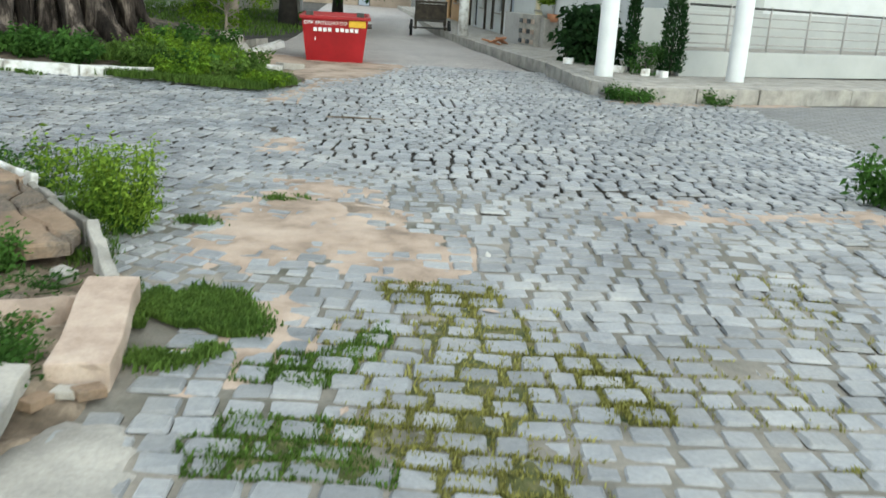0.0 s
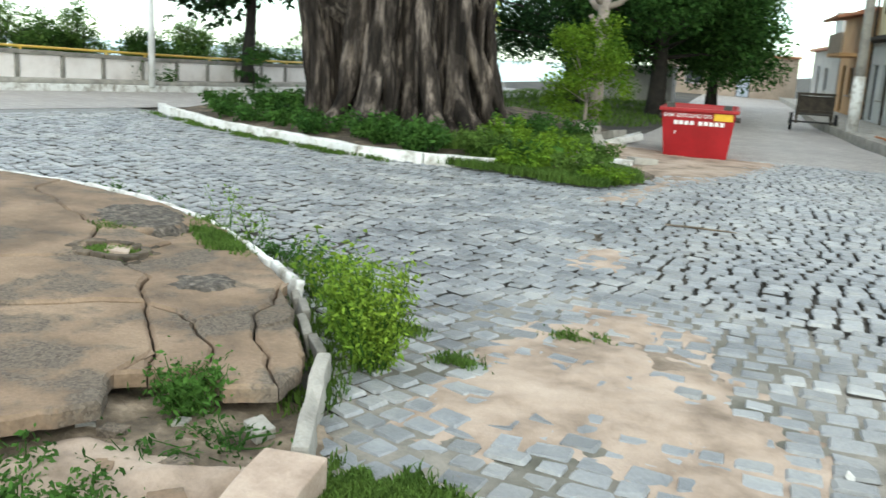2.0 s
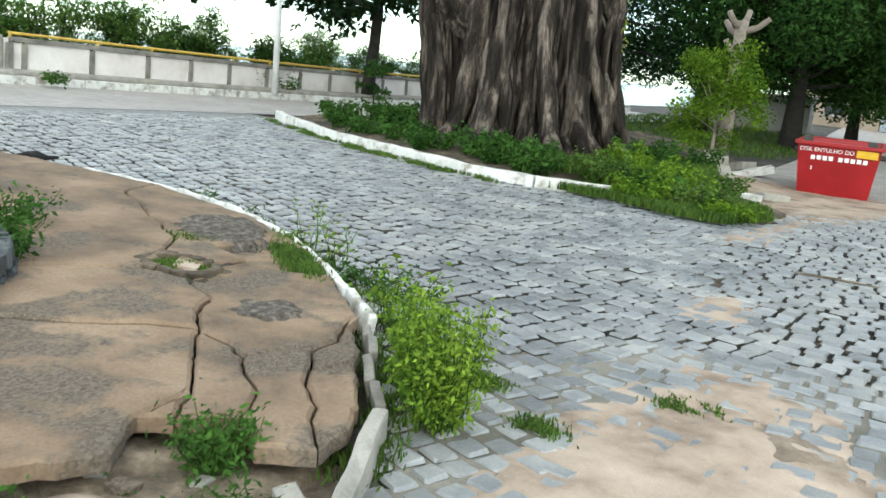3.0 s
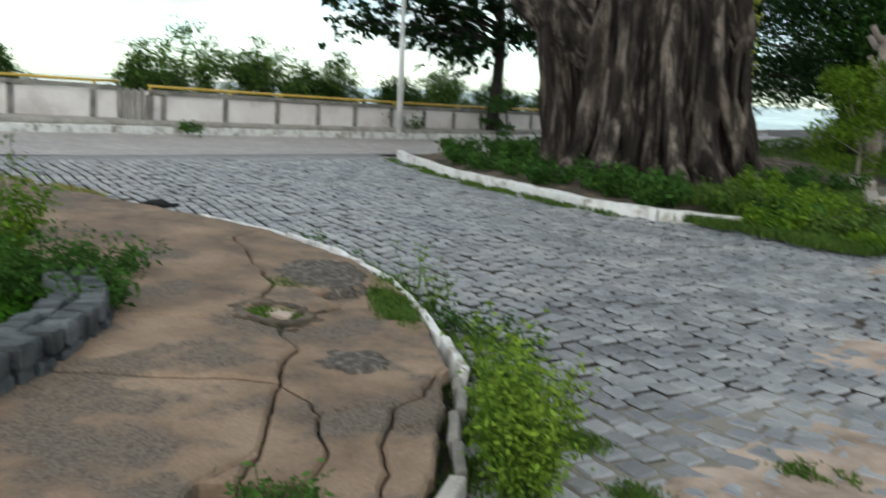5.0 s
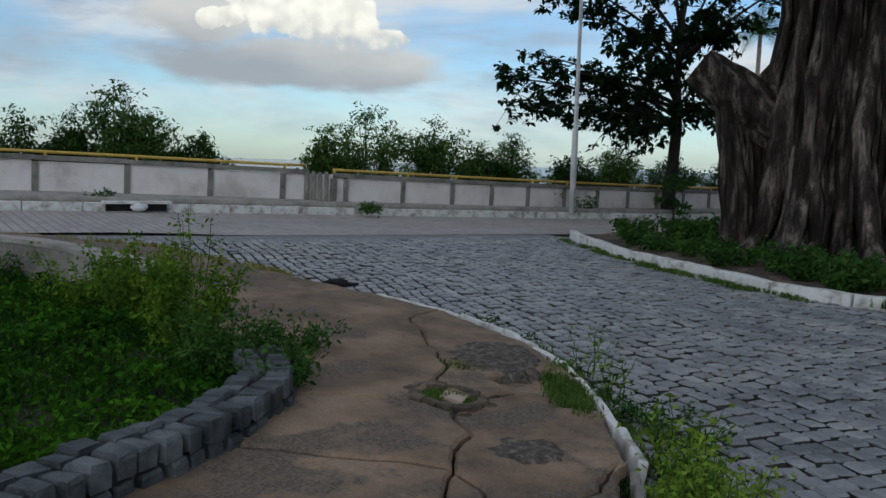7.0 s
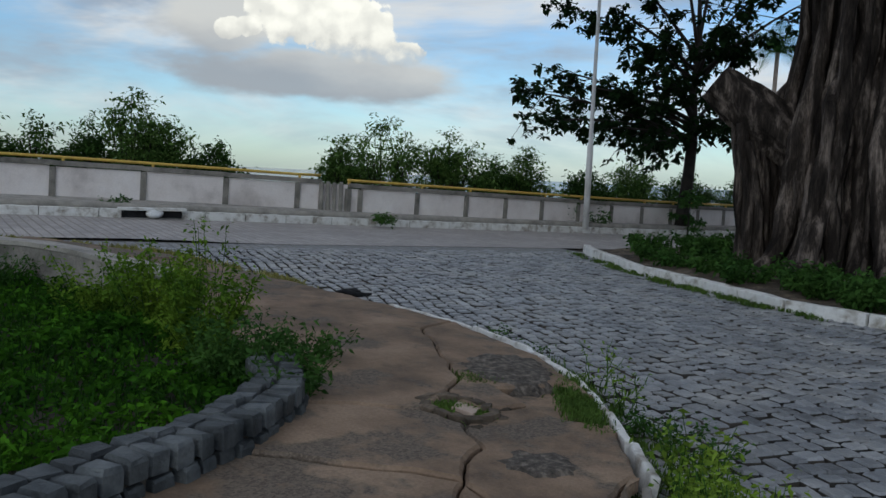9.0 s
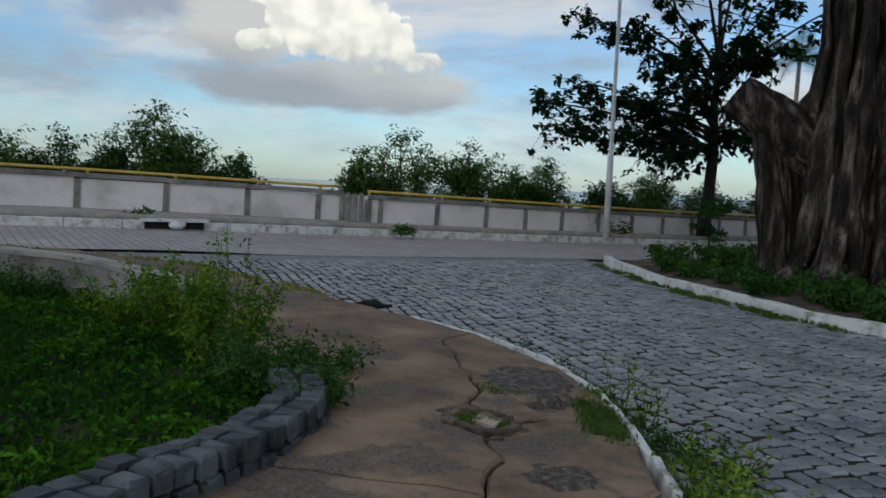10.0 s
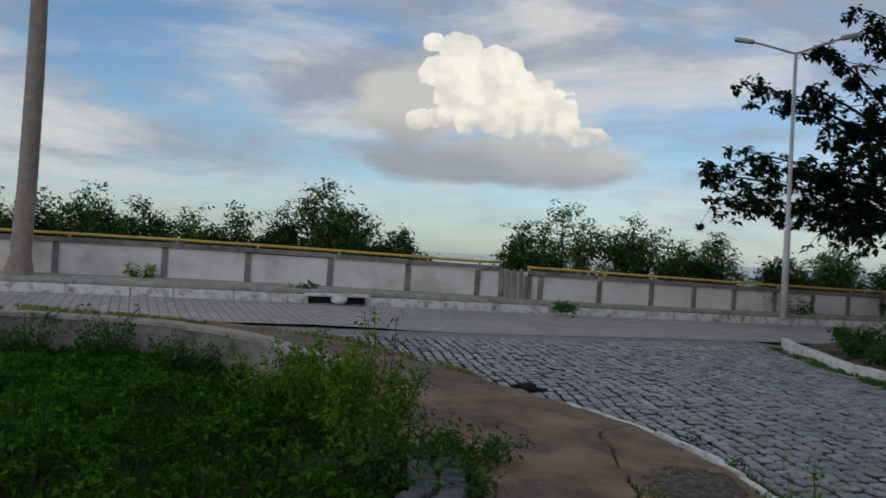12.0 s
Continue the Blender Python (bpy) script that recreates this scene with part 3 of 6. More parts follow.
def sett_vertices(n):
    """Unit setts: eight-point worn tops over sunken feet."""
    c = np.array([(-1, -0.86), (-0.88, -1), (0.88, -1), (1, -0.86), (1, 0.86), (0.88, 1), (-0.88, 1), (-1, 0.86)]) * 0.5
    low = np.repeat(np.column_stack([c * 1.0, np.full(8, -0.065)])[None], n, 0)
    mid = np.repeat(np.column_stack([c * 0.985, np.full(8, -0.015)])[None], n, 0)
    top = np.repeat(np.column_stack([c * 0.84, np.full(8, 0.0)])[None], n, 0)
    top[:, :, 2] += rng.normal(0, 0.0026, (n, 8))
    mid[:, :, :2] += rng.normal(0, 0.018, (n, 8, 2))
    top[:, :, :2] += rng.normal(0, 0.02, (n, 8, 2))
    return np.concatenate([low, mid, top], 1)


SETT_FACES = [[k, (k + 1) % 8, 8 + (k + 1) % 8, 8 + k] for k in range(8)] + [[8 + k, 8 + (k + 1) % 8, 16 + (k + 1) % 8, 16 + k] for k in range(8)] + [list(range(16, 24))]
road = thing("road_crossing", "worn bluish-grey granite setts with earth joints", "road", kind="structure")
n = len(rest)
sv = sett_vertices(n)
left_road = np.abs(rest[:, 4] - radians(-17)) < 0.6
rest_gap = np.where(left_road, np.interp(rest[:, 0], [-3.8, -2.0], [0.036, 0.028]), np.interp(rest[:, 1], [6.0, 8.0], [0.022, 0.027]))[:, None]
sv[:, :, 0] *= rest[:, 2, None] - rest_gap
sv[:, :, 1] *= rest[:, 3, None] - rest_gap
uneven = np.where(left_road, np.interp(rest[:, 0], [-5.5, -2.2], [1.2, 1.0]), 0.9)[:, None]
tx, ty = rng.normal(0, 0.03, (n, 1)) * uneven, rng.normal(0, 0.03, (n, 1)) * uneven
sv[:, :, 2] += sv[:, :, 0] * tx + sv[:, :, 1] * ty
ct, st = np.cos(rest[:, 4, None]), np.sin(rest[:, 4, None])
px = rest[:, 0, None] + sv[:, :, 0] * ct - sv[:, :, 1] * st
py = rest[:, 1, None] + sv[:, :, 0] * st + sv[:, :, 1] * ct
pz = ground_z(rest[:, 0], rest[:, 1])[:, None] + sv[:, :, 2] + rng.normal(0, 0.004, (n, 1)) * uneven
base_i = np.arange(n) * 24
faces = [[int(b + k) for k in f] for b in base_i for f in SETT_FACES]
far_setts = raw("setts", np.stack([px, py, pz], 2).reshape(-1, 3), faces, SETT, road)
far_setts.data.materials.append(JOINT)
far_setts.data.polygons.foreach_set("material_index", ([1] * 8 + [0] * 9) * n)
tagged(far_setts, kind="stuff")
kinds = []
for k in range(6):
    me = bpy.data.meshes.new("sett")
    me.from_pydata(sett_vertices(1)[0].tolist(), [], SETT_FACES)
    me.materials.append(SETT_LOOSE)
    me.materials.append(JOINT)
    me.polygons.foreach_set("material_index", [1] * 8 + [0] * 9)
    kinds.append(me)
for k, (x, y, s, w, turn) in enumerate(loose):
    ob = new("sett", kinds[k % 6])
    ob.parent = road
    ob.matrix_basis = Matrix.LocRotScale((x, y, gz(x, y) + rng.normal(0, 0.004)), Euler((rng.normal(0, 0.03), rng.normal(0, 0.03), turn)), (s - 0.018, w - 0.02, 1))


def drift(name, poly, mat, label, category, high=0.012, rough=0.016, step=0.04, scale=3.0, kind="structure", seed=0.0, fade=0.35):
    """Loose stuff washed over the setts, thinning out to its edge so that stone heads show through."""
    p = smooth_line(list(poly) + [poly[0]], 0.15)
    lo, hi = p.min(0), p.max(0)
    nx_, ny_ = int((hi[0] - lo[0]) / step) + 2, int((hi[1] - lo[1]) / step) + 2
    x, y = np.meshgrid(np.linspace(lo[0], hi[0], nx_), np.linspace(lo[1], hi[1], ny_))
    flat = np.column_stack([x.ravel(), y.ravel()])
    ins = inside(p, flat[:, 0], flat[:, 1])
    d = np.min(np.hypot(flat[:, None, 0] - p[None, :, 0], flat[:, None, 1] - p[None, :, 1]), 1)
    z = np.empty(len(flat))
    for i, (a, b) in enumerate(flat):
        e = min(1.0, d[i] / fade) if ins[i] else -1
        z[i] = gz(a, b) - 0.022 + (high + 0.022) * e ** 0.6 + rough * wobble(a, b, scale, seed) + rough * 0.5 * wobble(a, b, scale * 3.1, seed + 5) if e > 0 else gz(a, b) - 0.05
    f = []
    for j in range(ny_ - 1):
        for i in range(nx_ - 1):
            q = [j * nx_ + i, j * nx_ + i + 1, (j + 1) * nx_ + i + 1, (j + 1) * nx_ + i]
            if any(ins[k] for k in q):
                f.append(q)
    return tagged(raw(name, np.column_stack([flat, z]), f, mat, smooth=True), label, category, kind=kind)


drift("joint_dust", [(-1.4, 0.7), (4.6, 0.7), (4.6, 5.4), (2.4, 6.6), (0.8, 6.8), (-0.6, 7.4), (-1.9, 7.0), (-2.3, 5.5), (-1.7, 4.2), (-1.5, 3.6), (-1.3, 2.8)], DUST, "grey dust packed in the joints of the setts", "dust", seed=31.0, high=-0.012, rough=0.012, step=0.06, scale=2.0, fade=0.35)
drift("sand", [(-1.5, 6.8), (-0.8, 6.95), (-0.35, 5.95), (0.05, 5.5), (0.15, 4.7), (-0.25, 4.25), (-0.65, 4.5), (-1.1, 4.3), (-1.55, 4.4), (-1.65, 5.3), (-1.6, 6.0)], SAND, "pale pinkish sand washed over the setts", "sand", seed=1.0, high=0.010, rough=0.022, fade=0.5, step=0.03)
drift("sand", [(0.95, 6.1), (1.65, 6.9), (2.4, 6.7), (3.4, 7.0), (4.2, 7.2), (4.1, 6.5), (2.4, 6.2), (1.6, 5.9)], SAND, "thin sand film over cobbles", "sand", seed=2.0, high=0.004, rough=0.02, step=0.06)
drift("sand", [(-2.0, 8.7), (-1.5, 8.85), (-1.45, 7.95), (-1.85, 7.85)], SAND, "small sand patch on the cobbles", "sand", seed=3.0, high=0.008)
drift("sand", [(-3.0, 11.6), (-2.2, 12.0), (-2.2, 14.0), (-1.3, 18.0), (-1.3, 20.3), (-3.6, 20.6), (-5.2, 21.5), (-6.2, 20.5), (-4.6, 17.5), (-3.1, 16.0), (-2.6, 14.2)], SAND, "sand and dust spilt around the skip", "sand", seed=4.0, high=0.016, step=0.12, fade=0.6)
drift("sand", [(2.2, 14.7), (2.5, 14.2), (4.0, 14.6), (6.0, 15.5), (6.0, 16.0), (4.1, 15.1), (2.7, 14.9)], SAND, "sand gathered along the kerb", "sand", seed=6.0, high=0.012, step=0.08)
drift("sand", [(-1.0, 2.9), (-0.55, 3.0), (-0.45, 3.5), (-0.6, 4.1), (-1.0, 4.2), (-1.25, 3.4)], SAND, "thin sand between worn setts", "sand", seed=8.0, high=-0.004, rough=0.02)
drift("mud", [(-1.15, 6.1), (-0.7, 6.2), (-0.35, 5.85), (-0.45, 5.6), (-0.8, 5.7), (-1.05, 5.8)], MUD, "dark damp earth on the sand", "earth", seed=15.0, high=0.024, rough=0.022, step=0.03)
drift("concrete_patch", [(-1.35, 2.65), (-1.1, 2.72), (-0.92, 2.3), (-0.9, 1.9), (-1.5, 1.9)], CONC, "worn grey concrete patch beside the kerb", "concrete", seed=7.0, high=0.02, rough=0.006, step=0.05, fade=0.15)

# ---- the cracked corner pavement ----
PLANTER = [(-2.75, 1.6), (-3.1, 2.5), (-3.42, 3.2), (-3.6, 3.5), (-3.78, 3.85), (-4.0, 4.2), (-4.25, 4.48), (-4.6, 4.75), (-5.2, 4.95), (-6.2, 5.05), (-7.3, 4.95), (-8.4, 4.75), (-9.3, 4.45), (-10.1, 3.9), (-10.7, 3.1), (-10.95, 2.2), (-11.0, 0.8), (-10.8, -1.5)]
planter_line = smooth_line(PLANTER, 0.15)

# meeting points of the cracks, the kerb (k), the bed wall (w) and the broken edge (x)
NODES = {"a": (-4.6, 4.66), "b": (-4.14, 5.25), "c": (-3.84, 5.33), "d": (-3.2, 4.78), "e": (-3.45, 4.55), "f": (-2.8, 4.7), "g": (-2.66, 5.0), "h": (-2.46, 4.78), "i": (-2.49, 4.45), "j": (-2.87, 4.47), "l": (-2.66, 4.28), "m": (-3.52, 5.17), "n": (-2.68, 5.22), "o": (-2.31, 4.6), "p": (-4.0, 5.88), "q": (-4.39, 5.99), "r": (-4.28, 6.46), "s": (-3.7, 5.95), "t": (-4.45, 5.66), "u": (-4.8, 5.98), "v": (-5.4, 6.28), "y": (-6.2, 6.68), "z": (-4.02, 5.55),
         "k0": (-1.99, 4.5), "k1": (-2.42, 5.05), "k2": (-2.86, 5.58), "k3": (-3.5, 6.12), "k4": (-3.95, 6.42), "k5": (-5.0, 6.93), "k6": (-6.4, 7.15), "k7": (-8.2, 6.93), "k8": (-11.0, 6.42), "k9": (-13.4, 5.0), "w0": (-3.4, 2.5), "w1": (-3.75, 3.4), "w2": (-4.05, 4.0), "w3": (-5.2, 4.85), "w4": (-7.3, 5.0), "w5": (-9.3, 4.5), "w6": (-10.9, 2.8),
         "x0": (-2.6, 3.3), "x1": (-2.4, 3.74), "x2": (-2.57, 3.98), "x3": (-2.48, 4.08), "x4": (-2.33, 4.22), "x5": (-2.1, 4.1), "x6": (-1.95, 4.22)}
PIECES = ["w0 x0 x1 x2 l j d e w2 w1", "x2 x3 l", "x3 x4 i f d j l", "x4 x5 x6 o h g f i", "x6 k0 k1 h o", "h k1 k2 n g", "f g n k2 k3 s p z c m d", "w2 e d m c b a", "a b t u v y w4 w3", "t z p q r k4 k5 k6 y v u", "q p s k3 k4 r", "w4 y k6 k7 k8 w6 w5", "k8 k9 w6"]
pavement = thing("pavement_corner", "old brown concrete pavement broken by cracks", "pavement", kind="structure")
for k, piece in enumerate(PIECES):
    cell = np.array([NODES[q] for q in piece.split()])
    dense = []
    for a, b in zip(cell, np.roll(cell, -1, 0)):
        m = max(1, int(np.linalg.norm(b - a) / 0.06))
        dense += [a + (b - a) * i / m for i in range(m)]
    ring = []
    for q in dense:
        j = noise.noise_vector(Vector((q[0] * 3.2, q[1] * 3.2, 2.0))) * 0.05 + noise.noise_vector(Vector((q[0] * 14, q[1] * 14, 4.0))) * 0.022
        ring.append((q[0] + j[0], q[1] + j[1]))
    c = np.mean(ring, 0)
    rr_ = np.array(ring)
    spin = 1.0 if np.sum(rr_[:, 0] * np.roll(rr_[:, 1], -1) - np.roll(rr_[:, 0], -1) * rr_[:, 1]) > 0 else -1.0
    wide = rng.uniform(0.005, 0.008)
    tilt = rng.normal(0, 0.004, 2)
    lift = rng.normal(0.15, 0.003) + {6: 0.012, 7: 0.014, 8: 0.026, 9: 0.022, 10: -0.04}.get(k, 0.0)
    bm = bmesh.new()
    rows = []
    for inset, dz in ((0.0, -0.075), (0.0, -0.016), (0.016, 0.0)):
        row_ = []
        for i_, q in enumerate(ring):
            e_ = np.array(ring[(i_ + 1) % len(ring)]) - np.array(ring[i_ - 1])
            d = np.array((-e_[1], e_[0])) * spin / (np.linalg.norm(e_) + 1e-9) * (wide + inset)
            x, y = q[0] + d[0], q[1] + d[1]
            row_.append(bm.verts.new((x, y, gz(x, y) + lift + dz + tilt[0] * (x - c[0]) + tilt[1] * (y - c[1]))))
        rows.append(row_)
    m = len(ring)
    for r0, r1 in zip(rows, rows[1:]):
        for i in range(m):
            bm.faces.new((r0[i], r0[(i + 1) % m], r1[(i + 1) % m], r1[i]))
    top = bm.faces.new(rows[-1])
    bmesh.ops.recalc_face_normals(bm, faces=bm.faces)
    bmesh.ops.triangulate(bm, faces=[top])
    part("slab", bm, SLAB, pavement)


drift("pavement_hole", [(-4.6, 5.3), (-4.5, 5.8), (-4.1, 5.85), (-3.75, 5.6), (-3.75, 5.25), (-4.2, 5.15)], ISLAND_EARTH, "earth-filled hole broken through the pavement", "hole", seed=21.0, high=0.152, rough=0.03, step=0.03, fade=0.1, scale=6.0)
drift("pavement_wear", [(-5.25, 6.3), (-5.2, 6.75), (-4.8, 6.85), (-4.3, 6.5), (-4.25, 6.15), (-4.55, 5.95), (-4.95, 6.05)], GRAVEL, "dark worn patch with bare gravel in the pavement", "worn concrete", seed=23.0, high=0.179, rough=0.014, step=0.025, fade=0.12, scale=5.0)
drift("pavement_wear", [(-3.5, 5.3), (-3.25, 5.55), (-2.95, 5.4), (-2.95, 5.1), (-3.3, 5.0)], GRAVEL, "dark worn patch with bare gravel in the pavement", "worn concrete", seed=27.0, high=0.169, rough=0.014, step=0.025, fade=0.12, scale=5.0)


def verge(name, poly, mat, label, category, top, rough=0.03, step=0.15, seed=0.0, fade=0.3, scale=1.5):
    """Raised soft ground with an uneven top that runs down to its edge."""
    ob = drift(name, poly, mat, label, category, high=top, rough=rough, step=step, seed=seed, fade=fade, scale=scale)
    return ob


verge("bed_earth", [(-1.35, 2.3), (-1.25, 3.0), (-1.5, 3.7), (-1.75, 4.3), (-2.6, 4.5), (-3.6, 4.0), (-3.6, 3.2), (-3.0, 1.8), (-1.5, 1.6)], DIRT, "rubbly brown earth where the pavement has broken away", "soil", 0.015, 0.05, 0.05, 11.0, 0.3, 3.0)
drift("sand", [(-1.65, 3.9), (-1.7, 3.4), (-2.0, 3.15), (-2.5, 3.1), (-2.45, 3.6), (-2.1, 3.75)], SAND, "pale sandy earth under the broken pavement", "sand", seed=17.0, high=0.075, rough=0.05, step=0.04, scale=4.0, fade=0.25)
verge("island_earth", ISLAND, ISLAND_EARTH, "trodden earth round the big tree", "soil", 0.24, 0.06, 0.22, 12.0, 1.6)
verge("bed_planter", list(planter_line[::3]) + [(-3.0, -1.5)], SOIL, "dark soil of the overgrown bed", "soil", 0.10, 0.04, 0.2, 13.0, 0.2)


def kerb_run(name, line, label, mat, wide=0.13, tall=0.24, above=0.17, length=0.8, skip=(), broken_ends=0.02, lean=1.5):
    """Kerb stones end to end along a line, each a little out of true."""
    k = thing(name, label, "kerb", kind="structure")
    p = smooth_line(line, 0.05)
    s = np.concatenate([[0], np.cumsum(np.linalg.norm(np.diff(p, axis=0), axis=1))])
    at, i = 0.0, 0
    while at < s[-1] - 0.15:
        ln = min(length * rng.uniform(0.8, 1.2), s[-1] - at)
        a = np.array([np.interp(at, s, p[:, c]) for c in (0, 1)])
        b = np.array([np.interp(at + ln - 0.012, s, p[:, c]) for c in (0, 1)])
        at += ln
        i += 1
        if i - 1 in skip:
            continue
        m = (a + b) / 2
        turn = math.degrees(math.atan2(b[1] - a[1], b[0] - a[0]))
        slope = math.degrees(math.atan2(gz(*b) - gz(*a), np.linalg.norm(b - a)))
        bm = bmesh.new()
        box(bm, 0, 0, above - tall, np.linalg.norm(b - a), wide, tall)
        bmesh.ops.subdivide_edges(bm, edges=[e for e in bm.edges if abs(e.verts[0].co.x - e.verts[1].co.x) > 0.1], cuts=4)
        for v in bm.verts:
            v.co += Vector((0, wobble(v.co.x + i, v.co.z, 4, 3) * 0.02, wobble(v.co.x + i, v.co.y, 4, 7) * 0.018))
        ob = part("kerb_stone", bm, mat, k, bevel=0.014)
        ob.matrix_basis = pose(m[0], m[1], gz(*m), rng.normal(0, lean), -slope, turn)
    return k


kerb_run("kerb_corner", CORNER_KERB[3:], "thin limewashed kerb, chipped and overgrown", LIME, wide=0.05, tall=0.2, above=0.158, length=0.5, lean=4.0)
kerb_run("kerb_corner", CORNER_KERB[1:4], "dirty broken end of the thin kerb", WALLGREY, wide=0.05, tall=0.2, above=0.11, length=0.35, lean=5.0)
kerb_run("kerb_island", ISLAND_KERB, "white limewashed kerb round the tree island", LIME, wide=0.16, tall=0.34, above=0.155, length=0.95)
kerb_run("kerb_river", FAR_KERB, "pale limewashed kerb below the river wall", LIME, wide=0.16, tall=0.3, above=0.17, length=1.0)
RIGHT_KERB = [(40, 30.5), (20, 21.5), (8.2, 17.3), (5.6, 15.9), (4.1, 15.25), (3.2, 14.9), (2.65, 14.95), (2.3, 15.6), (2.1, 17.0), (1.85, 20.6), (0.9, 25.5), (-0.2, 31), (-1.5, 38), (-3.0, 52), (-5, 66)]
kerb_run("kerb_street", RIGHT_KERB, "rough grey concrete kerb with dirty foot", CONC, wide=0.16, tall=0.4, above=0.25, length=1.1)
# loose end of the corner kerb, knocked askew
end_kerb = thing("kerb_fragment", "broken concrete kerb post leaning at the corner", "kerb", -1.80, 4.28, gz(-1.8, 4.28) - 0.02, 0)
a, b = Vector((-2.06, 4.74, 0)), Vector((-1.62, 3.92, 0))
bm = bmesh.new()
box(bm, 0, 0, 0, (b - a).length, 0.07, 0.15)
bmesh.ops.subdivide_edges(bm, edges=[e for e in bm.edges if abs(e.verts[0].co.x - e.verts[1].co.x) > 0.1], cuts=6)
for v in bm.verts:
    v.co += Vector((0, wobble(v.co.x, v.co.z, 5, 31) * 0.02, wobble(v.co.x, v.co.y, 6, 37) * 0.025))
ob = part("stone", bm, CONC, end_kerb, bevel=0.02)
ob.matrix_basis = pose(0, 0, 0, 0, 2, math.degrees(math.atan2(b.y - a.y, b.x - a.x)))


def rough_slab(name, label, category, x, y, z, sx, sy, sz, rz, mat, rx=0.0, ry=0.0, seed=0.0):
    bm = bmesh.new()
    box(bm, 0, 0, 0, sx, sy, sz)
    bmesh.ops.subdivide_edges(bm, edges=list(bm.edges), cuts=3, use_grid_fill=True)
    for v in bm.verts:
        v.co += Vector((wobble(v.co.y * 3, v.co.z, 2, seed), wobble(v.co.x * 3, v.co.z, 2, seed + 3), wobble(v.co.x, v.co.y, 3, seed + 5) * 0.6)) * min(sx, sy) * (0.09 if max(sx, sy) > 0.3 else 0.28)
    ob = part(name, bm, mat, bevel=min(0.012, sz * 0.15))
    ob.matrix_basis = pose(x, y, z, rx, ry, rz)
    return tagged(ob, label, category)


rough_slab("slab", "sandy pink concrete slab lying loose by the kerb", "slab", -1.44, 3.34, 0.0, 0.23, 0.9, 0.13, 13, PINKSLAB, rx=2, ry=2)
rough_slab("slab", "grey concrete slab tipped over the gutter", "slab", -1.55, 2.52, 0.07, 0.28, 0.62, 0.09, 15, CONC, rx=-2, ry=5, seed=4)
for k, (x, y, s) in enumerate(((-1.35, 2.83, 0.06), (-1.27, 2.84, 0.07), (-1.42, 2.74, 0.07), (-2.2, 3.95, 0.05), (-2.05, 3.85, 0.06), (-2.35, 3.75, 0.07), (-2.5, 3.75, 0.05), (-1.95, 3.62, 0.09), (-2.15, 3.5, 0.07), (-1.9, 4.05, 0.09), (-2.32, 4.05, 0.05), (-1.82, 3.45, 0.08))):
    rough_slab("stone", "broken piece of grey concrete rubble in the earth", "rubble", x, y, gz(x, y) + 0.012, s * 1.5, s, s * 0.55, 37 * k, SLAB if k % 3 else CONC, seed=k * 2.0)

for k in range(15):
    a_ = 6.2832 * k / 15
    x, y = -4.12 + 0.25 * math.cos(a_), 5.47 + 0.17 * math.sin(a_)
    rough_slab("hole_rim", "crumbling brown rim round the pavement hole", "rubble", x, y, gz(x, y) + 0.13, 0.1, 0.06, 0.055, math.degrees(a_) + 70 + 13 * (k % 3), ISLAND_EARTH, rx=8 * (k % 3 - 1), seed=k * 1.3)
rough_slab("stone", "pale flat piece of concrete lying in the hole", "rubble", -4.08, 5.5, gz(-4.1, 5.5) + 0.145, 0.17, 0.13, 0.03, 20, PINKSLAB, seed=9.0)

# ---- far pavement and river wall ----
sheet_between("pavement_river", [(x - 0.02, y) for x, y in FAR_KERB], [(-22.2, -14), (-21.5, -4), (-20.9, 2.2), (-20.3, 6.7), (-19.3, 12.5), (-18.7, 18.7), (-18.5, 28), (-18.3, 46)], CONC, 0.155, 4, "narrow grey concrete footway below the wall", "pavement", 0.12)
sheet_between("pavement_street", RIGHT_KERB, [(40, 36), (20, 27), (9.5, 22.5), (7.5, 21.5), (6.0, 21.2), (5.2, 21.1), (4.9, 21.2), (4.7, 21.6), (4.6, 22.2), (4.3, 23.5), (3.4, 26.5), (2.4, 31), (0.8, 38), (-0.4, 52), (-2, 66)], CONC, 0.235, 6, "raised grey concrete pavement before the houses", "pavement", 0.2)


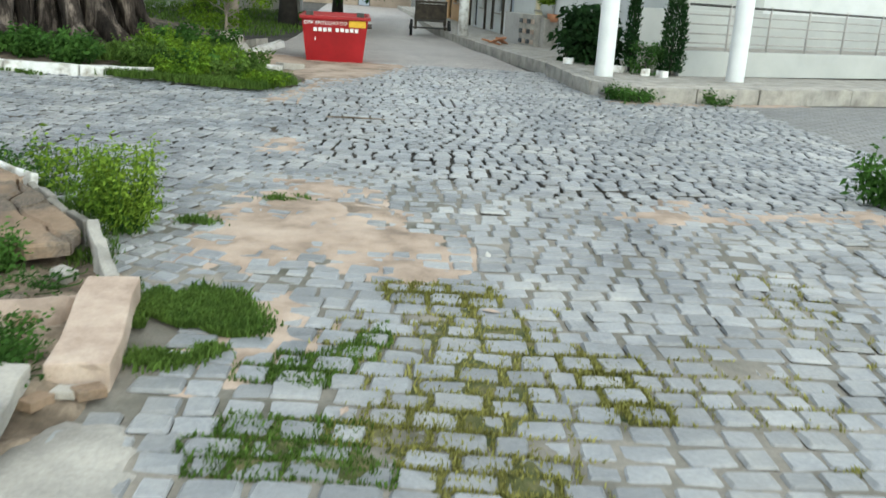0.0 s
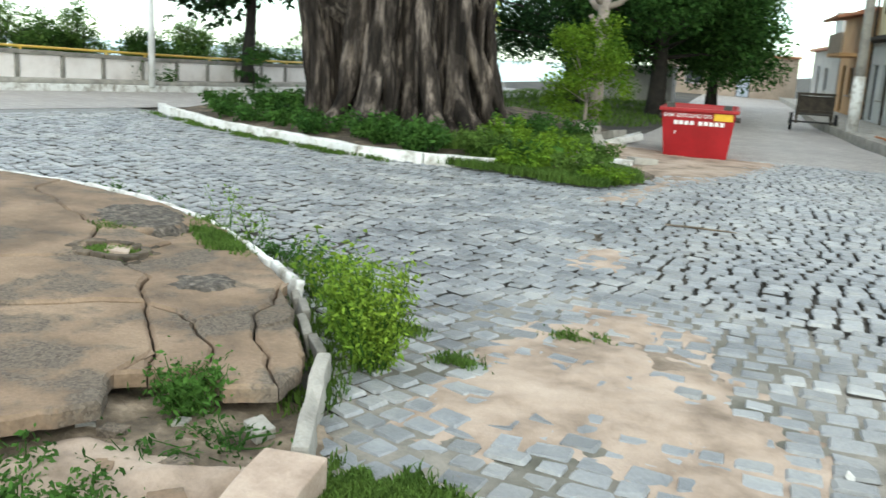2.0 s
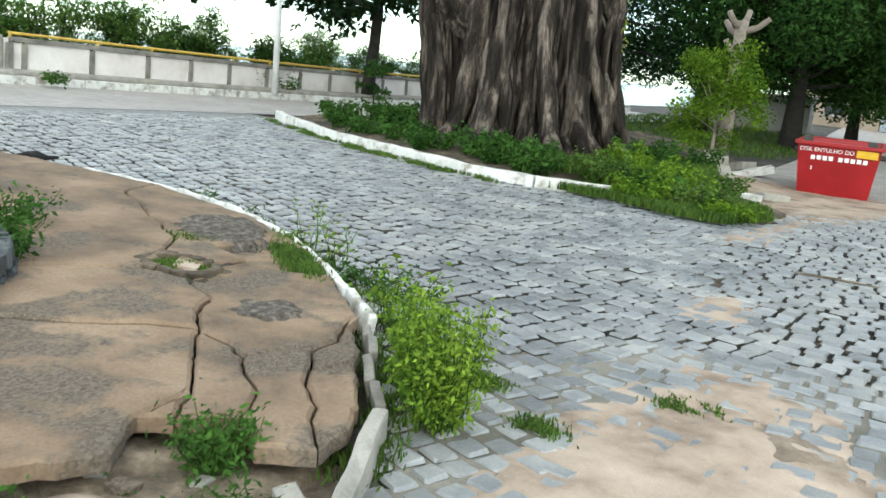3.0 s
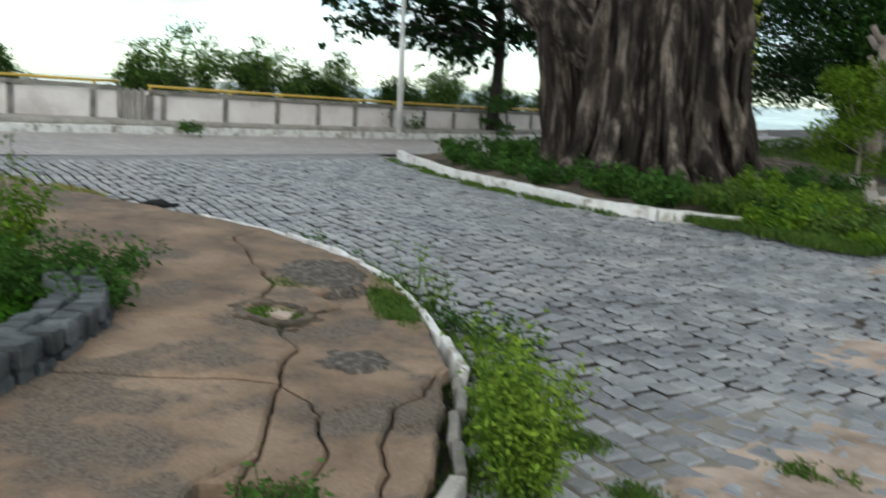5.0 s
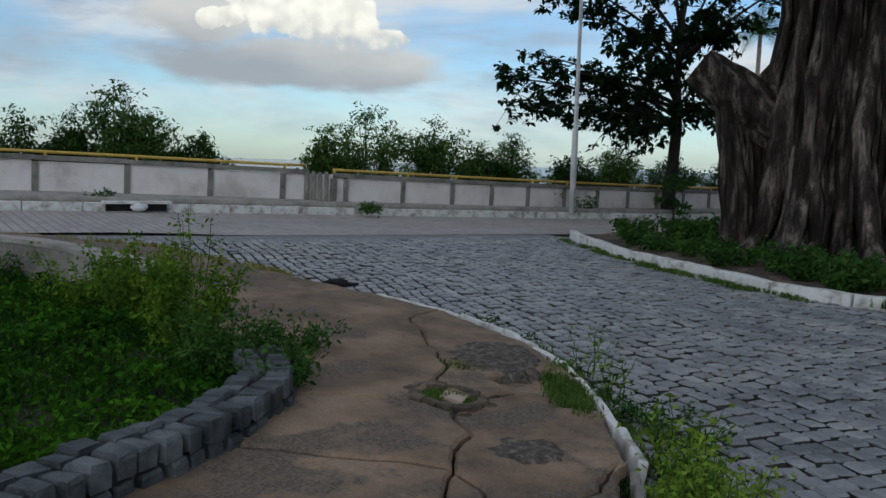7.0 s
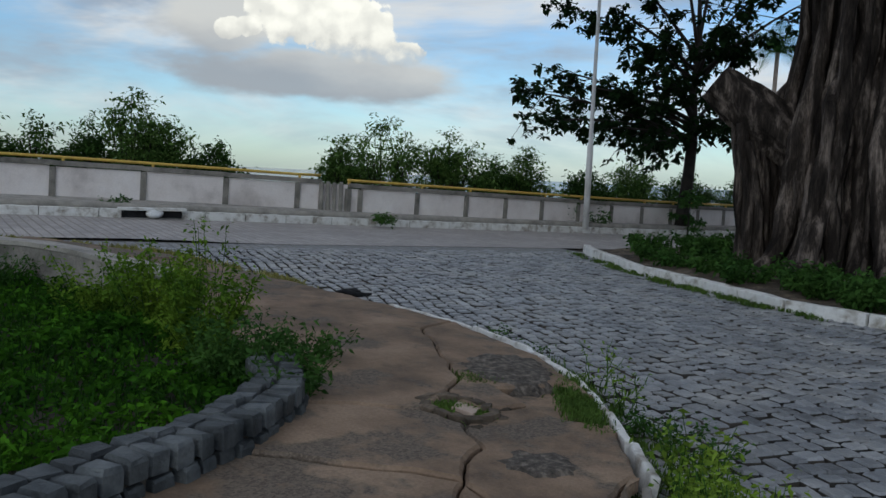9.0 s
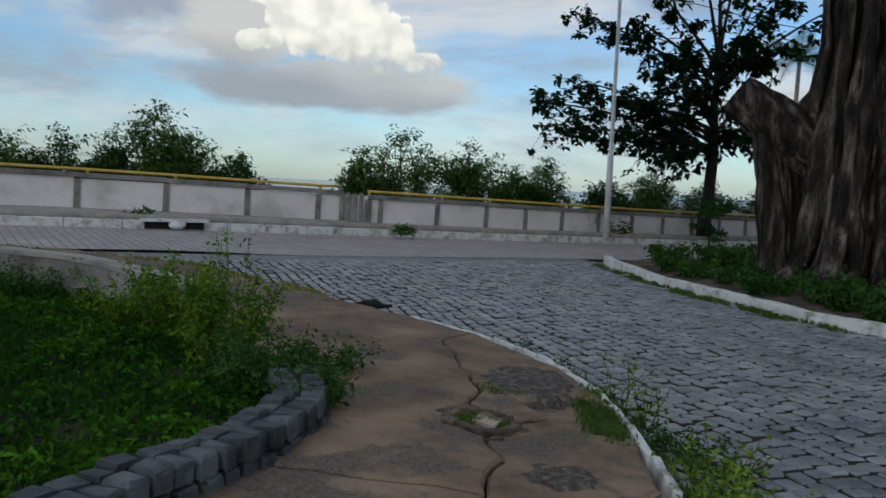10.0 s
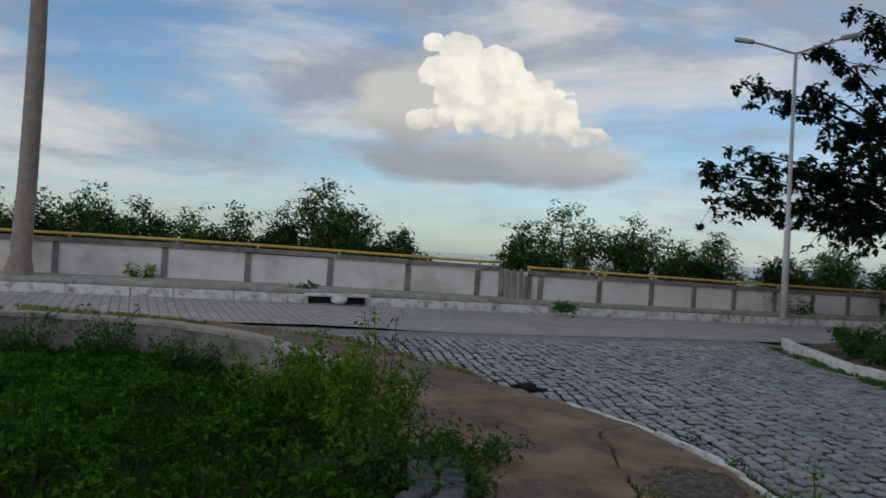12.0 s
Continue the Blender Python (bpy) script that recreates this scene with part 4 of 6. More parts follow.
def river_wall(name, line, posts, label, heights):
    """Panels between grey posts under a thin coping; heights: the panels' top at either end."""
    w = thing(name, label, "wall", kind="structure")
    p = smooth_line(line, 0.3)

    def at(y):
        return np.array([np.interp(y, p[:, 1], p[:, 0]), y])
    rail = thing("handrail", "yellow painted pipe rail on top of the wall", "railing")
    pipe = []
    for k, (y0, y1) in enumerate(zip(posts, posts[1:])):
        a, b = at(y0), at(y1)
        ln = float(np.linalg.norm(b - a))
        m = (a + b) / 2
        turn = math.degrees(math.atan2(b[1] - a[1], b[0] - a[0]))
        slope = math.degrees(math.atan2(gz(*b) - gz(*a), ln))
        z = gz(*m) + 0.13
        tall = float(np.interp(m[1], (posts[0], posts[-1]), heights)) - 0.13
        for nm, bm, mat in (("panel", block(ln - 0.11, 0.09, tall, 0, 0, 0), WALLPANEL), ("post", block(0.125, 0.16, tall + 0.004, -ln / 2, 0, -0.02), WALLGREY), ("coping", block(ln, 0.2, 0.105, 0, 0, tall + 0.002), WALLGREY), ("plinth", block(ln - 0.13, 0.12, 0.06, 0, 0, -0.02), WALLGREY)):
            ob = part(nm, bm, mat, w, bevel=0.008)
            ob.matrix_basis = pose(m[0], m[1], z + rng.normal(0, 0.006), 0, -slope, turn)
        pipe.append((*a, gz(*a) + 0.13 + tall + 0.185))
        if k % 3 != 1:
            q = a + (b - a) * 0.12
            part("bracket", tube([(*q, z + tall + 0.09), (*q, z + tall + 0.19)], 0.035, 6), YELLOW, rail, smooth=True)
    pipe.append((*at(posts[-1]), pipe[-1][2]))
    part("pipe", tube(pipe, 0.034, 8), YELLOW, rail, smooth=True)
    return w


river_wall("wall_river_south", WALL_A, [-13.8 + 1.85 * k for k in range(8)] + [0.95, 2.85, 5.0, 6.74, 8.54, 10.31, 11.97, 12.55], "white stained concrete panel wall with grey posts", (1.0, 0.89))
river_wall("wall_river_north", WALL_B, [13.1, 13.41, 15.0, 16.5, 17.8, 19.1, 20.5] + [21.87 + 1.34 * k for k in range(18)], "white stained concrete panel wall stepping forward", (0.84, 0.7))
gate = thing("wall_pier", "streaked grey concrete piers where the wall steps", "pier", -18.75, 12.75, gz(-18.75, 12.75) + 0.1, 60)
for k in range(4):
    part("pier", block(0.1, 0.13, 0.84 + 0.02 * (k % 2), -0.24 + k * 0.155, 0.02 * k, 0), WALLGREY, gate, bevel=0.02)

part("return_wall", block(0.8, 0.12, 0.8, -0.02, 0.12, 0), WALLPANEL, gate, bevel=0.01)

# ---- planter walls ----
planter_wall = thing("planter_wall", "low dark stone sett wall round the bed", "wall", kind="structure")
near_line = smooth_line(PLANTER[:9], 0.03)
s_line = np.concatenate([[0], np.cumsum(np.linalg.norm(np.diff(near_line, axis=0), axis=1))])


def wall_stones(name, off, z, deep, tall, sizes, gap, start):
    """One course of squared stones along the bed, each a little out of true."""
    d = start
    while d < s_line[-1] - 0.1:
        ln = rng.uniform(*sizes)
        x, y = (np.interp(d + ln / 2, s_line, near_line[:, c]) for c in (0, 1))
        x2, y2 = (np.interp(d + ln / 2 + 0.05, s_line, near_line[:, c]) for c in (0, 1))
        turn = math.atan2(y2 - y, x2 - x)
        o_ = off + rng.normal(0, 0.012)
        v = sett_vertices(1)[0]
        v[:, :2] = np.sign(v[:, :2]) * np.minimum(0.5, np.abs(v[:, :2]) * 1.06)
        v[:, 2] = np.concatenate([np.full(8, -tall), np.full(8, -0.02), np.full(8, 0.0)]) + rng.normal(0, 0.004, 24)
        me = bpy.data.meshes.new(name)
        me.from_pydata(v.tolist(), [], SETT_FACES)
        me.materials.append(SETT_DARK)
        ob = new(name, me)
        ob.parent = planter_wall
        ob.matrix_basis = Matrix.LocRotScale((x - math.sin(turn) * o_, y + math.cos(turn) * o_, gz(x, y) + z + rng.normal(0, 0.004)), Euler((rng.normal(0, 0.035), rng.normal(0, 0.035), turn + rng.normal(0, 0.06))), (ln, deep * rng.uniform(0.92, 1.08), 1))
        d += ln + gap * rng.uniform(0.6, 1.5)


wall_stones("wall_stone", 0.085, 0.21, 0.15, 0.085, (0.08, 0.122), 0.034, 0.05)
wall_stones("wall_stone", 0.075, 0.112, 0.15, 0.08, (0.08, 0.12), 0.034, 0.0)
wall_stones("cap_stone", 0.085, 0.325, 0.15, 0.1, (0.08, 0.122), 0.032, 0.0)
wall_stones("cap_stone", 0.25, 0.318, 0.13, 0.09, (0.08, 0.16), 0.03, 0.1)
# dark strip added inside the wall to keep light out of the gaps
v, f = [], []
for i in range(0, len(near_line), 4):
    x, y = near_line[i]
    x2, y2 = near_line[min(i + 1, len(near_line) - 1)] - near_line[max(i - 1, 0)]
    for o, h in ((0.06, -0.05), (0.06, 0.28), (0.29, 0.28), (0.29, -0.05)):
        v.append((x - y2 / math.hypot(x2, y2) * o, y + x2 / math.hypot(x2, y2) * o, gz(x, y) + h))
    if i:
        f += [[len(v) - 8 + k, len(v) - 7 + k, len(v) - 3 + k, len(v) - 4 + k] for k in range(3)]
raw("gap_blocker", v, f, JOINT, planter_wall)
ledge = thing("planter_ledge", "low rendered wall with a pale worn top", "wall", kind="structure")
far_line = smooth_line(PLANTER[10:], 0.2)
v, f = [], []
for i, (x, y) in enumerate(far_line):
    x2, y2 = far_line[min(i + 1, len(far_line) - 1)] - far_line[max(i - 1, 0)]
    nrm = np.array([-y2, x2]) / math.hypot(x2, y2)
    z = gz(x, y)
    for o, h in ((-0.11, -0.1), (-0.11, 0.46), (0.11, 0.46), (0.11, -0.1)):
        v.append((x + nrm[0] * o, y + nrm[1] * o, z + h + 0.015 * wobble(x, y, 2, o)))
for i in range(len(far_line) - 1):
    for k in range(3):
        f.append([i * 4 + k, i * 4 + k + 1, i * 4 + k + 5, i * 4 + k + 4])
raw("body", v, f, WALLGREY, ledge)
v = [(p[0], p[1], p[2] + 0.004) for p in v]
vt, ft = [], []
for i in range(len(far_line)):
    a, b = np.array(v[i * 4 + 1]), np.array(v[i * 4 + 2])
    e = (b - a) / np.linalg.norm(b - a) * 0.015
    for q, h in ((a - e, 0.0), (a - e, 0.045), (b + e, 0.045), (b + e, 0.0)):
        vt.append((q[0], q[1], q[2] + h))
for i in range(len(far_line) - 1):
    for k in range(4):
        ft.append([i * 4 + k, i * 4 + (k + 1) % 4, i * 4 + 4 + (k + 1) % 4, i * 4 + 4 + k])
raw("coping", vt, ft, CONC, ledge)

# ---- the great fig ----
FX, FY = -8.22, 17.5
fig = thing("fig_tree", "huge old fig tree wrapped in hanging aerial roots", "tree", FX, FY, gz(FX, FY) + 0.1)
prof_z = np.array([-0.3, 0.0, 0.35, 0.8, 1.6, 2.6, 4.0, 5.5, 7.5, 8.6])
prof_r = np.array([2.0, 1.85, 1.6, 1.45, 1.35, 1.26, 1.03, 0.96, 1.05, 1.3])


def fig_r(th, z):
    r = float(np.interp(z, prof_z, prof_r))
    flute = 0.12 * math.sin(th * 7 + 0.5 * math.sin(z)) + 0.11 * math.sin(th * 13 + 1 + 0.5 * math.sin(z * 0.8)) + 0.05 * math.sin(th * 29 + 0.7 * math.sin(z * 1.1)) + 0.09 * noise.noise(Vector((math.cos(th) * 3, math.sin(th) * 3, z * 0.5)))
    return r * (1 + flute * (1.0 if z < 6 else 0.6))


sides, levels = 120, 44
v = []
for j in range(levels):
    z = -0.3 + 8.9 * (j / (levels - 1)) ** 1.15
    for i in range(sides):
        th = 6.2832 * i / sides
        r = fig_r(th, z) - 0.06 + 0.03 * noise.noise(Vector((th * 9, z * 1.2, 3)))
        v.append((r * math.cos(th), r * math.sin(th), z))
f = [[j * sides + i, j * sides + (i + 1) % sides, (j + 1) * sides + (i + 1) % sides, (j + 1) * sides + i] for j in range(levels - 1) for i in range(sides)]
raw("trunk", v, f, BARK_GAP_SHADE, fig, smooth=True)
for k in range(340):
    th = rng.uniform(0, 6.2832)
    top = rng.uniform(2.2, 8.3)
    foot = -0.15
    thick = rng.choice([0.02, 0.035, 0.06, 0.09, 0.14], p=[0.2, 0.28, 0.26, 0.17, 0.09])
    sway, ph = rng.uniform(0.02, 0.09), rng.uniform(0, 6)
    pts, rad = [], []
    for j in range(13):
        z = top + (foot - top) * j / 12
        a = th + sway * math.sin(z * 1.3 + ph) + 0.016 * math.sin(z * 3.7 + ph * 2)
        flare = 0.5 * max(0.0, 0.35 - z) if foot < 0 else 0
        r = fig_r(a, max(z, -0.3)) - 0.04 + thick * (1.15 if j > 2 else -0.3 + 0.45 * j) + flare
        pts.append((r * math.cos(a), r * math.sin(a), z))
        rad.append(thick * min(1.0, 0.12 + 0.3 * j) * (0.65 + 0.5 * j / 12) * (1 + 0.2 * math.sin(z * 5 + ph) + 0.12 * math.sin(z * 11 + 2 * ph)))
    part("aerial_root", tube(pts, rad, 6), BARK, fig, smooth=True)
for k in range(60):
    th = rng.uniform(0, 6.2832)
    r0 = rng.uniform(1.5, 1.8)
    ln = rng.uniform(0.5, 1.7)
    pts = [((r0 + ln * q) * math.cos(th + 0.3 * q * math.sin(k)), (r0 + ln * q) * math.sin(th + 0.3 * q * math.sin(k)), 0.16 * (1 - q) ** 2 - 0.02 + 0.03 * math.sin(q * 9 + k)) for q in np.linspace(0, 1, 7)]
    part("surface_root", tube(pts, [0.07 * (1 - 0.75 * q) for q in np.linspace(0, 1, 7)], 6), BARK, fig, smooth=True)
# the sawn limb, low on the trunk, on its own prop of roots
for k in range(46):
    a = rng.uniform(0, 6.2832)
    rr = rng.uniform(0.02, 0.26)
    inner_root = k % 4 == 0
    up_to = rng.uniform(2.3, 2.9)
    foot_x, foot_y = (-0.95, -1.12) if inner_root else (-1.2, -1.36)
    pts = [(foot_x - 0.22 * q * q + rr * math.cos(a) * (1.1 - 0.3 * q) + 0.04 * math.sin(q * 7 + k), foot_y - 0.18 * q * q + rr * math.sin(a) * (1.1 - 0.3 * q), -0.1 + up_to * q) for q in np.linspace(0, 1, 9)]
    part("prop_root", tube(pts, [(0.025 + 0.03 * (k % 3)) * (1.2 - 0.4 * q) * (1 + 0.2 * math.sin(q * 11 + k)) for q in np.linspace(0, 1, 9)], 6), BARK, fig, smooth=True)
limb_a, limb_b = Vector((-1.93, -1.85, 3.42)), Vector((-0.2, -0.45, 1.75))
bm = tube([limb_a.lerp(limb_b, q) for q in np.linspace(0, 1, 14)], [0.34 + 0.22 * q for q in np.linspace(0, 1, 14)], 22)
axis = (limb_b - limb_a).normalized()
for q in bm.verts:
    along = (q.co - limb_a).dot(axis)
    out = q.co - limb_a - axis * along
    if out.length > 0.05:
        ang = math.atan2(out.z, out.x - out.y)
        q.co += out.normalized() * (0.05 * math.sin(ang * 6 + along * 1.5) + 0.12 * wobble(ang * 1.5, along, 1.3, 5) + 0.06 * wobble(ang * 5, along * 2, 1.0, 8))
part("sawn_limb", bm, BARK, fig)
tips = []
for k in range(9):
    a = 6.2832 * k / 9 + rng.uniform(-0.2, 0.2)
    ln = rng.uniform(4.5, 8.0)
    pts = [(math.cos(a) * (0.8 + ln * q), math.sin(a) * (0.8 + ln * q), 8.0 + 3.0 * q + 0.3 * math.sin(q * 4 + k)) for q in np.linspace(0, 1, 6)]
    part("limb", tube(pts, [0.45 * (1 - 0.8 * q) for q in np.linspace(0, 1, 6)], 8), BARK, fig, smooth=True)
    tips += pts[2:]


def clump(centres, radius, n, flat=0.6):
    c = np.asarray(centres, float)
    pick = c[rng.integers(0, len(c), n)]
    d = rng.normal(0, 1, (n, 3))
    d /= np.linalg.norm(d, axis=1)[:, None]
    r = radius * rng.uniform(0.15, 1, n)[:, None] ** 0.6
    return pick + d * r * np.array([1, 1, flat])


# unseen crown overhead, made broad and dense to shade the trunk
leaves("crown", clump(tips, 2.0, 30000), (0.18, 0.36), LEAF_DARK, fig)
vt = []
for k in range(14):
    th = math.atan2(2.3 + CAMY - FY, CAMX - FX) + 1.35 + rng.uniform(-0.12, 0.2)
    top = rng.uniform(3.2, 5.5)
    for z in np.arange(rng.uniform(0.4, 2.4), top, 0.06):
        r = 1.5 + 0.08 * math.sin(z * 3 + k)
        vt.append((r * math.cos(th) + rng.normal(0, 0.06), r * math.sin(th) + rng.normal(0, 0.06), z))
leaves("vine", vt, (0.06, 0.13), VINE, fig, droop=1.2)


def tree(name, label, x, y, height, trunk_r, fork, spread, leaf, n_leaf, size, bark, z=None, seed=0, clumps=26, flat=0.5, lean=(0, 0), layers=None, radius=None, category="tree", group="", twigs=False):
    """A tapered trunk, forking limbs and a crown of many leaves in uneven clumps."""
    r_ = np.random.default_rng(seed)
    t = thing(name, label, category, x, y, gz(x, y) if z is None else z, 0, group)
    top = Vector((lean[0], lean[1], fork))
    part("trunk", tube([(0, 0, -0.15), (lean[0] * 0.3, lean[1] * 0.3, fork * 0.4), top, (lean[0] * 1.2, lean[1] * 1.2, fork + 0.4 * (height - fork))], [trunk_r * 1.25, trunk_r, trunk_r * 0.8, trunk_r * 0.45], 10), bark, t, smooth=True)
    bm = bmesh.new()
    cs = []
    for k in range(clumps):
        a = 2.399 * k + r_.uniform(-0.4, 0.4)
        h = r_.uniform(0, 1)
        zz = fork + (height - fork) * (layers[k % len(layers)] if layers else h)
        reach = spread * (0.35 + 0.65 * math.sqrt(r_.uniform(0, 1))) * math.sqrt(max(0.12, 1 - ((zz - fork) / (height - fork + 0.01) * 1.15 - 0.35) ** 2))
        end = Vector((top.x + reach * math.cos(a), top.y + reach * math.sin(a), zz + r_.normal(0, 0.15)))
        start = Vector((lean[0], lean[1], fork + 0.3 * (zz - fork)))
        mid = start.lerp(end, 0.5) + Vector((r_.normal(0, 0.1), r_.normal(0, 0.1), 0.12 * spread * 0.4))
        if k % 2 and not twigs:
            pass
        elif twigs:
            tube([start, mid, end], [trunk_r * 0.3, trunk_r * 0.2, trunk_r * 0.06], 5, bm)
        else:
            part("limb", tube([start, mid, end], [trunk_r * 0.28, trunk_r * 0.13, trunk_r * 0.04], 5), bark, t, smooth=True)
        cs += [end, end, mid.lerp(end, 0.6)]
    if twigs:
        tagged(part("twigs", bm, bark, t, smooth=True), kind="stuff")
    else:
        bm.free()
    leaves("crown", clump(cs, radius or spread * 0.3, n_leaf, flat), size, leaf, t)
    return t


def almond(x, y, turn):
    """A tiered tree: a bare stem, long level limbs and rosettes of large leaves on their twigs."""
    r_ = np.random.default_rng(4)
    t = thing("almond_tree", "dark broad-leaved tree with tiered branches by the river wall", "tree", x, y, gz(x, y) + 0.13, turn)
    part("trunk", tube([(0, 0, -0.15), (-0.02, 0, 0.5), (0.06, 0, 1.5), (0.12, 0, 2.75), (0.05, 0, 4.2), (0.12, 0, 5.8), (0.0, 0, 7.6)], [0.27, 0.22, 0.19, 0.17, 0.13, 0.1, 0.04], 10), BARK_DARK, t, smooth=True)
    limbs = [(2.8, -5.1, 0.3, 4.2, 1.0), (2.9, -4.3, -1.2, 3.2, 0.8), (3.2, -4.2, 1.3, 5.0, 0.8), (2.75, -2.3, -1.6, 3.0, 0.8), (2.7, -1.2, -2.4, 2.5, 0.7), (3.0, -2.4, 2.4, 4.2, 0.9), (3.4, -2.9, -0.4, 4.3, 0.9), (3.3, -1.6, 0.4, 3.6, 0.9), (3.4, -0.6, -0.6, 4.4, 0.9), (2.9, 1.5, -1.9, 3.6, 0.8), (3.1, 3.0, 0.6, 4.1, 0.9), (3.2, 0.8, 3.0, 4.2, 0.8), (3.6, -1.2, -3.2, 4.6, 0.9), (2.8, 0.5, -1.2, 3.2, 0.6),
             (4.6, -3.9, 0.2, 6.9, 0.75), (4.9, -2.3, -1.3, 6.5, 0.75), (5.3, -2.2, 0.8, 8.1, 0.65), (5.6, -0.6, -0.8, 8.5, 0.7), (5.6, 0.5, 0.6, 8.7, 0.7), (4.7, 3.2, -0.3, 7.0, 0.8), (5.2, 1.9, 1.4, 7.6, 0.75), (4.6, 0.9, -2.3, 6.6, 0.8), (4.4, 0.2, 2.6, 6.2, 0.8), (4.2, -1.0, -1.0, 5.6, 0.7), (4.4, 1.2, 0.2, 5.7, 0.6)]
    twig = bmesh.new()
    rosettes = []
    for h0, u, w, h1, wide in limbs:
        a, b = Vector((0.08, 0, h0)), Vector((u, w, h1))
        mid = a.lerp(b, 0.5) + Vector((0, 0, 0.22 * (b - a).length * 0.4))
        curve = [a.lerp(mid, q).lerp(mid.lerp(b, q), q) for q in np.linspace(0, 1, 7)]
        part("limb", tube(curve, [0.06 * (1 - 0.85 * q) + 0.01 for q in np.linspace(0, 1, 7)], 6), BARK_DARK, t, smooth=True)
        reach = (b - a).length
        for k in range(int(3.5 * reach) + 5):
            q = 1.0 if k < 3 else r_.uniform(0.28, 1.0)
            s0 = a.lerp(mid, q).lerp(mid.lerp(b, q), q)
            ang = math.atan2(w, u) + r_.normal(0, 1.1)
            ln = wide * r_.uniform(0.35, 1.25)
            e0 = s0 + Vector((math.cos(ang) * ln, math.sin(ang) * ln, r_.normal(-0.18, 0.42) * ln))
            tube([s0, s0.lerp(e0, 0.5) + Vector((0, 0, 0.06)), e0], [0.018, 0.012, 0.006], 4, twig)
            rosettes.append(e0)
            for _ in range(2):
                rosettes.append(s0.lerp(e0, r_.uniform(0.3, 1.0)) + Vector((r_.normal(0, 0.18), r_.normal(0, 0.18), r_.normal(-0.03, 0.16))))
    tagged(part("twigs", twig, BARK_DARK, t), kind="stuff")
    c_ = np.repeat(np.array([tuple(q) for q in rosettes]), 11, 0)
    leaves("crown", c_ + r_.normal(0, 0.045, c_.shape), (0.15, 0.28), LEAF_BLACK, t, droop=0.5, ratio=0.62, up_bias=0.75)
    return t


almond(*polar(38.25, 28.3), 38)
bx, by = polar(37.9, 27.6)
tree("shrub", "low leafy shoots round the tree foot", bx, by, 1.3, 0.03, 0.3, 0.5, LEAF, 900, (0.08, 0.16), BARK_DARK, seed=5, clumps=10, category="shrub")
sx, sy = polar(11.5, 32.5)
tree("street_tree", "big dense dark green tree over the street", sx, sy, 9.5, 0.34, 1.9, 3.7, LEAF_MID, 75000, (0.12, 0.26), BARK_DARK, seed=6, clumps=60, flat=0.8, radius=1.5)
sx, sy = polar(17.0, 36)
tree("street_tree", "second dense dark tree behind the green", sx, sy, 9.0, 0.32, 2.2, 5.2, LEAF_DARK, 80000, (0.12, 0.26), BARK_DARK, seed=7, clumps=56, flat=0.8, radius=1.7)
sx, sy = polar(8.2, 44)
tree("street_tree", "leafy tree spreading towards the houses", sx, sy, 8.0, 0.26, 2.0, 2.7, LEAF, 36000, (0.12, 0.24), BARK_DARK, seed=8, clumps=44, flat=0.8, radius=1.3)
sx, sy = polar(15.9, 20.5)
tree("sapling", "young bright green bushy tree on the verge", sx, sy, 2.7, 0.05, 0.5, 1.0, WEED_MID, 8000, (0.06, 0.13), BARK_PALE, seed=9, clumps=22, flat=0.8, radius=0.38)
sx, sy = polar(15.3, 25)
pollard = thing("pollard_tree", "grey trunk with pale stubs of lopped branches", "tree", sx, sy, gz(sx, sy))
part("trunk", tube([(0, 0, -0.1), (0.03, 0, 1.5), (-0.02, 0, 2.7), (0.02, 0, 3.6)], [0.2, 0.16, 0.15, 0.17], 9), BARK_PALE, pollard, smooth=True)
for k, (a, ln, h) in enumerate(((0.2, 0.7, 3.3), (2.6, 0.6, 3.2), (1.4, 0.4, 3.5), (4.2, 0.5, 3.4), (3.4, 0.35, 2.7))):
    part("stub", tube([(0, 0, h), (math.cos(a) * ln * 0.6, math.sin(a) * ln * 0.6, h + 0.15), (math.cos(a) * ln, math.sin(a) * ln, h + 0.4)], [0.1, 0.085, 0.075], 8), BARK_PALE, pollard, smooth=True)

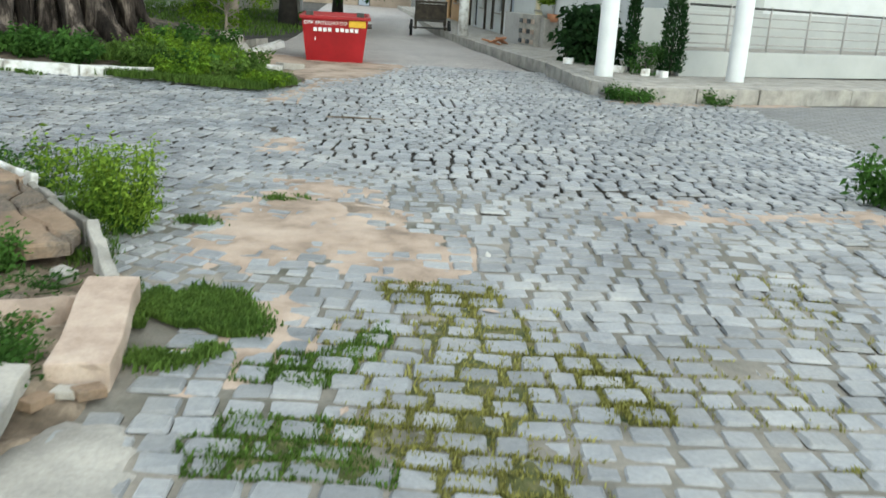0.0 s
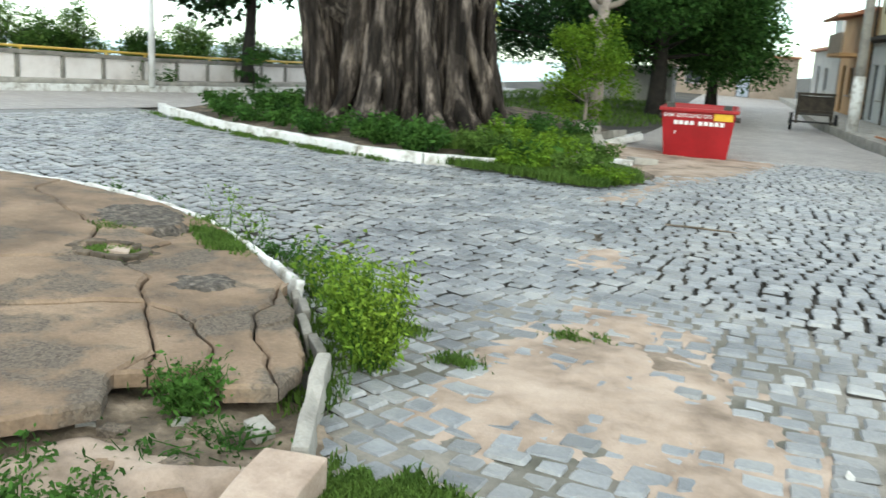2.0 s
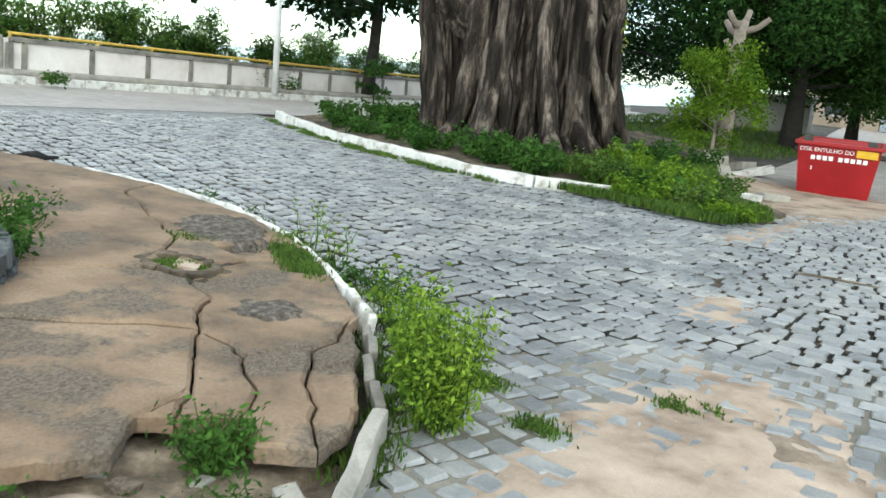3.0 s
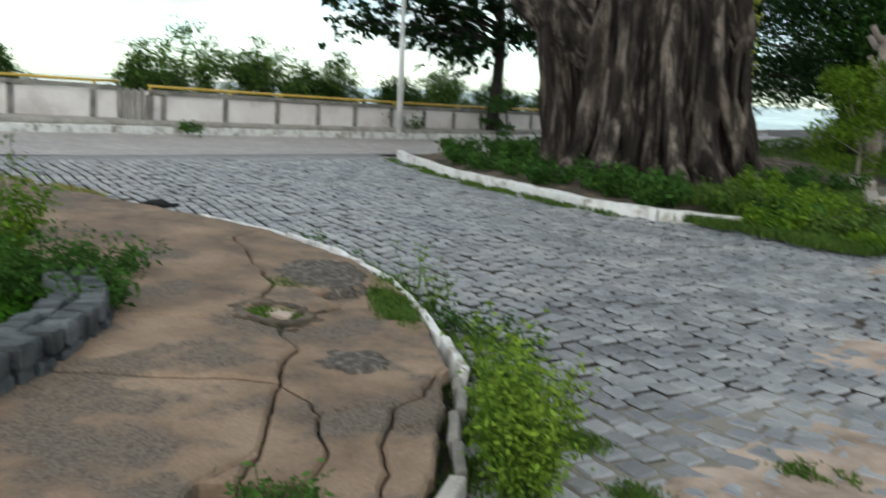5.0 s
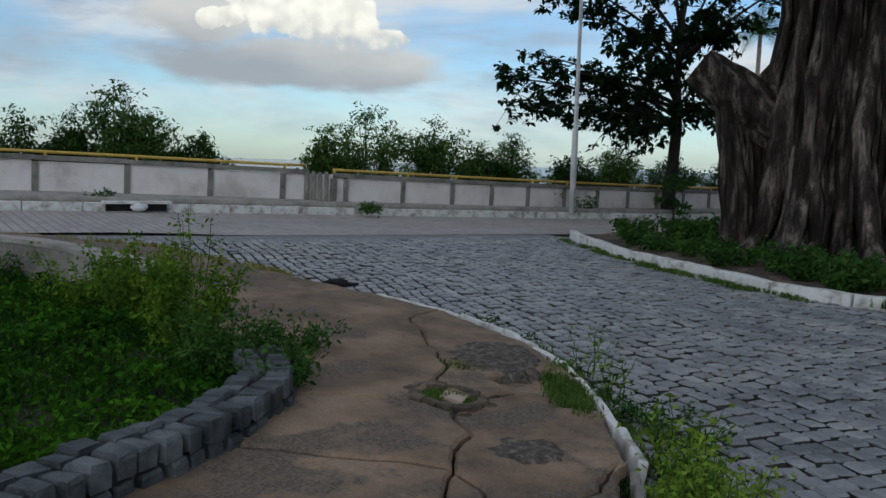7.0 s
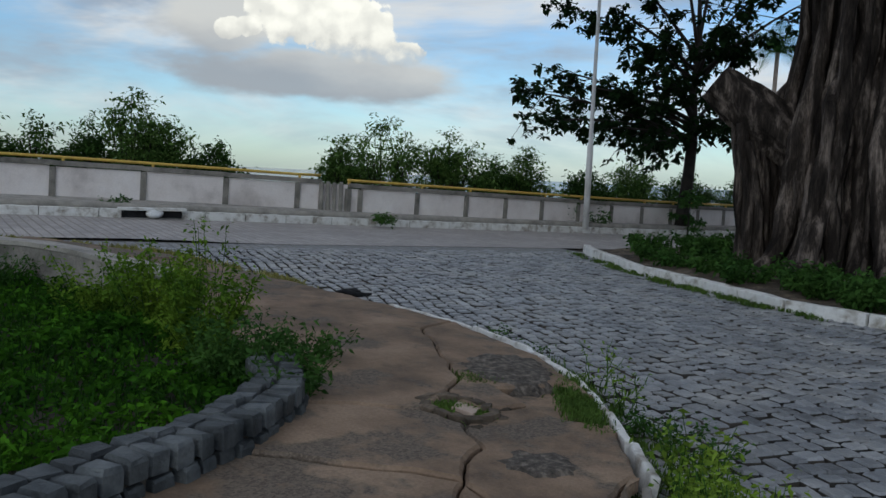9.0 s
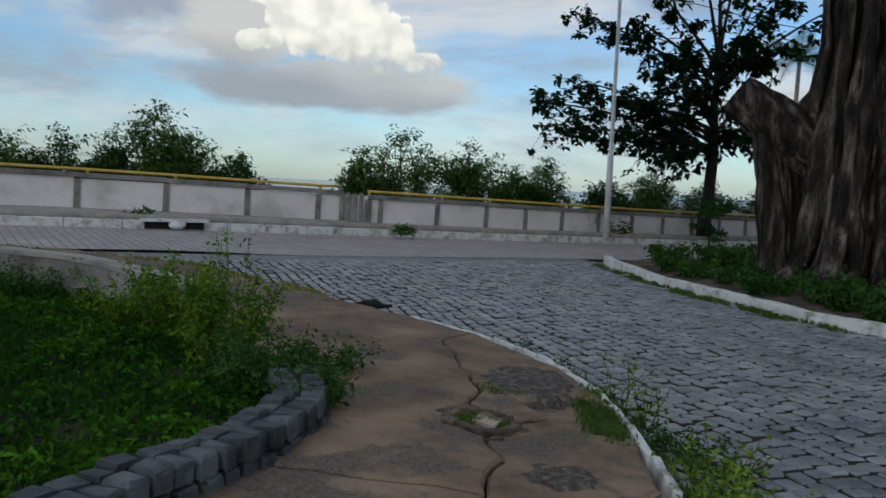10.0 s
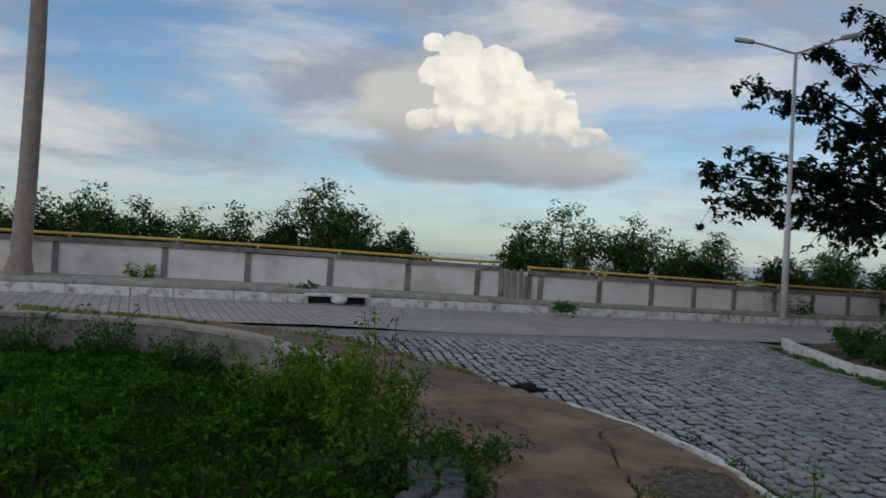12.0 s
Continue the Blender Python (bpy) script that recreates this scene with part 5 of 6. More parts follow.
# riverside growth behind the wall
def bank_tree(label, az_, dist, rise, half, leaf, seed, open_=1.0):
    """A spreading tree on the bank: stems fanning up from below the wall, leaf sprays over a lobed dome."""
    r_ = np.random.default_rng(seed)
    x, y = polar(az_, dist)
    t = thing("riverside_tree", label, "tree", x, y, -1.45, r_.uniform(0, 360), "riverside growth")
    wide, top = dist * math.tan(radians(half)), 1.55 + 1.45 + dist * math.tan(radians(rise))
    twig = bmesh.new()
    part("trunk", tube([(0, 0, -0.2), (0.05, 0, 0.5), (0.0, 0.04, 1.1)], [0.12, 0.1, 0.08], 7), BARK_DARK, t, smooth=True)
    lobes = [(0.0, 0.0, 1.0, 0.5)] + [(math.cos(2.4 * k) * q, math.sin(2.4 * k) * q, 1.0 - 0.5 * q * r_.uniform(0.7, 1.3), r_.uniform(0.28, 0.45)) for k, q in enumerate(r_.uniform(0.35, 0.8, 8))]
    sprays = []
    for lx, ly, lh, lr in lobes:
        peak = Vector((lx * wide, ly * wide, 1.3 + (top - 1.3) * lh))
        for k in range(13):
            a, e = r_.uniform(0, 6.2832), r_.uniform(0.0, 1.45)
            end = peak + Vector((math.cos(a) * math.cos(e) * lr * wide, math.sin(a) * math.cos(e) * lr * wide, (math.sin(e) - 1.0) * (top - 1.3) * 0.55))
            root = Vector((lx * wide * 0.3, ly * wide * 0.3, 1.0))
            if k % 2:
                tube([root, root.lerp(end, 0.55) + Vector((0, 0, 0.15)), end], [0.04, 0.022, 0.008], 4, twig)
            for q in range(5):
                sprays.append(end + Vector(np.clip(r_.normal(0, 0.15 * open_, 3), -0.24, 0.24)) * (1.0 + 0.5 * (q % 2)))
            sprays.append(root.lerp(end, r_.uniform(0.5, 0.9)))
    tagged(part("twigs", twig, BARK_DARK, t), kind="stuff")
    c_ = np.repeat(np.array([tuple(q) for q in sprays]), 11, 0)
    leaves("crown", c_ + r_.normal(0, 0.085, c_.shape) * np.array([1.2, 1.2, 0.7]), (0.08, 0.18), leaf, t, droop=0.5, ratio=0.4, up_bias=0.6)


OPEN, RANK = "open feathery green tree on the river bank", "rank green scrub on the river bank"
BANK = [(73.2, 26, 3.85, 2.6, 1), (71.0, 26.5, 2.2, 2.6, 1), (68.4, 26.5, 1.1, 1.9, 0), (75.8, 26.5, 2.0, 1.6, 0), (57.6, 29, 3.05, 3.2, 1), (53.2, 29.5, 2.4, 2.8, 1), (60.3, 29, 1.6, 1.5, 1), (50.6, 31, 1.0, 1.6, 0), (48.4, 32, 1.45, 1.5, 1), (44.5, 33, 0.5, 2.3, 0), (41.6, 36, 1.35, 1.7, 1), (38.3, 38, 0.5, 2.2, 0), (34.5, 40, 0.8, 2.4, 0), (31.0, 42, 0.8, 2.4, 0)]
BANK += [(78.6 + 2.9 * k, 26 + 0.7 * (k % 3), (1.9, 1.5, 2.2, 2.7, 2.0)[k % 5], 2.3, k % 2) for k in range(11)]
for k, (az_, d_, rise_, half_, feathery) in enumerate(BANK):
    bank_tree(OPEN if feathery else RANK, az_, d_, rise_, half_, LEAF_FAR if feathery else LEAF_BANK, 20 + k, 1.2 if feathery else 0.9)
pine_x, pine_y = polar(33.6, 46)
palm2 = thing("slender_palm", "slim feathery palm rising behind the fig", "palm", pine_x, pine_y, gz(pine_x, pine_y))
part("trunk", tube([(0, 0, -0.2), (0.1, 0, 4), (0.15, 0, 8.0)], [0.14, 0.11, 0.1], 8), BARK_PALE, palm2, smooth=True)


def fronds(parent, z, n, length, leaf, seed, x=0.0, y=0.0, rise=0.5):
    r_ = np.random.default_rng(seed)
    for k in range(n):
        a = 6.2832 * k / n + r_.uniform(-0.15, 0.15)
        lift = r_.uniform(0.1, 1.0) * rise
        pts = []
        for q in np.linspace(0, 1, 16):
            pts.append((x + math.cos(a) * length * q * 0.9, y + math.sin(a) * length * q * 0.9, z + length * (lift * q - 0.75 * q * q)))
        vv, ff = [], []
        side = np.array([-math.sin(a), math.cos(a), 0])
        for i in range(15):
            p0, p1 = np.array(pts[i]), np.array(pts[i + 1])
            for sgn in (-1, 1):
                for h in (0.0, 0.5):
                    b0 = p0 + (p1 - p0) * h
                    w_ = length * 0.28 * math.sin(math.pi * min(1, (i + 1.5 + h) / 16)) + 0.03
                    tip = b0 + side * sgn * w_ + (p1 - p0) * 1.2 + np.array([0, 0, -w_ * 0.35])
                    m = len(vv)
                    vv += [b0, b0 + (p1 - p0) * 0.32, tip]
                    ff.append([m, m + 1, m + 2])
            m = len(vv)
            vv += [p0 - side * 0.012, p0 + side * 0.012, p1 + side * 0.012, p1 - side * 0.012]
            ff.append([m, m + 1, m + 2, m + 3])
        raw("frond", vv, ff, leaf, parent)


fronds(palm2, 8.0, 19, 2.3, LEAF, 3, x=0.15, rise=1.35)
px_, py_ = polar(90.9, 19.4)
palm = thing("palm_tree", "tall smooth grey palm trunk at the footway", "palm", px_, py_, gz(px_, py_) + 0.15)
part("trunk", tube([(0, 0, -0.1), (0, 0, 0.12), (0.02, 0.02, 0.5), (0.0, 0.08, 2.0), (0, 0.12, 4.0), (0.0, 0.13, 5.6), (0.02, 0.22, 6.3), (0.02, 0.2, 9.6)], [0.33, 0.3, 0.2, 0.185, 0.175, 0.16, 0.13, 0.12], 14), BARK_PALE, palm, smooth=True)
fronds(palm, 9.6, 14, 2.6, LEAF, 5, y=0.2)

# ---- street lamp ----
lx2, ly2 = polar(44.3, 24.7)
lamp = thing("street_lamp", "white two-armed street lamp, unlit, on the footway", "street lamp", lx2, ly2, gz(lx2, ly2) + 0.14, 44)
part("pole", tube([(0, 0, 0), (0, 0, 2.3), (0, 0, 2.32), (0, 0, 6.95)], [0.09, 0.085, 0.06, 0.045], 12), GALV, lamp, smooth=True)
for sgn in (-1, 1):
    arm = part("arm", tube([(0, 0, 6.9), (sgn * 0.5, 0, 7.08), (sgn * 1.05, 0, 7.25)], 0.03, 8), GALV, lamp, smooth=True)
    part("lamp_head", block(0.5, 0.2, 0.11, sgn * 1.3, 0, 7.25, 0, 0, -sgn * 10), GALV, lamp, bevel=0.035)

# ---- skip ----
dx_, dy_ = -2.84, 19.55
skip = thing("skip", "bright red steel rubble skip with white lettering", "skip", dx_, dy_, gz(dx_, dy_) + 0.02, 7)


def hopper(bm, w0, w1, y0, y1, y2, y3, z0, z1):
    """A tray wider at its top: foot from y0 to y1, rim from y2 to y3."""
    q = [bm.verts.new(p) for p in ((-w0 / 2, y0, z0), (w0 / 2, y0, z0), (w0 / 2, y1, z0), (-w0 / 2, y1, z0), (-w1 / 2, y2, z1), (w1 / 2, y2, z1), (w1 / 2, y3, z1), (-w1 / 2, y3, z1))]
    for f_ in ((3, 2, 1, 0), (0, 1, 5, 4), (1, 2, 6, 5), (2, 3, 7, 6), (3, 0, 4, 7)):
        bm.faces.new([q[i] for i in f_])
    return bm


shell = part("body", hopper(bmesh.new(), 1.22, 1.42, 0.0, 2.0, -0.14, 2.3, 0.0, 0.93), RED, skip)
sm = shell.modifiers.new("plate", "SOLIDIFY")
sm.thickness = 0.03
for nm, bm in (("rim", block(1.5, 0.07, 0.07, 0, -0.16, 0.9)), ("rim", block(1.5, 0.07, 0.07, 0, 2.32, 0.9)), ("rim", block(0.07, 2.41, 0.07, -0.73, 1.08, 0.9)), ("rim", block(0.07, 2.41, 0.07, 0.73, 1.08, 0.9)), ("skid", block(0.1, 1.9, 0.05, -0.5, 1.0, -0.045)), ("skid", block(0.1, 1.9, 0.05, 0.5, 1.0, -0.045))):
    part(nm, bm, RED, skip, bevel=0.012)
for s_ in (-1, 1):
    part("lifting_lug", tube([(s_ * 0.66, 0.5, 0.76), (s_ * 0.8, 0.5, 0.76)], 0.05, 10), DARKMETAL, skip)
    part("top_bracket", block(0.16, 0.08, 0.09, s_ * 0.54, -0.14, 0.97), DARKMETAL, skip, bevel=0.01)
part("scrape", block(0.02, 0.012, 0.07, -0.42, -0.083, 0.45), TEXTWHITE, skip)


def lettering(name, text, size, mat, parent, m):
    cu = bpy.data.curves.new(name, "FONT")
    cu.body, cu.size, cu.extrude, cu.align_x, cu.align_y = text, size, 0.002, "CENTER", "CENTER"
    tmp = bpy.data.objects.new(name, cu)
    scene.collection.objects.link(tmp)
    bpy.context.view_layer.update()
    me = bpy.data.meshes.new_from_object(tmp.evaluated_get(bpy.context.evaluated_depsgraph_get()))
    bpy.data.objects.remove(tmp)
    ob = new(name, me)
    ob.parent = parent
    ob.matrix_basis = m
    return finish(ob, mat)


tilt_face = 97.1
lettering("lettering", "DISK ENTULHO DO", 0.105, TEXTWHITE, skip, pose(-0.2, -0.136, 0.82, tilt_face - 14, 0, 0))
part("sticker", block(0.36, 0.006, 0.14, 0.48, -0.134, 0.75, 0, 8), STICKER, skip)
for k in range(9):
    part("number_bar", block(0.075, 0.006, 0.08, -0.42 + k * 0.103 + (0.06 if k > 3 else 0), -0.112, 0.64 + 0.004 * (k % 2), 0, 7), TEXTWHITE, skip)

# ---- houses up the street ----


def facade(h, name, length, height, openings, mat, thick=0.22):
    """A wall with real openings, in the plane y = 0 of its house, from x = 0 to length."""
    us = sorted({0.0, length, *[o[0] for o in openings], *[o[0] + o[2] for o in openings]})
    zs = sorted({0.0, height, *[o[1] for o in openings], *[o[1] + o[3] for o in openings]})
    bm = bmesh.new()
    for u0, u1 in zip(us, us[1:]):
        for z0, z1 in zip(zs, zs[1:]):
            um, zm = (u0 + u1) / 2, (z0 + z1) / 2
            if any(o[0] < um < o[0] + o[2] and o[1] < zm < o[1] + o[3] for o in openings):
                continue
            box(bm, um, thick / 2, z0, u1 - u0, thick, z1 - z0)
    bmesh.ops.remove_doubles(bm, verts=bm.verts, dist=0.0005)
    part(name, bm, mat, h)
    for u, z, w, hh, kind in openings:
        fr = bmesh.new()
        for args in ((u + 0.03, z, 0.06, hh), (u + w - 0.03, z, 0.06, hh), (u + w / 2, z + hh - 0.06, w - 0.12, 0.06), (u + w / 2, z, w - 0.12, 0.06)):
            box(fr, args[0], 0.12, args[1], args[2], 0.06, args[3])
        if kind == "window":
            wn = part("window", fr, WHITEPAINT, h)
            part("pane", block(w - 0.12, 0.012, hh - 0.12, u + w / 2, 0.14, z + 0.06), GLASSY, wn)
            part("mullion", block(0.04, 0.05, hh - 0.12, u + w / 2, 0.118, z + 0.06), WHITEPAINT, wn)
            part("sill", block(w + 0.1, 0.14, 0.05, u + w / 2, -0.03, z - 0.052), CONC, wn)
        else:
            dr = part("door", fr, WOODOLD, h)
            part("leaf", block(w - 0.12, 0.04, hh - 0.06, u + w / 2, 0.15, z + 0.003), BLUEGREY if kind == "gate" else WOODOLD, dr)


def house(name, label, a, b, height, depth, mat, openings, roof=None, base=0.235, group="street houses"):
    """A house whose street front runs from a to b; its body lies to the right of that line."""
    a, b = np.array(a, float), np.array(b, float)
    ln = float(np.linalg.norm(b - a))
    turn = math.degrees(math.atan2(b[1] - a[1], b[0] - a[0]))
    z = min(gz(*a), gz(*b)) + base - 0.05
    h = thing(name, label, "house", a[0], a[1], z, turn, group)
    facade(h, "wall", ln, height, openings, mat)
    for wx, wy, wl, wd in ((0.1, depth / 2 + 0.225, 0.2, depth), (ln - 0.1, depth / 2 + 0.225, 0.2, depth), (ln / 2, depth + 0.1, ln - 0.41, 0.2)):
        part("side_wall", block(wl, wd, height, wx, wy, 0), mat, h)
    part("roof", block(ln + 0.24, depth + 0.6, 0.14, ln / 2, depth / 2, height + 0.004), roof or GREYWALL, h, bevel=0.02)
    return h


# fronts run from far to near so that the body lies on the east
house("corner_house", "white painted corner house with plain street wall", (2.62, 27.6), (4.75, 21.6), 6.2, 7.0, COLUMNWHITE, [])
house("cream_house", "cream house with tall windows and planted forecourt", (2.2, 29.7), (2.62, 27.62), 6.0, 6.0, CREAM, [(0.25, 1.1, 0.65, 1.5, "window"), (1.25, 0.5, 0.75, 2.1, "door")])
house("pale_house", "narrow pale house with one high window", (1.4, 33.9), (2.2, 29.72), 6.4, 6.0, COLUMNWHITE, [(1.9, 2.2, 0.85, 1.15, "window"), (0.4, 0.1, 0.9, 2.1, "gate")])
half = house("timbered_house", "white house with cream upper floor and dark beams", (0.15, 40.8), (1.38, 33.92), 3.1, 6.0, COLUMNWHITE, [(0.7, 0.1, 0.9, 2.1, "gate"), (2.4, 0.9, 1.0, 1.3, "window"), (4.1, 0.1, 1.0, 2.2, "door"), (5.6, 0.8, 0.9, 1.4, "window")], roof=WOODOLD)
ln_h = math.hypot(1.23, 6.88)
part("upper_wall", block(ln_h, 5.8, 2.8, ln_h / 2, 3.0, 3.25), CREAM, half)
for q in range(3):
    part("beam", block(0.1, 0.08, 5.95, 0.1 + q * (ln_h - 0.2) / 2, -0.042, 0.05), WOODOLD, half)
part("beam", block(ln_h, 0.1, 0.2, ln_h / 2, -0.052, 3.02), WOODOLD, half)
for q in (1.3, 3.6, 5.6):
    part("upper_window", block(0.7, 0.06, 1.1, q, 0.08, 4.1), GLASSY, half)
bal = house("balcony_house", "orange plastered house with tiled balcony roof", (-1.15, 48.5), (0.12, 41.0), 4.3, 6.0, ORANGE, [(1.0, 0.1, 0.9, 2.1, "gate"), (3.0, 0.9, 1.2, 1.2, "window"), (5.3, 0.1, 1.0, 2.1, "door")], roof=TILE)
part("balcony", block(3.6, 1.1, 0.15, 5.2, -0.55, 2.5), ORANGE, bal, bevel=0.02)
part("parapet", block(3.6, 0.1, 0.8, 5.2, -1.05, 2.655), BROWNWALL, bal, bevel=0.01)
part("tiled_hood", block(4.2, 1.6, 0.12, 5.2, -0.6, 4.15, 0, 12), TILE, bal)
house("low_house", "low grey unplastered house front", (-2.8, 58), (-1.2, 48.7), 3.0, 6, GREYWALL, [(2, 0.1, 0.9, 2.1, "gate"), (5, 0.9, 1.2, 1.2, "window")], roof=TILE)
house("white_block", "white two-storey block rising over the roofs", (-2.2, 66), (-1.6, 59), 5.2, 7, WHITEPAINT, [(1.4, 3.3, 1.0, 1.0, "window"), (4.4, 3.3, 1.0, 1.0, "window"), (3, 0.1, 1.0, 2.1, "gate")])
house("end_house", "beige house closing the end of the street", (-13.5, 66), (-4.2, 67.5), 2.9, 6, BROWNWALL, [(2, 0.9, 1.2, 1.2, "window"), (5.5, 0.1, 0.9, 2.1, "gate")], roof=TILE, base=0.0)
house("yard_wall", "long pale yard wall behind the trees", (-13.2, 45.4), (-8.5, 46), 1.7, 3, GREYWALL, [], base=0.0)

# white corner building: front to the crossing
front = house("white_building", "white rendered building with large dark window", (5.05, 21.45), (15.5, 26.4), 6.2, 0.5, WHITEPAINT, [(3.2, 2.2, 1.7, 1.3, "window"), (7.2, 2.2, 1.7, 1.3, "window")])
ramp = thing("access_ramp", "white rendered ramp wall with steel railing", "ramp", 4.35, 18.45, gz(4.35, 18.45) + 0.225, 25.6)
part("ramp_wall", block(9.0, 0.16, 0.52, 4.5, 0, 0), WHITEPAINT, ramp, bevel=0.01)
part("landing", block(9.0, 1.5, 0.5, 4.5, 0.835, 0), CONC, ramp)
part("inner_wall", block(9.0, 0.14, 1.3, 4.5, 1.7, 0), WHITEPAINT, ramp, bevel=0.01)
rails = thing("steel_railing", "grey tubular railing with five horizontal bars", "railing", 4.35, 18.45, gz(4.35, 18.45) + 0.745, 25.6)
for k in range(9):
    part("upright", tube([(0.1 + k * 1.1, 0, 0), (0.1 + k * 1.1, 0, 0.98 - 0.02 * k)], 0.026, 6), GREYWALL, rails, smooth=True)
for k in range(5):
    part("bar", tube([(0.1, 0, 0.16 + 0.19 * k), (8.9, 0, 0.13 + 0.165 * k)], 0.024 if k == 4 else 0.016, 6), GREYWALL if k < 4 else DARKMETAL, rails, smooth=True)
stair_rail = thing("stair_railing", "dark sloping handrail beside the steps", "railing", 3.4, 22.4, gz(3.4, 22.4) + 0.22, 108)
part("bar", tube([(0, 0, 1.0), (2.2, 0, 0.35)], 0.025, 6), DARKMETAL, stair_rail)
part("bar", tube([(0, 0, 0.8), (2.2, 0, 0.15)], 0.015, 6), DARKMETAL, stair_rail)
for q in (0.0, 1.1, 2.2):
    part("upright", tube([(q, 0, 0), (q, 0, 1.0 - 0.295 * q)], 0.02, 6), DARKMETAL, stair_rail)
for k, (x, y) in enumerate(((2.66, 17.1), (5.3, 17.6))):
    c = thing("column", "round white column, grey above, on the pavement", "column", x, y, gz(x, y) + 0.225, 0, "white columns")
    part("shaft", tube([(0, 0, 0), (0, 0, 0.02), (0, 0, 2.15)], [0.18, 0.175, 0.17], 24), COLUMNWHITE, c, smooth=True)
    part("upper_shaft", tube([(0, 0, 2.153), (0, 0, 5.8)], [0.168, 0.165], 24), GALV, c, smooth=True)
part("canopy", block(5.2, 4.4, 0.25, 4.2, 19.3, gz(4, 18) + 6.05, 12), WHITEPAINT, None, bevel=0.02)
tagged(bpy.data.objects["canopy"], "white canopy slab resting on the columns", "canopy")

# planted edge before the white building


def cypress(x, y, h, r, seed):
    r_ = np.random.default_rng(seed)
    t = thing("cypress", "slim dark green clipped cypress", "shrub", x, y, gz(x, y) + 0.22, 0, "clipped cypresses")
    part("trunk", tube([(0, 0, 0), (0, 0, h * 0.8)], [0.03, 0.012], 6), BARK_DARK, t)
    n_ = 2600
    zz = r_.uniform(0.05, 1, n_)
    rr = r * np.sqrt(np.clip(1 - (zz * 1.25 - 0.3) ** 2 / 0.95, 0.02, 1)) * r_.uniform(0.55, 1.08, n_)
    aa = r_.uniform(0, 6.2832, n_)
    leaves("foliage", np.column_stack([rr * np.cos(aa), rr * np.sin(aa), zz * h]), (0.05, 0.11), LEAF_DARK, t, droop=-0.8)


cypress(4.15, 18.2, 1.75, 0.24, 1)
cypress(3.45, 18.9, 2.7, 0.12, 2)
cypress(3.05, 19.6, 2.8, 0.11, 3)
tree("shrub", "rounded dark green garden shrub", 3.65, 18.2, 0.62, 0.02, 0.12, 0.3, LEAF, 1200, (0.05, 0.1), BARK_DARK, z=gz(3.6, 18.2) + 0.22, seed=31, clumps=14, flat=0.8, radius=0.18, category="shrub")
tree("cycad", "dark spreading cycad clump in the border", 2.9, 21.4, 1.0, 0.06, 0.2, 0.68, LEAF_DARK, 3000, (0.12, 0.26), BARK_DARK, z=gz(2.9, 21.4) + 0.22, seed=32, clumps=24, flat=0.7, radius=0.35, category="shrub")
for k, (x, y) in enumerate(((2.35, 20.4), (2.75, 18.0), (3.15, 18.4), (3.6, 17.85), (3.9, 17.7))):
    rough_slab("border_stone", "pale rounded stone edging the border", "stone", x, y, gz(x, y) + 0.225, 0.22, 0.18, 0.14, 30 * k, LIME, seed=k * 1.7)
fore = thing("forecourt_wall", "low patched stone and grey forecourt wall", "wall", 1.35, 29.4, gz(1.35, 29.4) + 0.22, -68)
part("stone_face", block(1.1, 0.3, 0.95, 1.7, 0, 0), CONC, fore, bevel=0.02)
part("grey_face", block(1.1, 0.26, 0.95, 0.55, 0, 0), GREYWALL, fore, bevel=0.015)
part("side_face", block(0.28, 1.6, 0.85, 2.4, 0.8, 0), CONC, fore, bevel=0.02)
for k in range(12):
    part("facing_stone", block(0.2, 0.03, 0.13, 1.28 + (k % 4) * 0.27, -0.166, 0.08 + (k // 4) * 0.3), PINKSLAB if k % 2 else SETT_DARK, fore, bevel=0.01)
pot = thing("plant_pot", "white pot with green plant on the forecourt wall", "pot", 2.45, 27.7, gz(2.4, 27.7) + 1.08)
part("pot", tube([(0, 0, 0), (0, 0, 0.4)], [0.16, 0.24], 14), WHITEPAINT, pot, smooth=True)
leaves("plant", clump([(0, 0, 0.5), (0.1, 0, 0.55), (-0.1, 0.05, 0.55)], 0.28, 500), (0.08, 0.18), WEED_BRIGHT, pot)
for k, (x, y) in enumerate(((2.5, 27.2), (2.58, 26.9))):
    p2 = thing("plant_pot", "small terracotta pot beside the white one", "pot", x, y, gz(x, y) + 1.0)
    part("pot", tube([(0, 0, 0), (0, 0, 0.22)], [0.09, 0.13], 12), TERRACOTTA, p2, smooth=True)

# utility pole, cart, barrow and the far clutter
ux, uy = -0.12, 31.3
pole = thing("utility_pole", "grey concrete utility pole, pale at its foot", "pole", ux, uy, gz(ux, uy) + 0.2)
part("shaft", tube([(0, 0, 0), (0, 0, 8.2)], [0.17, 0.11], 12), CONC, pole, smooth=True)
part("painted_band", tube([(0, 0, 0.0), (0, 0, 1.7)], [0.178, 0.172], 12), LIME, pole, smooth=True)
part("crossarm", block(1.5, 0.1, 0.1, 0, 0, 7.6, 80), WOODOLD, pole)
wire = thing("wire", "thin black overhead wire slung across the street", "cable")
part("strand", tube([(ux, uy, 7.6), (-4, 28, 5.6), (-8.5, 25, 4.6), (-14, 22, 6.0), (lx2, ly2, 7.2)], 0.012, 5), BLACK, wire)
cx, cy = -1.35, 33.8
cart = thing("cart", "dark wooden handcart parked by the kerb", "cart", cx, cy, gz(cx, cy) + 0.0, 4)
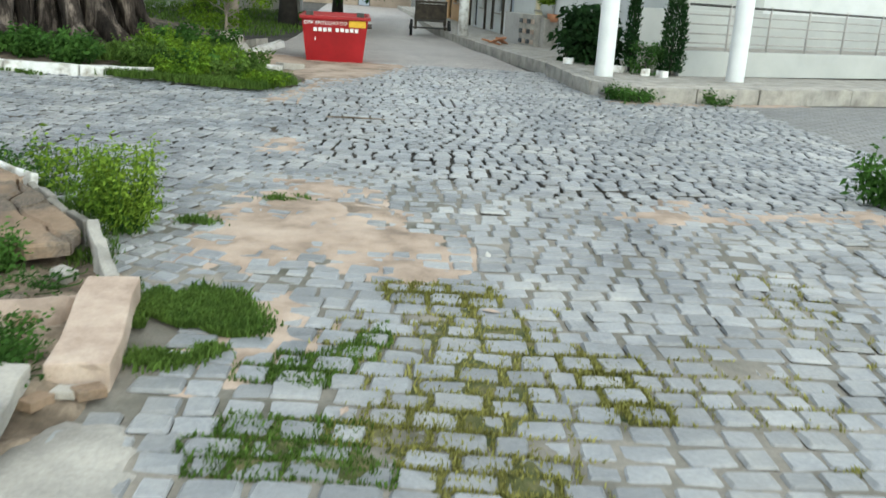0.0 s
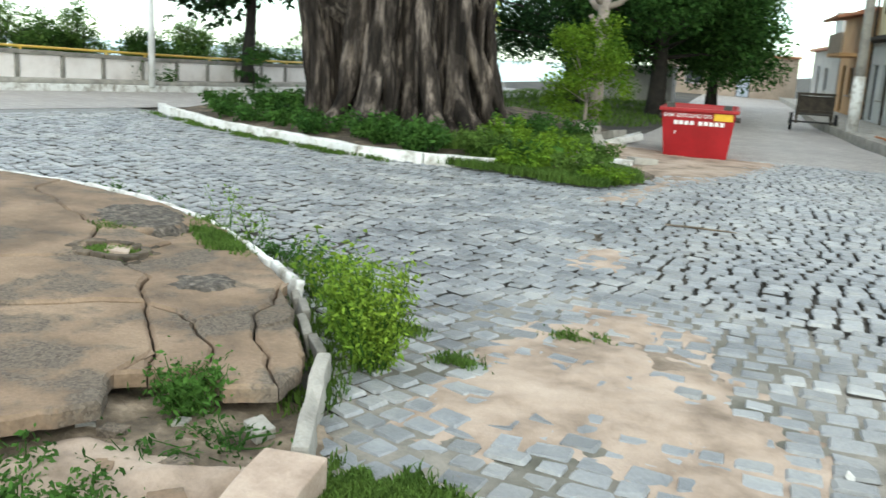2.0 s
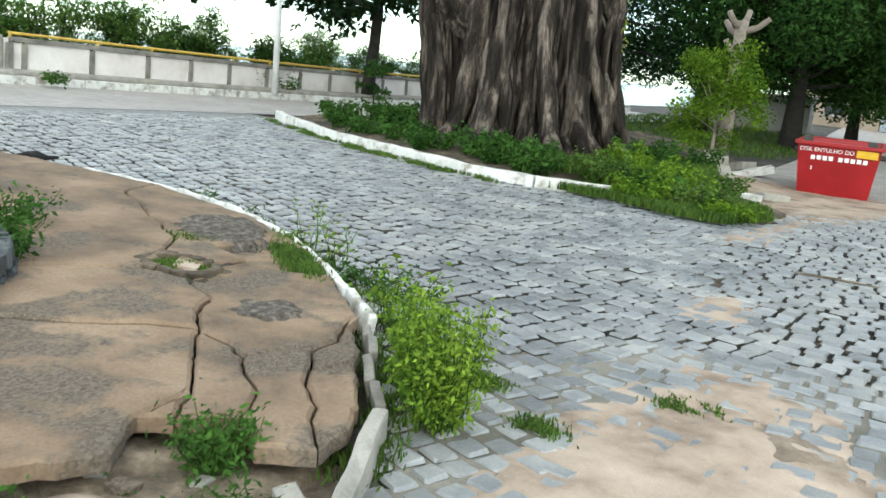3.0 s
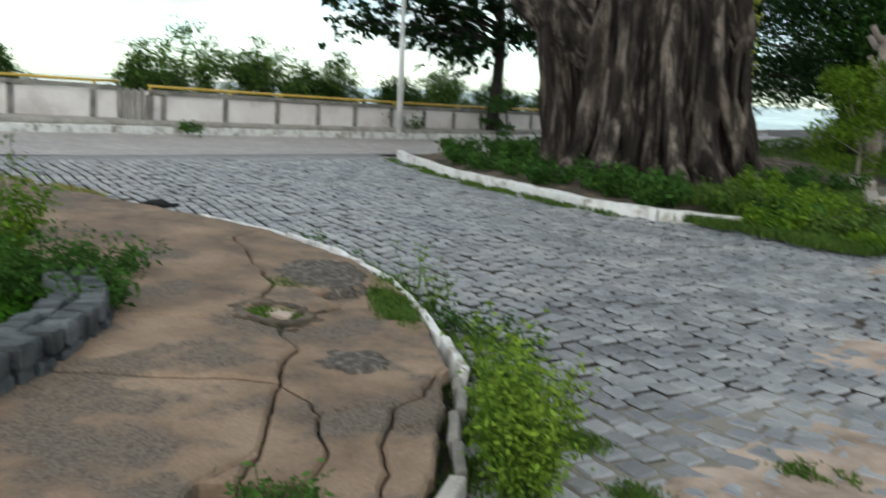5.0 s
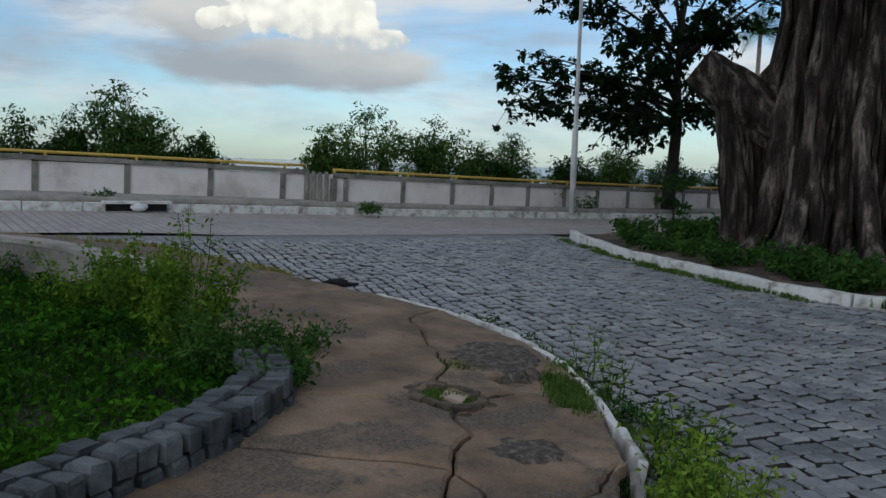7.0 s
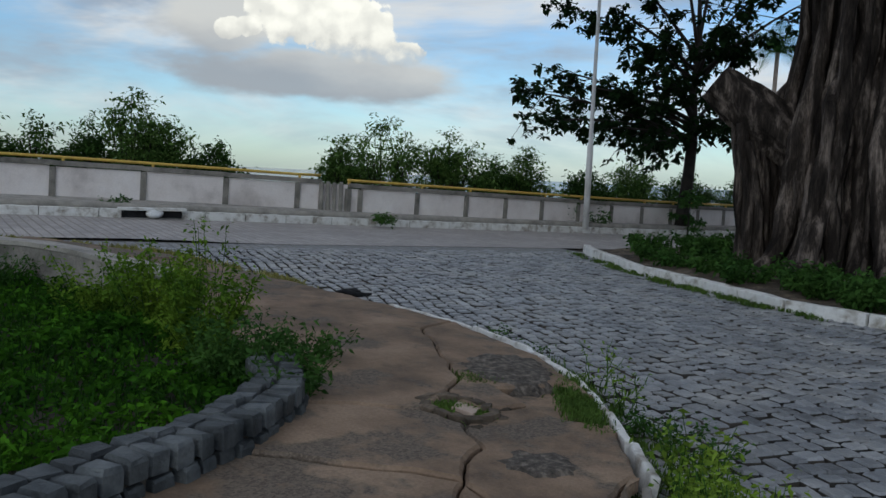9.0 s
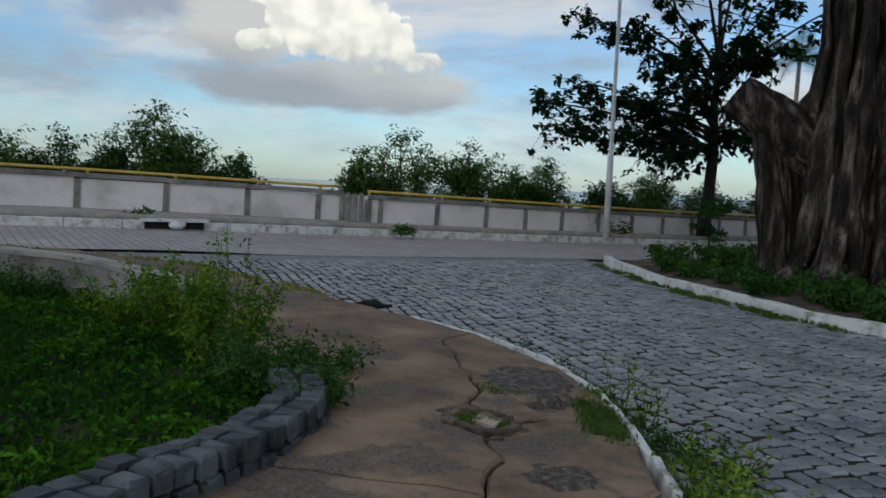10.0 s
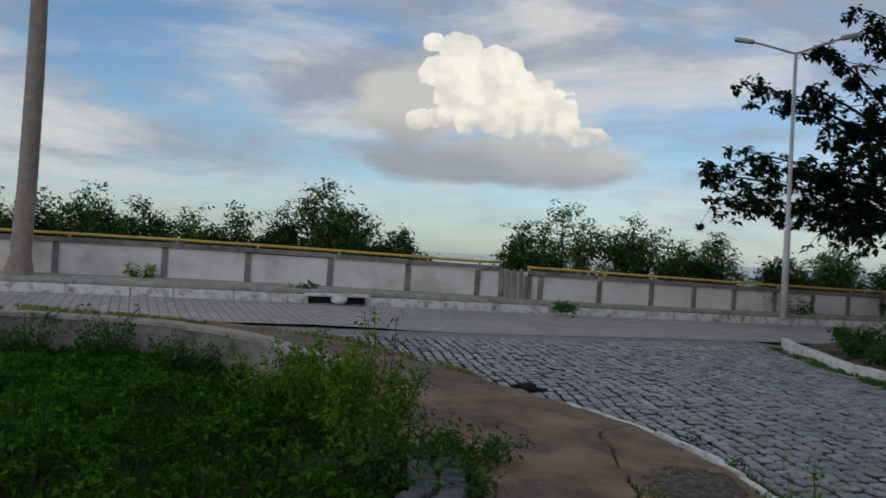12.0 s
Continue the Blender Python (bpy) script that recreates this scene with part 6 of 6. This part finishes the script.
for s_ in (-1, 1):
    part("side_rail", block(0.09, 1.9, 0.1, s_ * 0.55, 0.8, 0.45, 0, 12), WOODOLD, cart, bevel=0.008)
    part("post", block(0.08, 0.08, 0.85, s_ * 0.55, 0.0, 0.42), WOODOLD, cart, bevel=0.008)
    wheel = part("wheel", tube([(s_ * 0.66, 0.35, 0.3), (s_ * 0.76, 0.35, 0.3)], 0.3, 18), BLACK, cart)
    part("hub", tube([(s_ * 0.75, 0.35, 0.3), (s_ * 0.79, 0.35, 0.3)], 0.08, 10), DARKMETAL, wheel)
part("top_rail", block(1.2, 0.09, 0.09, 0, 0, 1.2), WOODOLD, cart, bevel=0.008)
part("cross_rail", block(1.1, 0.09, 0.09, 0, 0.0, 0.62), WOODOLD, cart, bevel=0.008)
for k in range(7):
    part("board", block(1.1, 0.2, 0.03, 0, 0.15 + k * 0.22, 0.56 + k * 0.045, 0, 12), WOODOLD, cart)
part("back_board", block(1.05, 0.04, 0.5, 0, 0.06, 0.68), WOODOLD, cart)
part("axle", tube([(-0.7, 0.35, 0.3), (0.7, 0.35, 0.3)], 0.03, 8), DARKMETAL, cart)
bx2, by2 = 0.85, 27.3
for k, (ddx, ddy, rz) in enumerate(((0, 0, 20), (0.25, 0.3, 70), (0.1, -0.3, 120))):
    rough_slab("plank", "broken reddish boards heaped on the kerb", "timber", bx2 + ddx, by2 + ddy, gz(bx2, by2) + 0.26 + 0.05 * k, 0.8, 0.16, 0.05, rz, TERRACOTTA, ry=14, seed=k)
for k, (x, y, sx_, sz_) in enumerate(((-3.7, 16.3, 0.7, 0.1), (-3.3, 16.9, 0.5, 0.12), (-5.9, 22.6, 0.9, 0.3), (-5.3, 22.2, 0.8, 0.18), (-4.8, 21.6, 0.9, 0.14), (-5.5, 21.2, 0.6, 0.25), (-4.9, 19.8, 0.5, 0.16))):
    rough_slab("rubble", "pale broken concrete left on the verge", "rubble", x, y, gz(x, y) + 0.0, sx_, sx_ * 0.5, sz_, 50 * k, LIME if k in (0, 4) else CONC, ry=4 * k, seed=k * 3.0)

# small things on the roads
hx, hy = -8.6, 7.4
shoe = thing("rubber_scrap", "black scrap of torn rubber lying on the road", "scrap", hx, hy, gz(hx, hy) + 0.01, 20)
part("sheet", tube([(-0.24, 0, 0.03), (-0.1, 0.02, 0.05), (0.08, -0.02, 0.035), (0.26, 0.01, 0.06)], [0.012, 0.035, 0.03, 0.015], 8), BLACK, shoe, smooth=True)
part("flap", tube([(-0.2, 0.05, 0.05), (-0.05, 0.08, 0.06), (0.12, 0.06, 0.04)], [0.012, 0.03, 0.012], 6), BLACK, shoe, smooth=True)
gx2, gy2 = -18.3, 8.3
drain = thing("drain_mouth", "dark kerb inlet of a storm drain", "drain", gx2, gy2, gz(gx2, gy2), 83)
part("hood", block(1.35, 0.2, 0.06, 0, -0.14, 0.16), LIME, drain, bevel=0.01)
# solid black block: the shade inside the inlet given as plain colour
part("mouth", block(1.2, 0.06, 0.14, 0, -0.03 - 0.06, 0.01), BLACK, drain)
bag = thing("plastic_bag", "crumpled white plastic bag at the drain", "bag", gx2 + 0.2, gy2, gz(gx2, gy2), 0)
bm = bmesh.new()
bmesh.ops.create_icosphere(bm, subdivisions=3, radius=0.14)
for q in bm.verts:
    q.co = Vector((q.co.x * 0.7, q.co.y * 1.2, max(-0.02, q.co.z * 0.7 + 0.1))) * (1 + 0.25 * wobble(q.co.x, q.co.y, 9, q.co.z * 9))
part("film", bm, BAGWHITE, bag, smooth=True)
branch = thing("branch", "thin dry branch lying across the setts", "branch", -1.25, 10.4, gz(-1.25, 10.4) + 0.012, 8)
part("stick", tube([(-0.34, 0.06, 0), (-0.1, -0.01, 0.012), (0.15, -0.03, 0.01), (0.36, 0.0, 0)], [0.009, 0.012, 0.01, 0.006], 6), DIRT, branch, smooth=True)
for k, (x, y) in enumerate(((1.0, 2.85), (1.05, 3.0), (2.15, 3.3), (0.15, 4.0), (0.2, 5.0), (-0.35, 2.9), (1.6, 2.5))):
    leaves("litter_leaf", [(x, y, gz(x, y) + 0.012)], (0.07, 0.12), PINKSLAB if k % 2 else LIME, None, droop=0.1, up_bias=0.95)
for ob in [o for o in bpy.data.objects if o.name.startswith("litter_leaf")]:
    tagged(ob, "pale dry fallen leaf on the setts", "leaf")

# ---- grass and weeds ----


def plant(name, label, x, y, h, spread, leaf, n_, size, z=None, seed=0, stems=14, category="weed", group=""):
    """A weed: thin arching stems set with leaves all along."""
    r_ = np.random.default_rng(seed + 100)
    t = thing(name, label, category, x, y, gz(x, y) if z is None else z, 0, group)
    bm = bmesh.new()
    pts = []
    for k in range(stems):
        a = r_.uniform(0, 6.2832)
        o = spread * math.sqrt(r_.uniform(0, 1))
        hh = h * r_.uniform(0.5, 1.1)
        path = [(o * math.cos(a) * (0.35 + 0.75 * q) + 0.03 * math.sin(q * 5 + k), o * math.sin(a) * (0.35 + 0.75 * q), hh * q) for q in np.linspace(0, 1, 6)]
        tube(path, [0.0035 * (1 - 0.7 * q) + 0.001 for q in np.linspace(0, 1, 6)], 4, bm)
        path = np.array(path)
        for _ in range(max(1, n_ // stems)):
            q = r_.uniform(0.12, 1) ** 0.8
            pts.append([np.interp(q, np.linspace(0, 1, 6), path[:, c]) for c in range(3)] + r_.normal(0, 0.035, 3))
    tagged(part("stems", bm, WEED, t), kind="stuff")
    leaves("foliage", pts, size, leaf, t)
    return t


plant("weed_bush", "bright yellow-green weed bush growing at the kerb", -1.93, 4.95, 0.52, 0.21, WEED_BRIGHT, 4400, (0.014, 0.042), seed=1, stems=60)
plant("weed_bush", "bright yellow-green weed bush growing at the kerb", -2.25, 5.34, 0.4, 0.15, WEED_BRIGHT, 1700, (0.014, 0.042), seed=2, stems=30)
plant("weed_bush", "thin pale weed in the gutter", -2.75, 5.85, 0.4, 0.2, WEED_BRIGHT, 300, (0.03, 0.07), seed=3, stems=14)
for k, (x, y, h, s) in enumerate(((-3.95, 6.75, 0.35, 0.18), (-4.5, 7.05, 0.45, 0.16), (-3.45, 6.55, 0.15, 0.25), (-3.2, 6.5, 0.1, 0.3), (-3.75, 6.45, 0.12, 0.2), (-5.6, 7.3, 0.12, 0.25), (-6.3, 7.4, 0.1, 0.3))):
    plant("gutter_weed", "sparse weed rooted along the kerb", x, y, h, s, WEED if k > 1 else WEED_MID, 260 if k > 1 else 90, (0.025, 0.05), seed=10 + k, stems=14 if k > 1 else 6, group="gutter weeds")
for k, (x, y, h, s, n_) in enumerate(((-1.85, 3.05, 0.13, 0.3, 2000), (-2.2, 3.1, 0.12, 0.32, 1600), (-1.65, 2.95, 0.1, 0.2, 700), (-2.24, 4.05, 0.2, 0.15, 900), (-1.95, 3.85, 0.06, 0.22, 260), (-2.6, 2.95, 0.12, 0.3, 1000), (-2.1, 3.55, 0.05, 0.22, 180))):
    plant("weed_patch", "low dark green weeds among the rubble", x, y, h, s, WEED, n_, (0.02, 0.045), z=gz(x, y) + 0.01, seed=30 + k, stems=30, group="rubble weeds")
for k, (x, y, h, s, n_) in enumerate(((-6.1, 4.7, 0.62, 0.38, 1700), (-6.9, 4.65, 0.66, 0.4, 1800), (-7.6, 4.4, 0.5, 0.38, 1100), (-5.3, 4.6, 0.42, 0.36, 1000), (-4.75, 4.7, 0.3, 0.28, 700), (-5.5, 5.2, 0.3, 0.32, 500), (-6.9, 5.1, 1.05, 0.2, 160), (-9.3, 3.9, 0.35, 0.4, 420), (-10.1, 3.3, 0.5, 0.4, 500), (-10.45, 2.5, 0.42, 0.4, 350))):
    plant("tall_weed", "leggy yellow-green weeds at the bed edge", x, y, h, s, WEED_MID if k in (0, 1, 2, 6) else WEED, int(n_ * 1.9), (0.025, 0.062), z=gz(x, y) + 0.1, seed=50 + k, stems=26 if n_ > 200 else 5, group="bed weeds")
bed = np.vstack([planter_line[::2], [(-3.0, -1.5)]])
inner = bed.mean(0) + (bed - bed.mean(0)) * 0.95
pts = scatter(inner, 80000)
pts = pts[(pts[:, 1] > 0.4) & (pts[:, 0] > -10.9)]
hgt = np.array([0.1 + 0.09 * wobble(a, b, 1.3, 4) + 0.09 * wobble(a, b, 4.0, 6) for a, b in pts])
c = on_ground(pts)
c[:, 2] += hgt + rng.uniform(0.0, 0.11, len(c))
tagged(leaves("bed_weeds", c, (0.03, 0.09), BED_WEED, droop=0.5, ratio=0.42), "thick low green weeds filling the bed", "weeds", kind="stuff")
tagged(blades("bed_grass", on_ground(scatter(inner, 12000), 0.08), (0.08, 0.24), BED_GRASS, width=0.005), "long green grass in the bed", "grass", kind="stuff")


def joint_points(poly, n):
    """Places in the joints round the setts of a region."""
    near_ = stones[inside(poly, stones[:, 0], stones[:, 1])]
    k = rng.integers(0, len(near_), n)
    u, w = rng.uniform(-0.5, 0.5, n), np.where(rng.random(n) < 0.5, -0.5, 0.5)
    flip = rng.random(n) < 0.35
    u, w = np.where(flip, w, u) * near_[k, 2], np.where(flip, u, w) * near_[k, 3]
    ca, sa = np.cos(near_[k, 4]), np.sin(near_[k, 4])
    return np.column_stack([near_[k, 0] + u * ca - w * sa, near_[k, 1] + u * sa + w * ca]) + rng.normal(0, 0.007, (n, 2))


def round_patch(x, y, r):
    return [(x + r * (1 + 0.5 * wobble(math.cos(a) * 2, math.sin(a) * 2 + x, 1.0, y)) * math.cos(a) * 1.3, y + r * (1 + 0.5 * wobble(math.cos(a) * 2, math.sin(a) * 2, 1.0, x)) * math.sin(a) * 0.7) for a in np.linspace(0, 6.2, 18)]


def turf(name, label, poly, n_, height, mat, dz=0.0, width=0.005):
    q_ = scatter(poly, int(n_ * 1.5)) + rng.normal(0, 0.045, (int(n_ * 1.5), 2))
    q_ = q_[np.array([wobble(a_, b_, 2.5, 21) + 0.7 * wobble(a_, b_, 8.0, 23) > -0.16 for a_, b_ in q_])]
    tagged(blades(name, on_ground(q_, dz), height, mat, width=width), label, "grass", kind="stuff")


turf("grass", "dense green grass tuft beside the slab", [(-1.5, 4.05), (-1.05, 4.0), (-0.82, 3.6), (-0.95, 3.3), (-1.12, 3.15), (-1.28, 3.2), (-1.35, 3.5)], 12000, (0.012, 0.055), GRASS)
turf("grass", "short grass along the corner gutter", [(-2.0, 4.3), (-1.8, 4.3), (-2.1, 5.4), (-3.1, 6.3), (-4.4, 7.0), (-5.6, 7.5), (-7.2, 7.5), (-7.2, 7.25), (-5.6, 7.2), (-4.2, 6.6), (-3.2, 5.9), (-2.3, 5.0)], 5000, (0.02, 0.08), GRASS)
turf("grass", "grass in the broken edge of the pavement", [(-4.15, 6.35), (-4.6, 6.75), (-4.3, 6.75), (-3.7, 6.2), (-3.4, 5.9), (-3.6, 5.95)], 2200, (0.02, 0.07), GRASS, 0.13)
turf("grass", "grass round the hole in the pavement", round_patch(-4.08, 5.44, 0.14), 900, (0.02, 0.06), GRASS, 0.14)
turf("grass", "grass growing from a pavement crack", round_patch(-4.65, 6.00, 0.11), 400, (0.02, 0.06), GRASS, 0.14)
turf("grass", "small grass tuft in the sand", round_patch(-1.20, 6.07, 0.09), 450, (0.012, 0.035), GRASS)
turf("grass", "small grass tufts between setts", round_patch(-2.08, 5.60, 0.08), 400, (0.012, 0.04), GRASS)
turf("grass", "small grass tufts between setts", round_patch(-1.61, 5.30, 0.07), 300, (0.012, 0.04), GRASS)
turf("grass", "green grass bank at the end of the island", [(-5.4, 13.0), (-4.3, 12.9), (-3.6, 12.6), (-2.9, 12.7), (-2.6, 13.8), (-2.9, 14.8), (-3.8, 15.6), (-5.0, 14.4)], 15000, (0.05, 0.16), GRASS, 0.03, 0.008)
turf("grass", "patchy grass on the tree island", [(-6.2, 13.4), (-4.9, 14.2), (-4.2, 16.5), (-5.0, 19.5), (-6.0, 20), (-6.4, 16), (-7, 14.8)], 14000, (0.06, 0.2), GRASS, 0.18, 0.008)
turf("grass", "thin grass at the foot of the island kerb", [(-13.2, 15.2), (-11, 14.0), (-9.1, 13.2), (-6.8, 12.6), (-6.0, 12.6), (-6.5, 12.9), (-9.1, 13.5), (-11, 14.4)], 3500, (0.03, 0.08), GRASS, 0.0, 0.007)
turf("verge_grass", "dry grass strip along the pavement edge", [(-8.4, 6.9), (-9.6, 6.75), (-12, 5.8), (-13.5, 4.8), (-14.4, 3.2), (-15.2, 1.8), (-16, 2.0), (-14.7, 4.0), (-12.5, 6.5), (-9.6, 7.2)], 5500, (0.03, 0.08), GRASS_DRY, 0.05, 0.008)
turf("far_grass", "grass under the street trees", [(-13, 26), (-6, 27), (-5, 36), (-8, 46), (-16, 46), (-14, 32)], 9000, (0.06, 0.2), GRASS, 0.0, 0.015)
# the street side of the bed: moss and grass in the joints
moss_areas = [[(-0.75, 2.75), (-0.35, 2.8), (-0.25, 2.5), (-0.7, 2.45)], [(-0.35, 2.75), (0.15, 3.1), (0.1, 2.75), (-0.1, 2.6)], [(-0.7, 3.2), (-0.4, 3.55), (-0.3, 3.75), (-0.38, 3.35), (-0.5, 3.1)], [(-0.35, 4.35), (0.2, 4.35), (0.15, 4.15), (-0.3, 4.15)], [(0.0, 2.55), (0.35, 2.6), (0.4, 2.25), (0.05, 2.2)], [(0.55, 3.6), (0.72, 3.5), (0.8, 3.0), (0.62, 3.05)], [(-0.1, 3.9), (0.4, 3.9), (0.3, 2.9), (-0.05, 3.0)]]
for k, area in enumerate(moss_areas):
    ar = np.asarray(area)
    wide = ar.mean(0) + (ar - ar.mean(0)) * 1.25
    drift("moss", [tuple(q) for q in wide], MOSS, "dry moss and grass filling the joints", "moss", high=-0.006, rough=0.012, step=0.03, scale=5.0, seed=40.0 + k, kind="stuff", fade=0.12)
    q_ = np.concatenate([joint_points(wide, 1100), scatter(wide, 900 if k in (0, 2) else 500)])
    tagged(blades("joint_grass", on_ground(q_, -0.012), (0.014, 0.04), GRASS if k in (0, 2) else GRASS_DRY, width=0.004), "tufts of grass in the sett joints", "grass", kind="stuff")
jp = joint_points(np.array([(-0.8, 2.0), (2.2, 2.0), (2.6, 4.8), (0.6, 5.0), (-0.5, 4.2)]), 11000)
keep = np.array([wobble(a, b, 1.4, 9) + 0.5 * wobble(a, b, 5.0, 3) > 0.16 for a, b in jp])
tagged(blades("joint_grass", on_ground(jp[keep], -0.014), (0.012, 0.036), GRASS_DRY, width=0.004), "sparse dry grass between the setts", "grass", kind="stuff")
for k, (x, y, h, s, n_) in enumerate(((-12.0, 16.3, 0.55, 0.5, 900), (-11.3, 16.7, 0.6, 0.6, 1200), (-10.6, 16.2, 0.7, 0.6, 1300), (-10.9, 17.3, 0.7, 0.6, 1300), (-7.3, 14.3, 0.6, 0.6, 1100), (-6.7, 13.9, 0.55, 0.5, 1000), (-5.9, 13.4, 0.6, 0.45, 900), (-6.4, 14.6, 0.5, 0.6, 900), (-5.0, 15.2, 0.35, 0.6, 1100), (-4.4, 14.2, 0.3, 0.6, 1100), (-10.9, 15.3, 0.4, 0.5, 700), (-9.9, 14.8, 0.35, 0.55, 700), (-9.0, 14.5, 0.4, 0.5, 700), (-8.2, 14.2, 0.4, 0.5, 700), (-9.6, 15.5, 0.45, 0.5, 700), (-5.6, 17.2, 0.7, 0.6, 1100), (-5.3, 18.6, 0.6, 0.6, 1000))):
    plant("island_weed", "dark green weeds sprawling over the island", x, y, h * 0.75, s, WEED if k != 8 else WEED_BRIGHT, n_, (0.06, 0.14), z=gz(x, y) + 0.12, seed=70 + k, stems=22, group="island weeds")
for k, (x, y, h, s, n_) in enumerate(((-5.1, 14.0, 0.5, 0.5, 1500), (-4.5, 15.0, 0.55, 0.55, 1700), (-4.0, 14.2, 0.4, 0.5, 1400), (-3.4, 13.6, 0.3, 0.45, 1200), (-4.3, 13.4, 0.3, 0.5, 1200), (-5.4, 15.6, 0.6, 0.5, 1500), (-3.7, 15.3, 0.35, 0.5, 1200), (-3.0, 13.2, 0.2, 0.35, 700))):
    plant("bank_weed", "fresh green weeds and grass at the island tip", x, y, h, s, WEED_MID if k % 3 else GRASS, n_, (0.04, 0.1), z=gz(x, y) + 0.05, seed=140 + k, stems=24, group="island weeds")
for k, (x, y, h, s, n_) in enumerate(((2.75, 14.55, 0.25, 0.3, 300), (3.0, 14.75, 0.2, 0.3, 260), (4.25, 14.95, 0.22, 0.3, 300), (3.42, 7.15, 0.45, 0.2, 420), (3.55, 7.0, 0.35, 0.2, 300), (2.5, 14.9, 0.25, 0.25, 260))):
    plant("kerb_weed", "weed sprouting at the foot of the kerb", x, y, h, s, WEED, n_, (0.04, 0.1), seed=90 + k, stems=16, group="kerb weeds")
for k, (az_, d_, h_) in enumerate(((84.2, 19.9, 0.45), (74.3, 19.2, 0.25), (45.6, 25.3, 0.9), (43.4, 25.6, 0.6), (57.5, 20.3, 0.18))):
    x, y = polar(az_, d_)
    plant("wall_weed", "weed growing at the foot of the river wall", x, y, h_, 0.3, WEED_BRIGHT if k == 0 else WEED, 320, (0.05, 0.12), z=gz(x, y) + 0.13, seed=110 + k, stems=14, group="wall weeds")
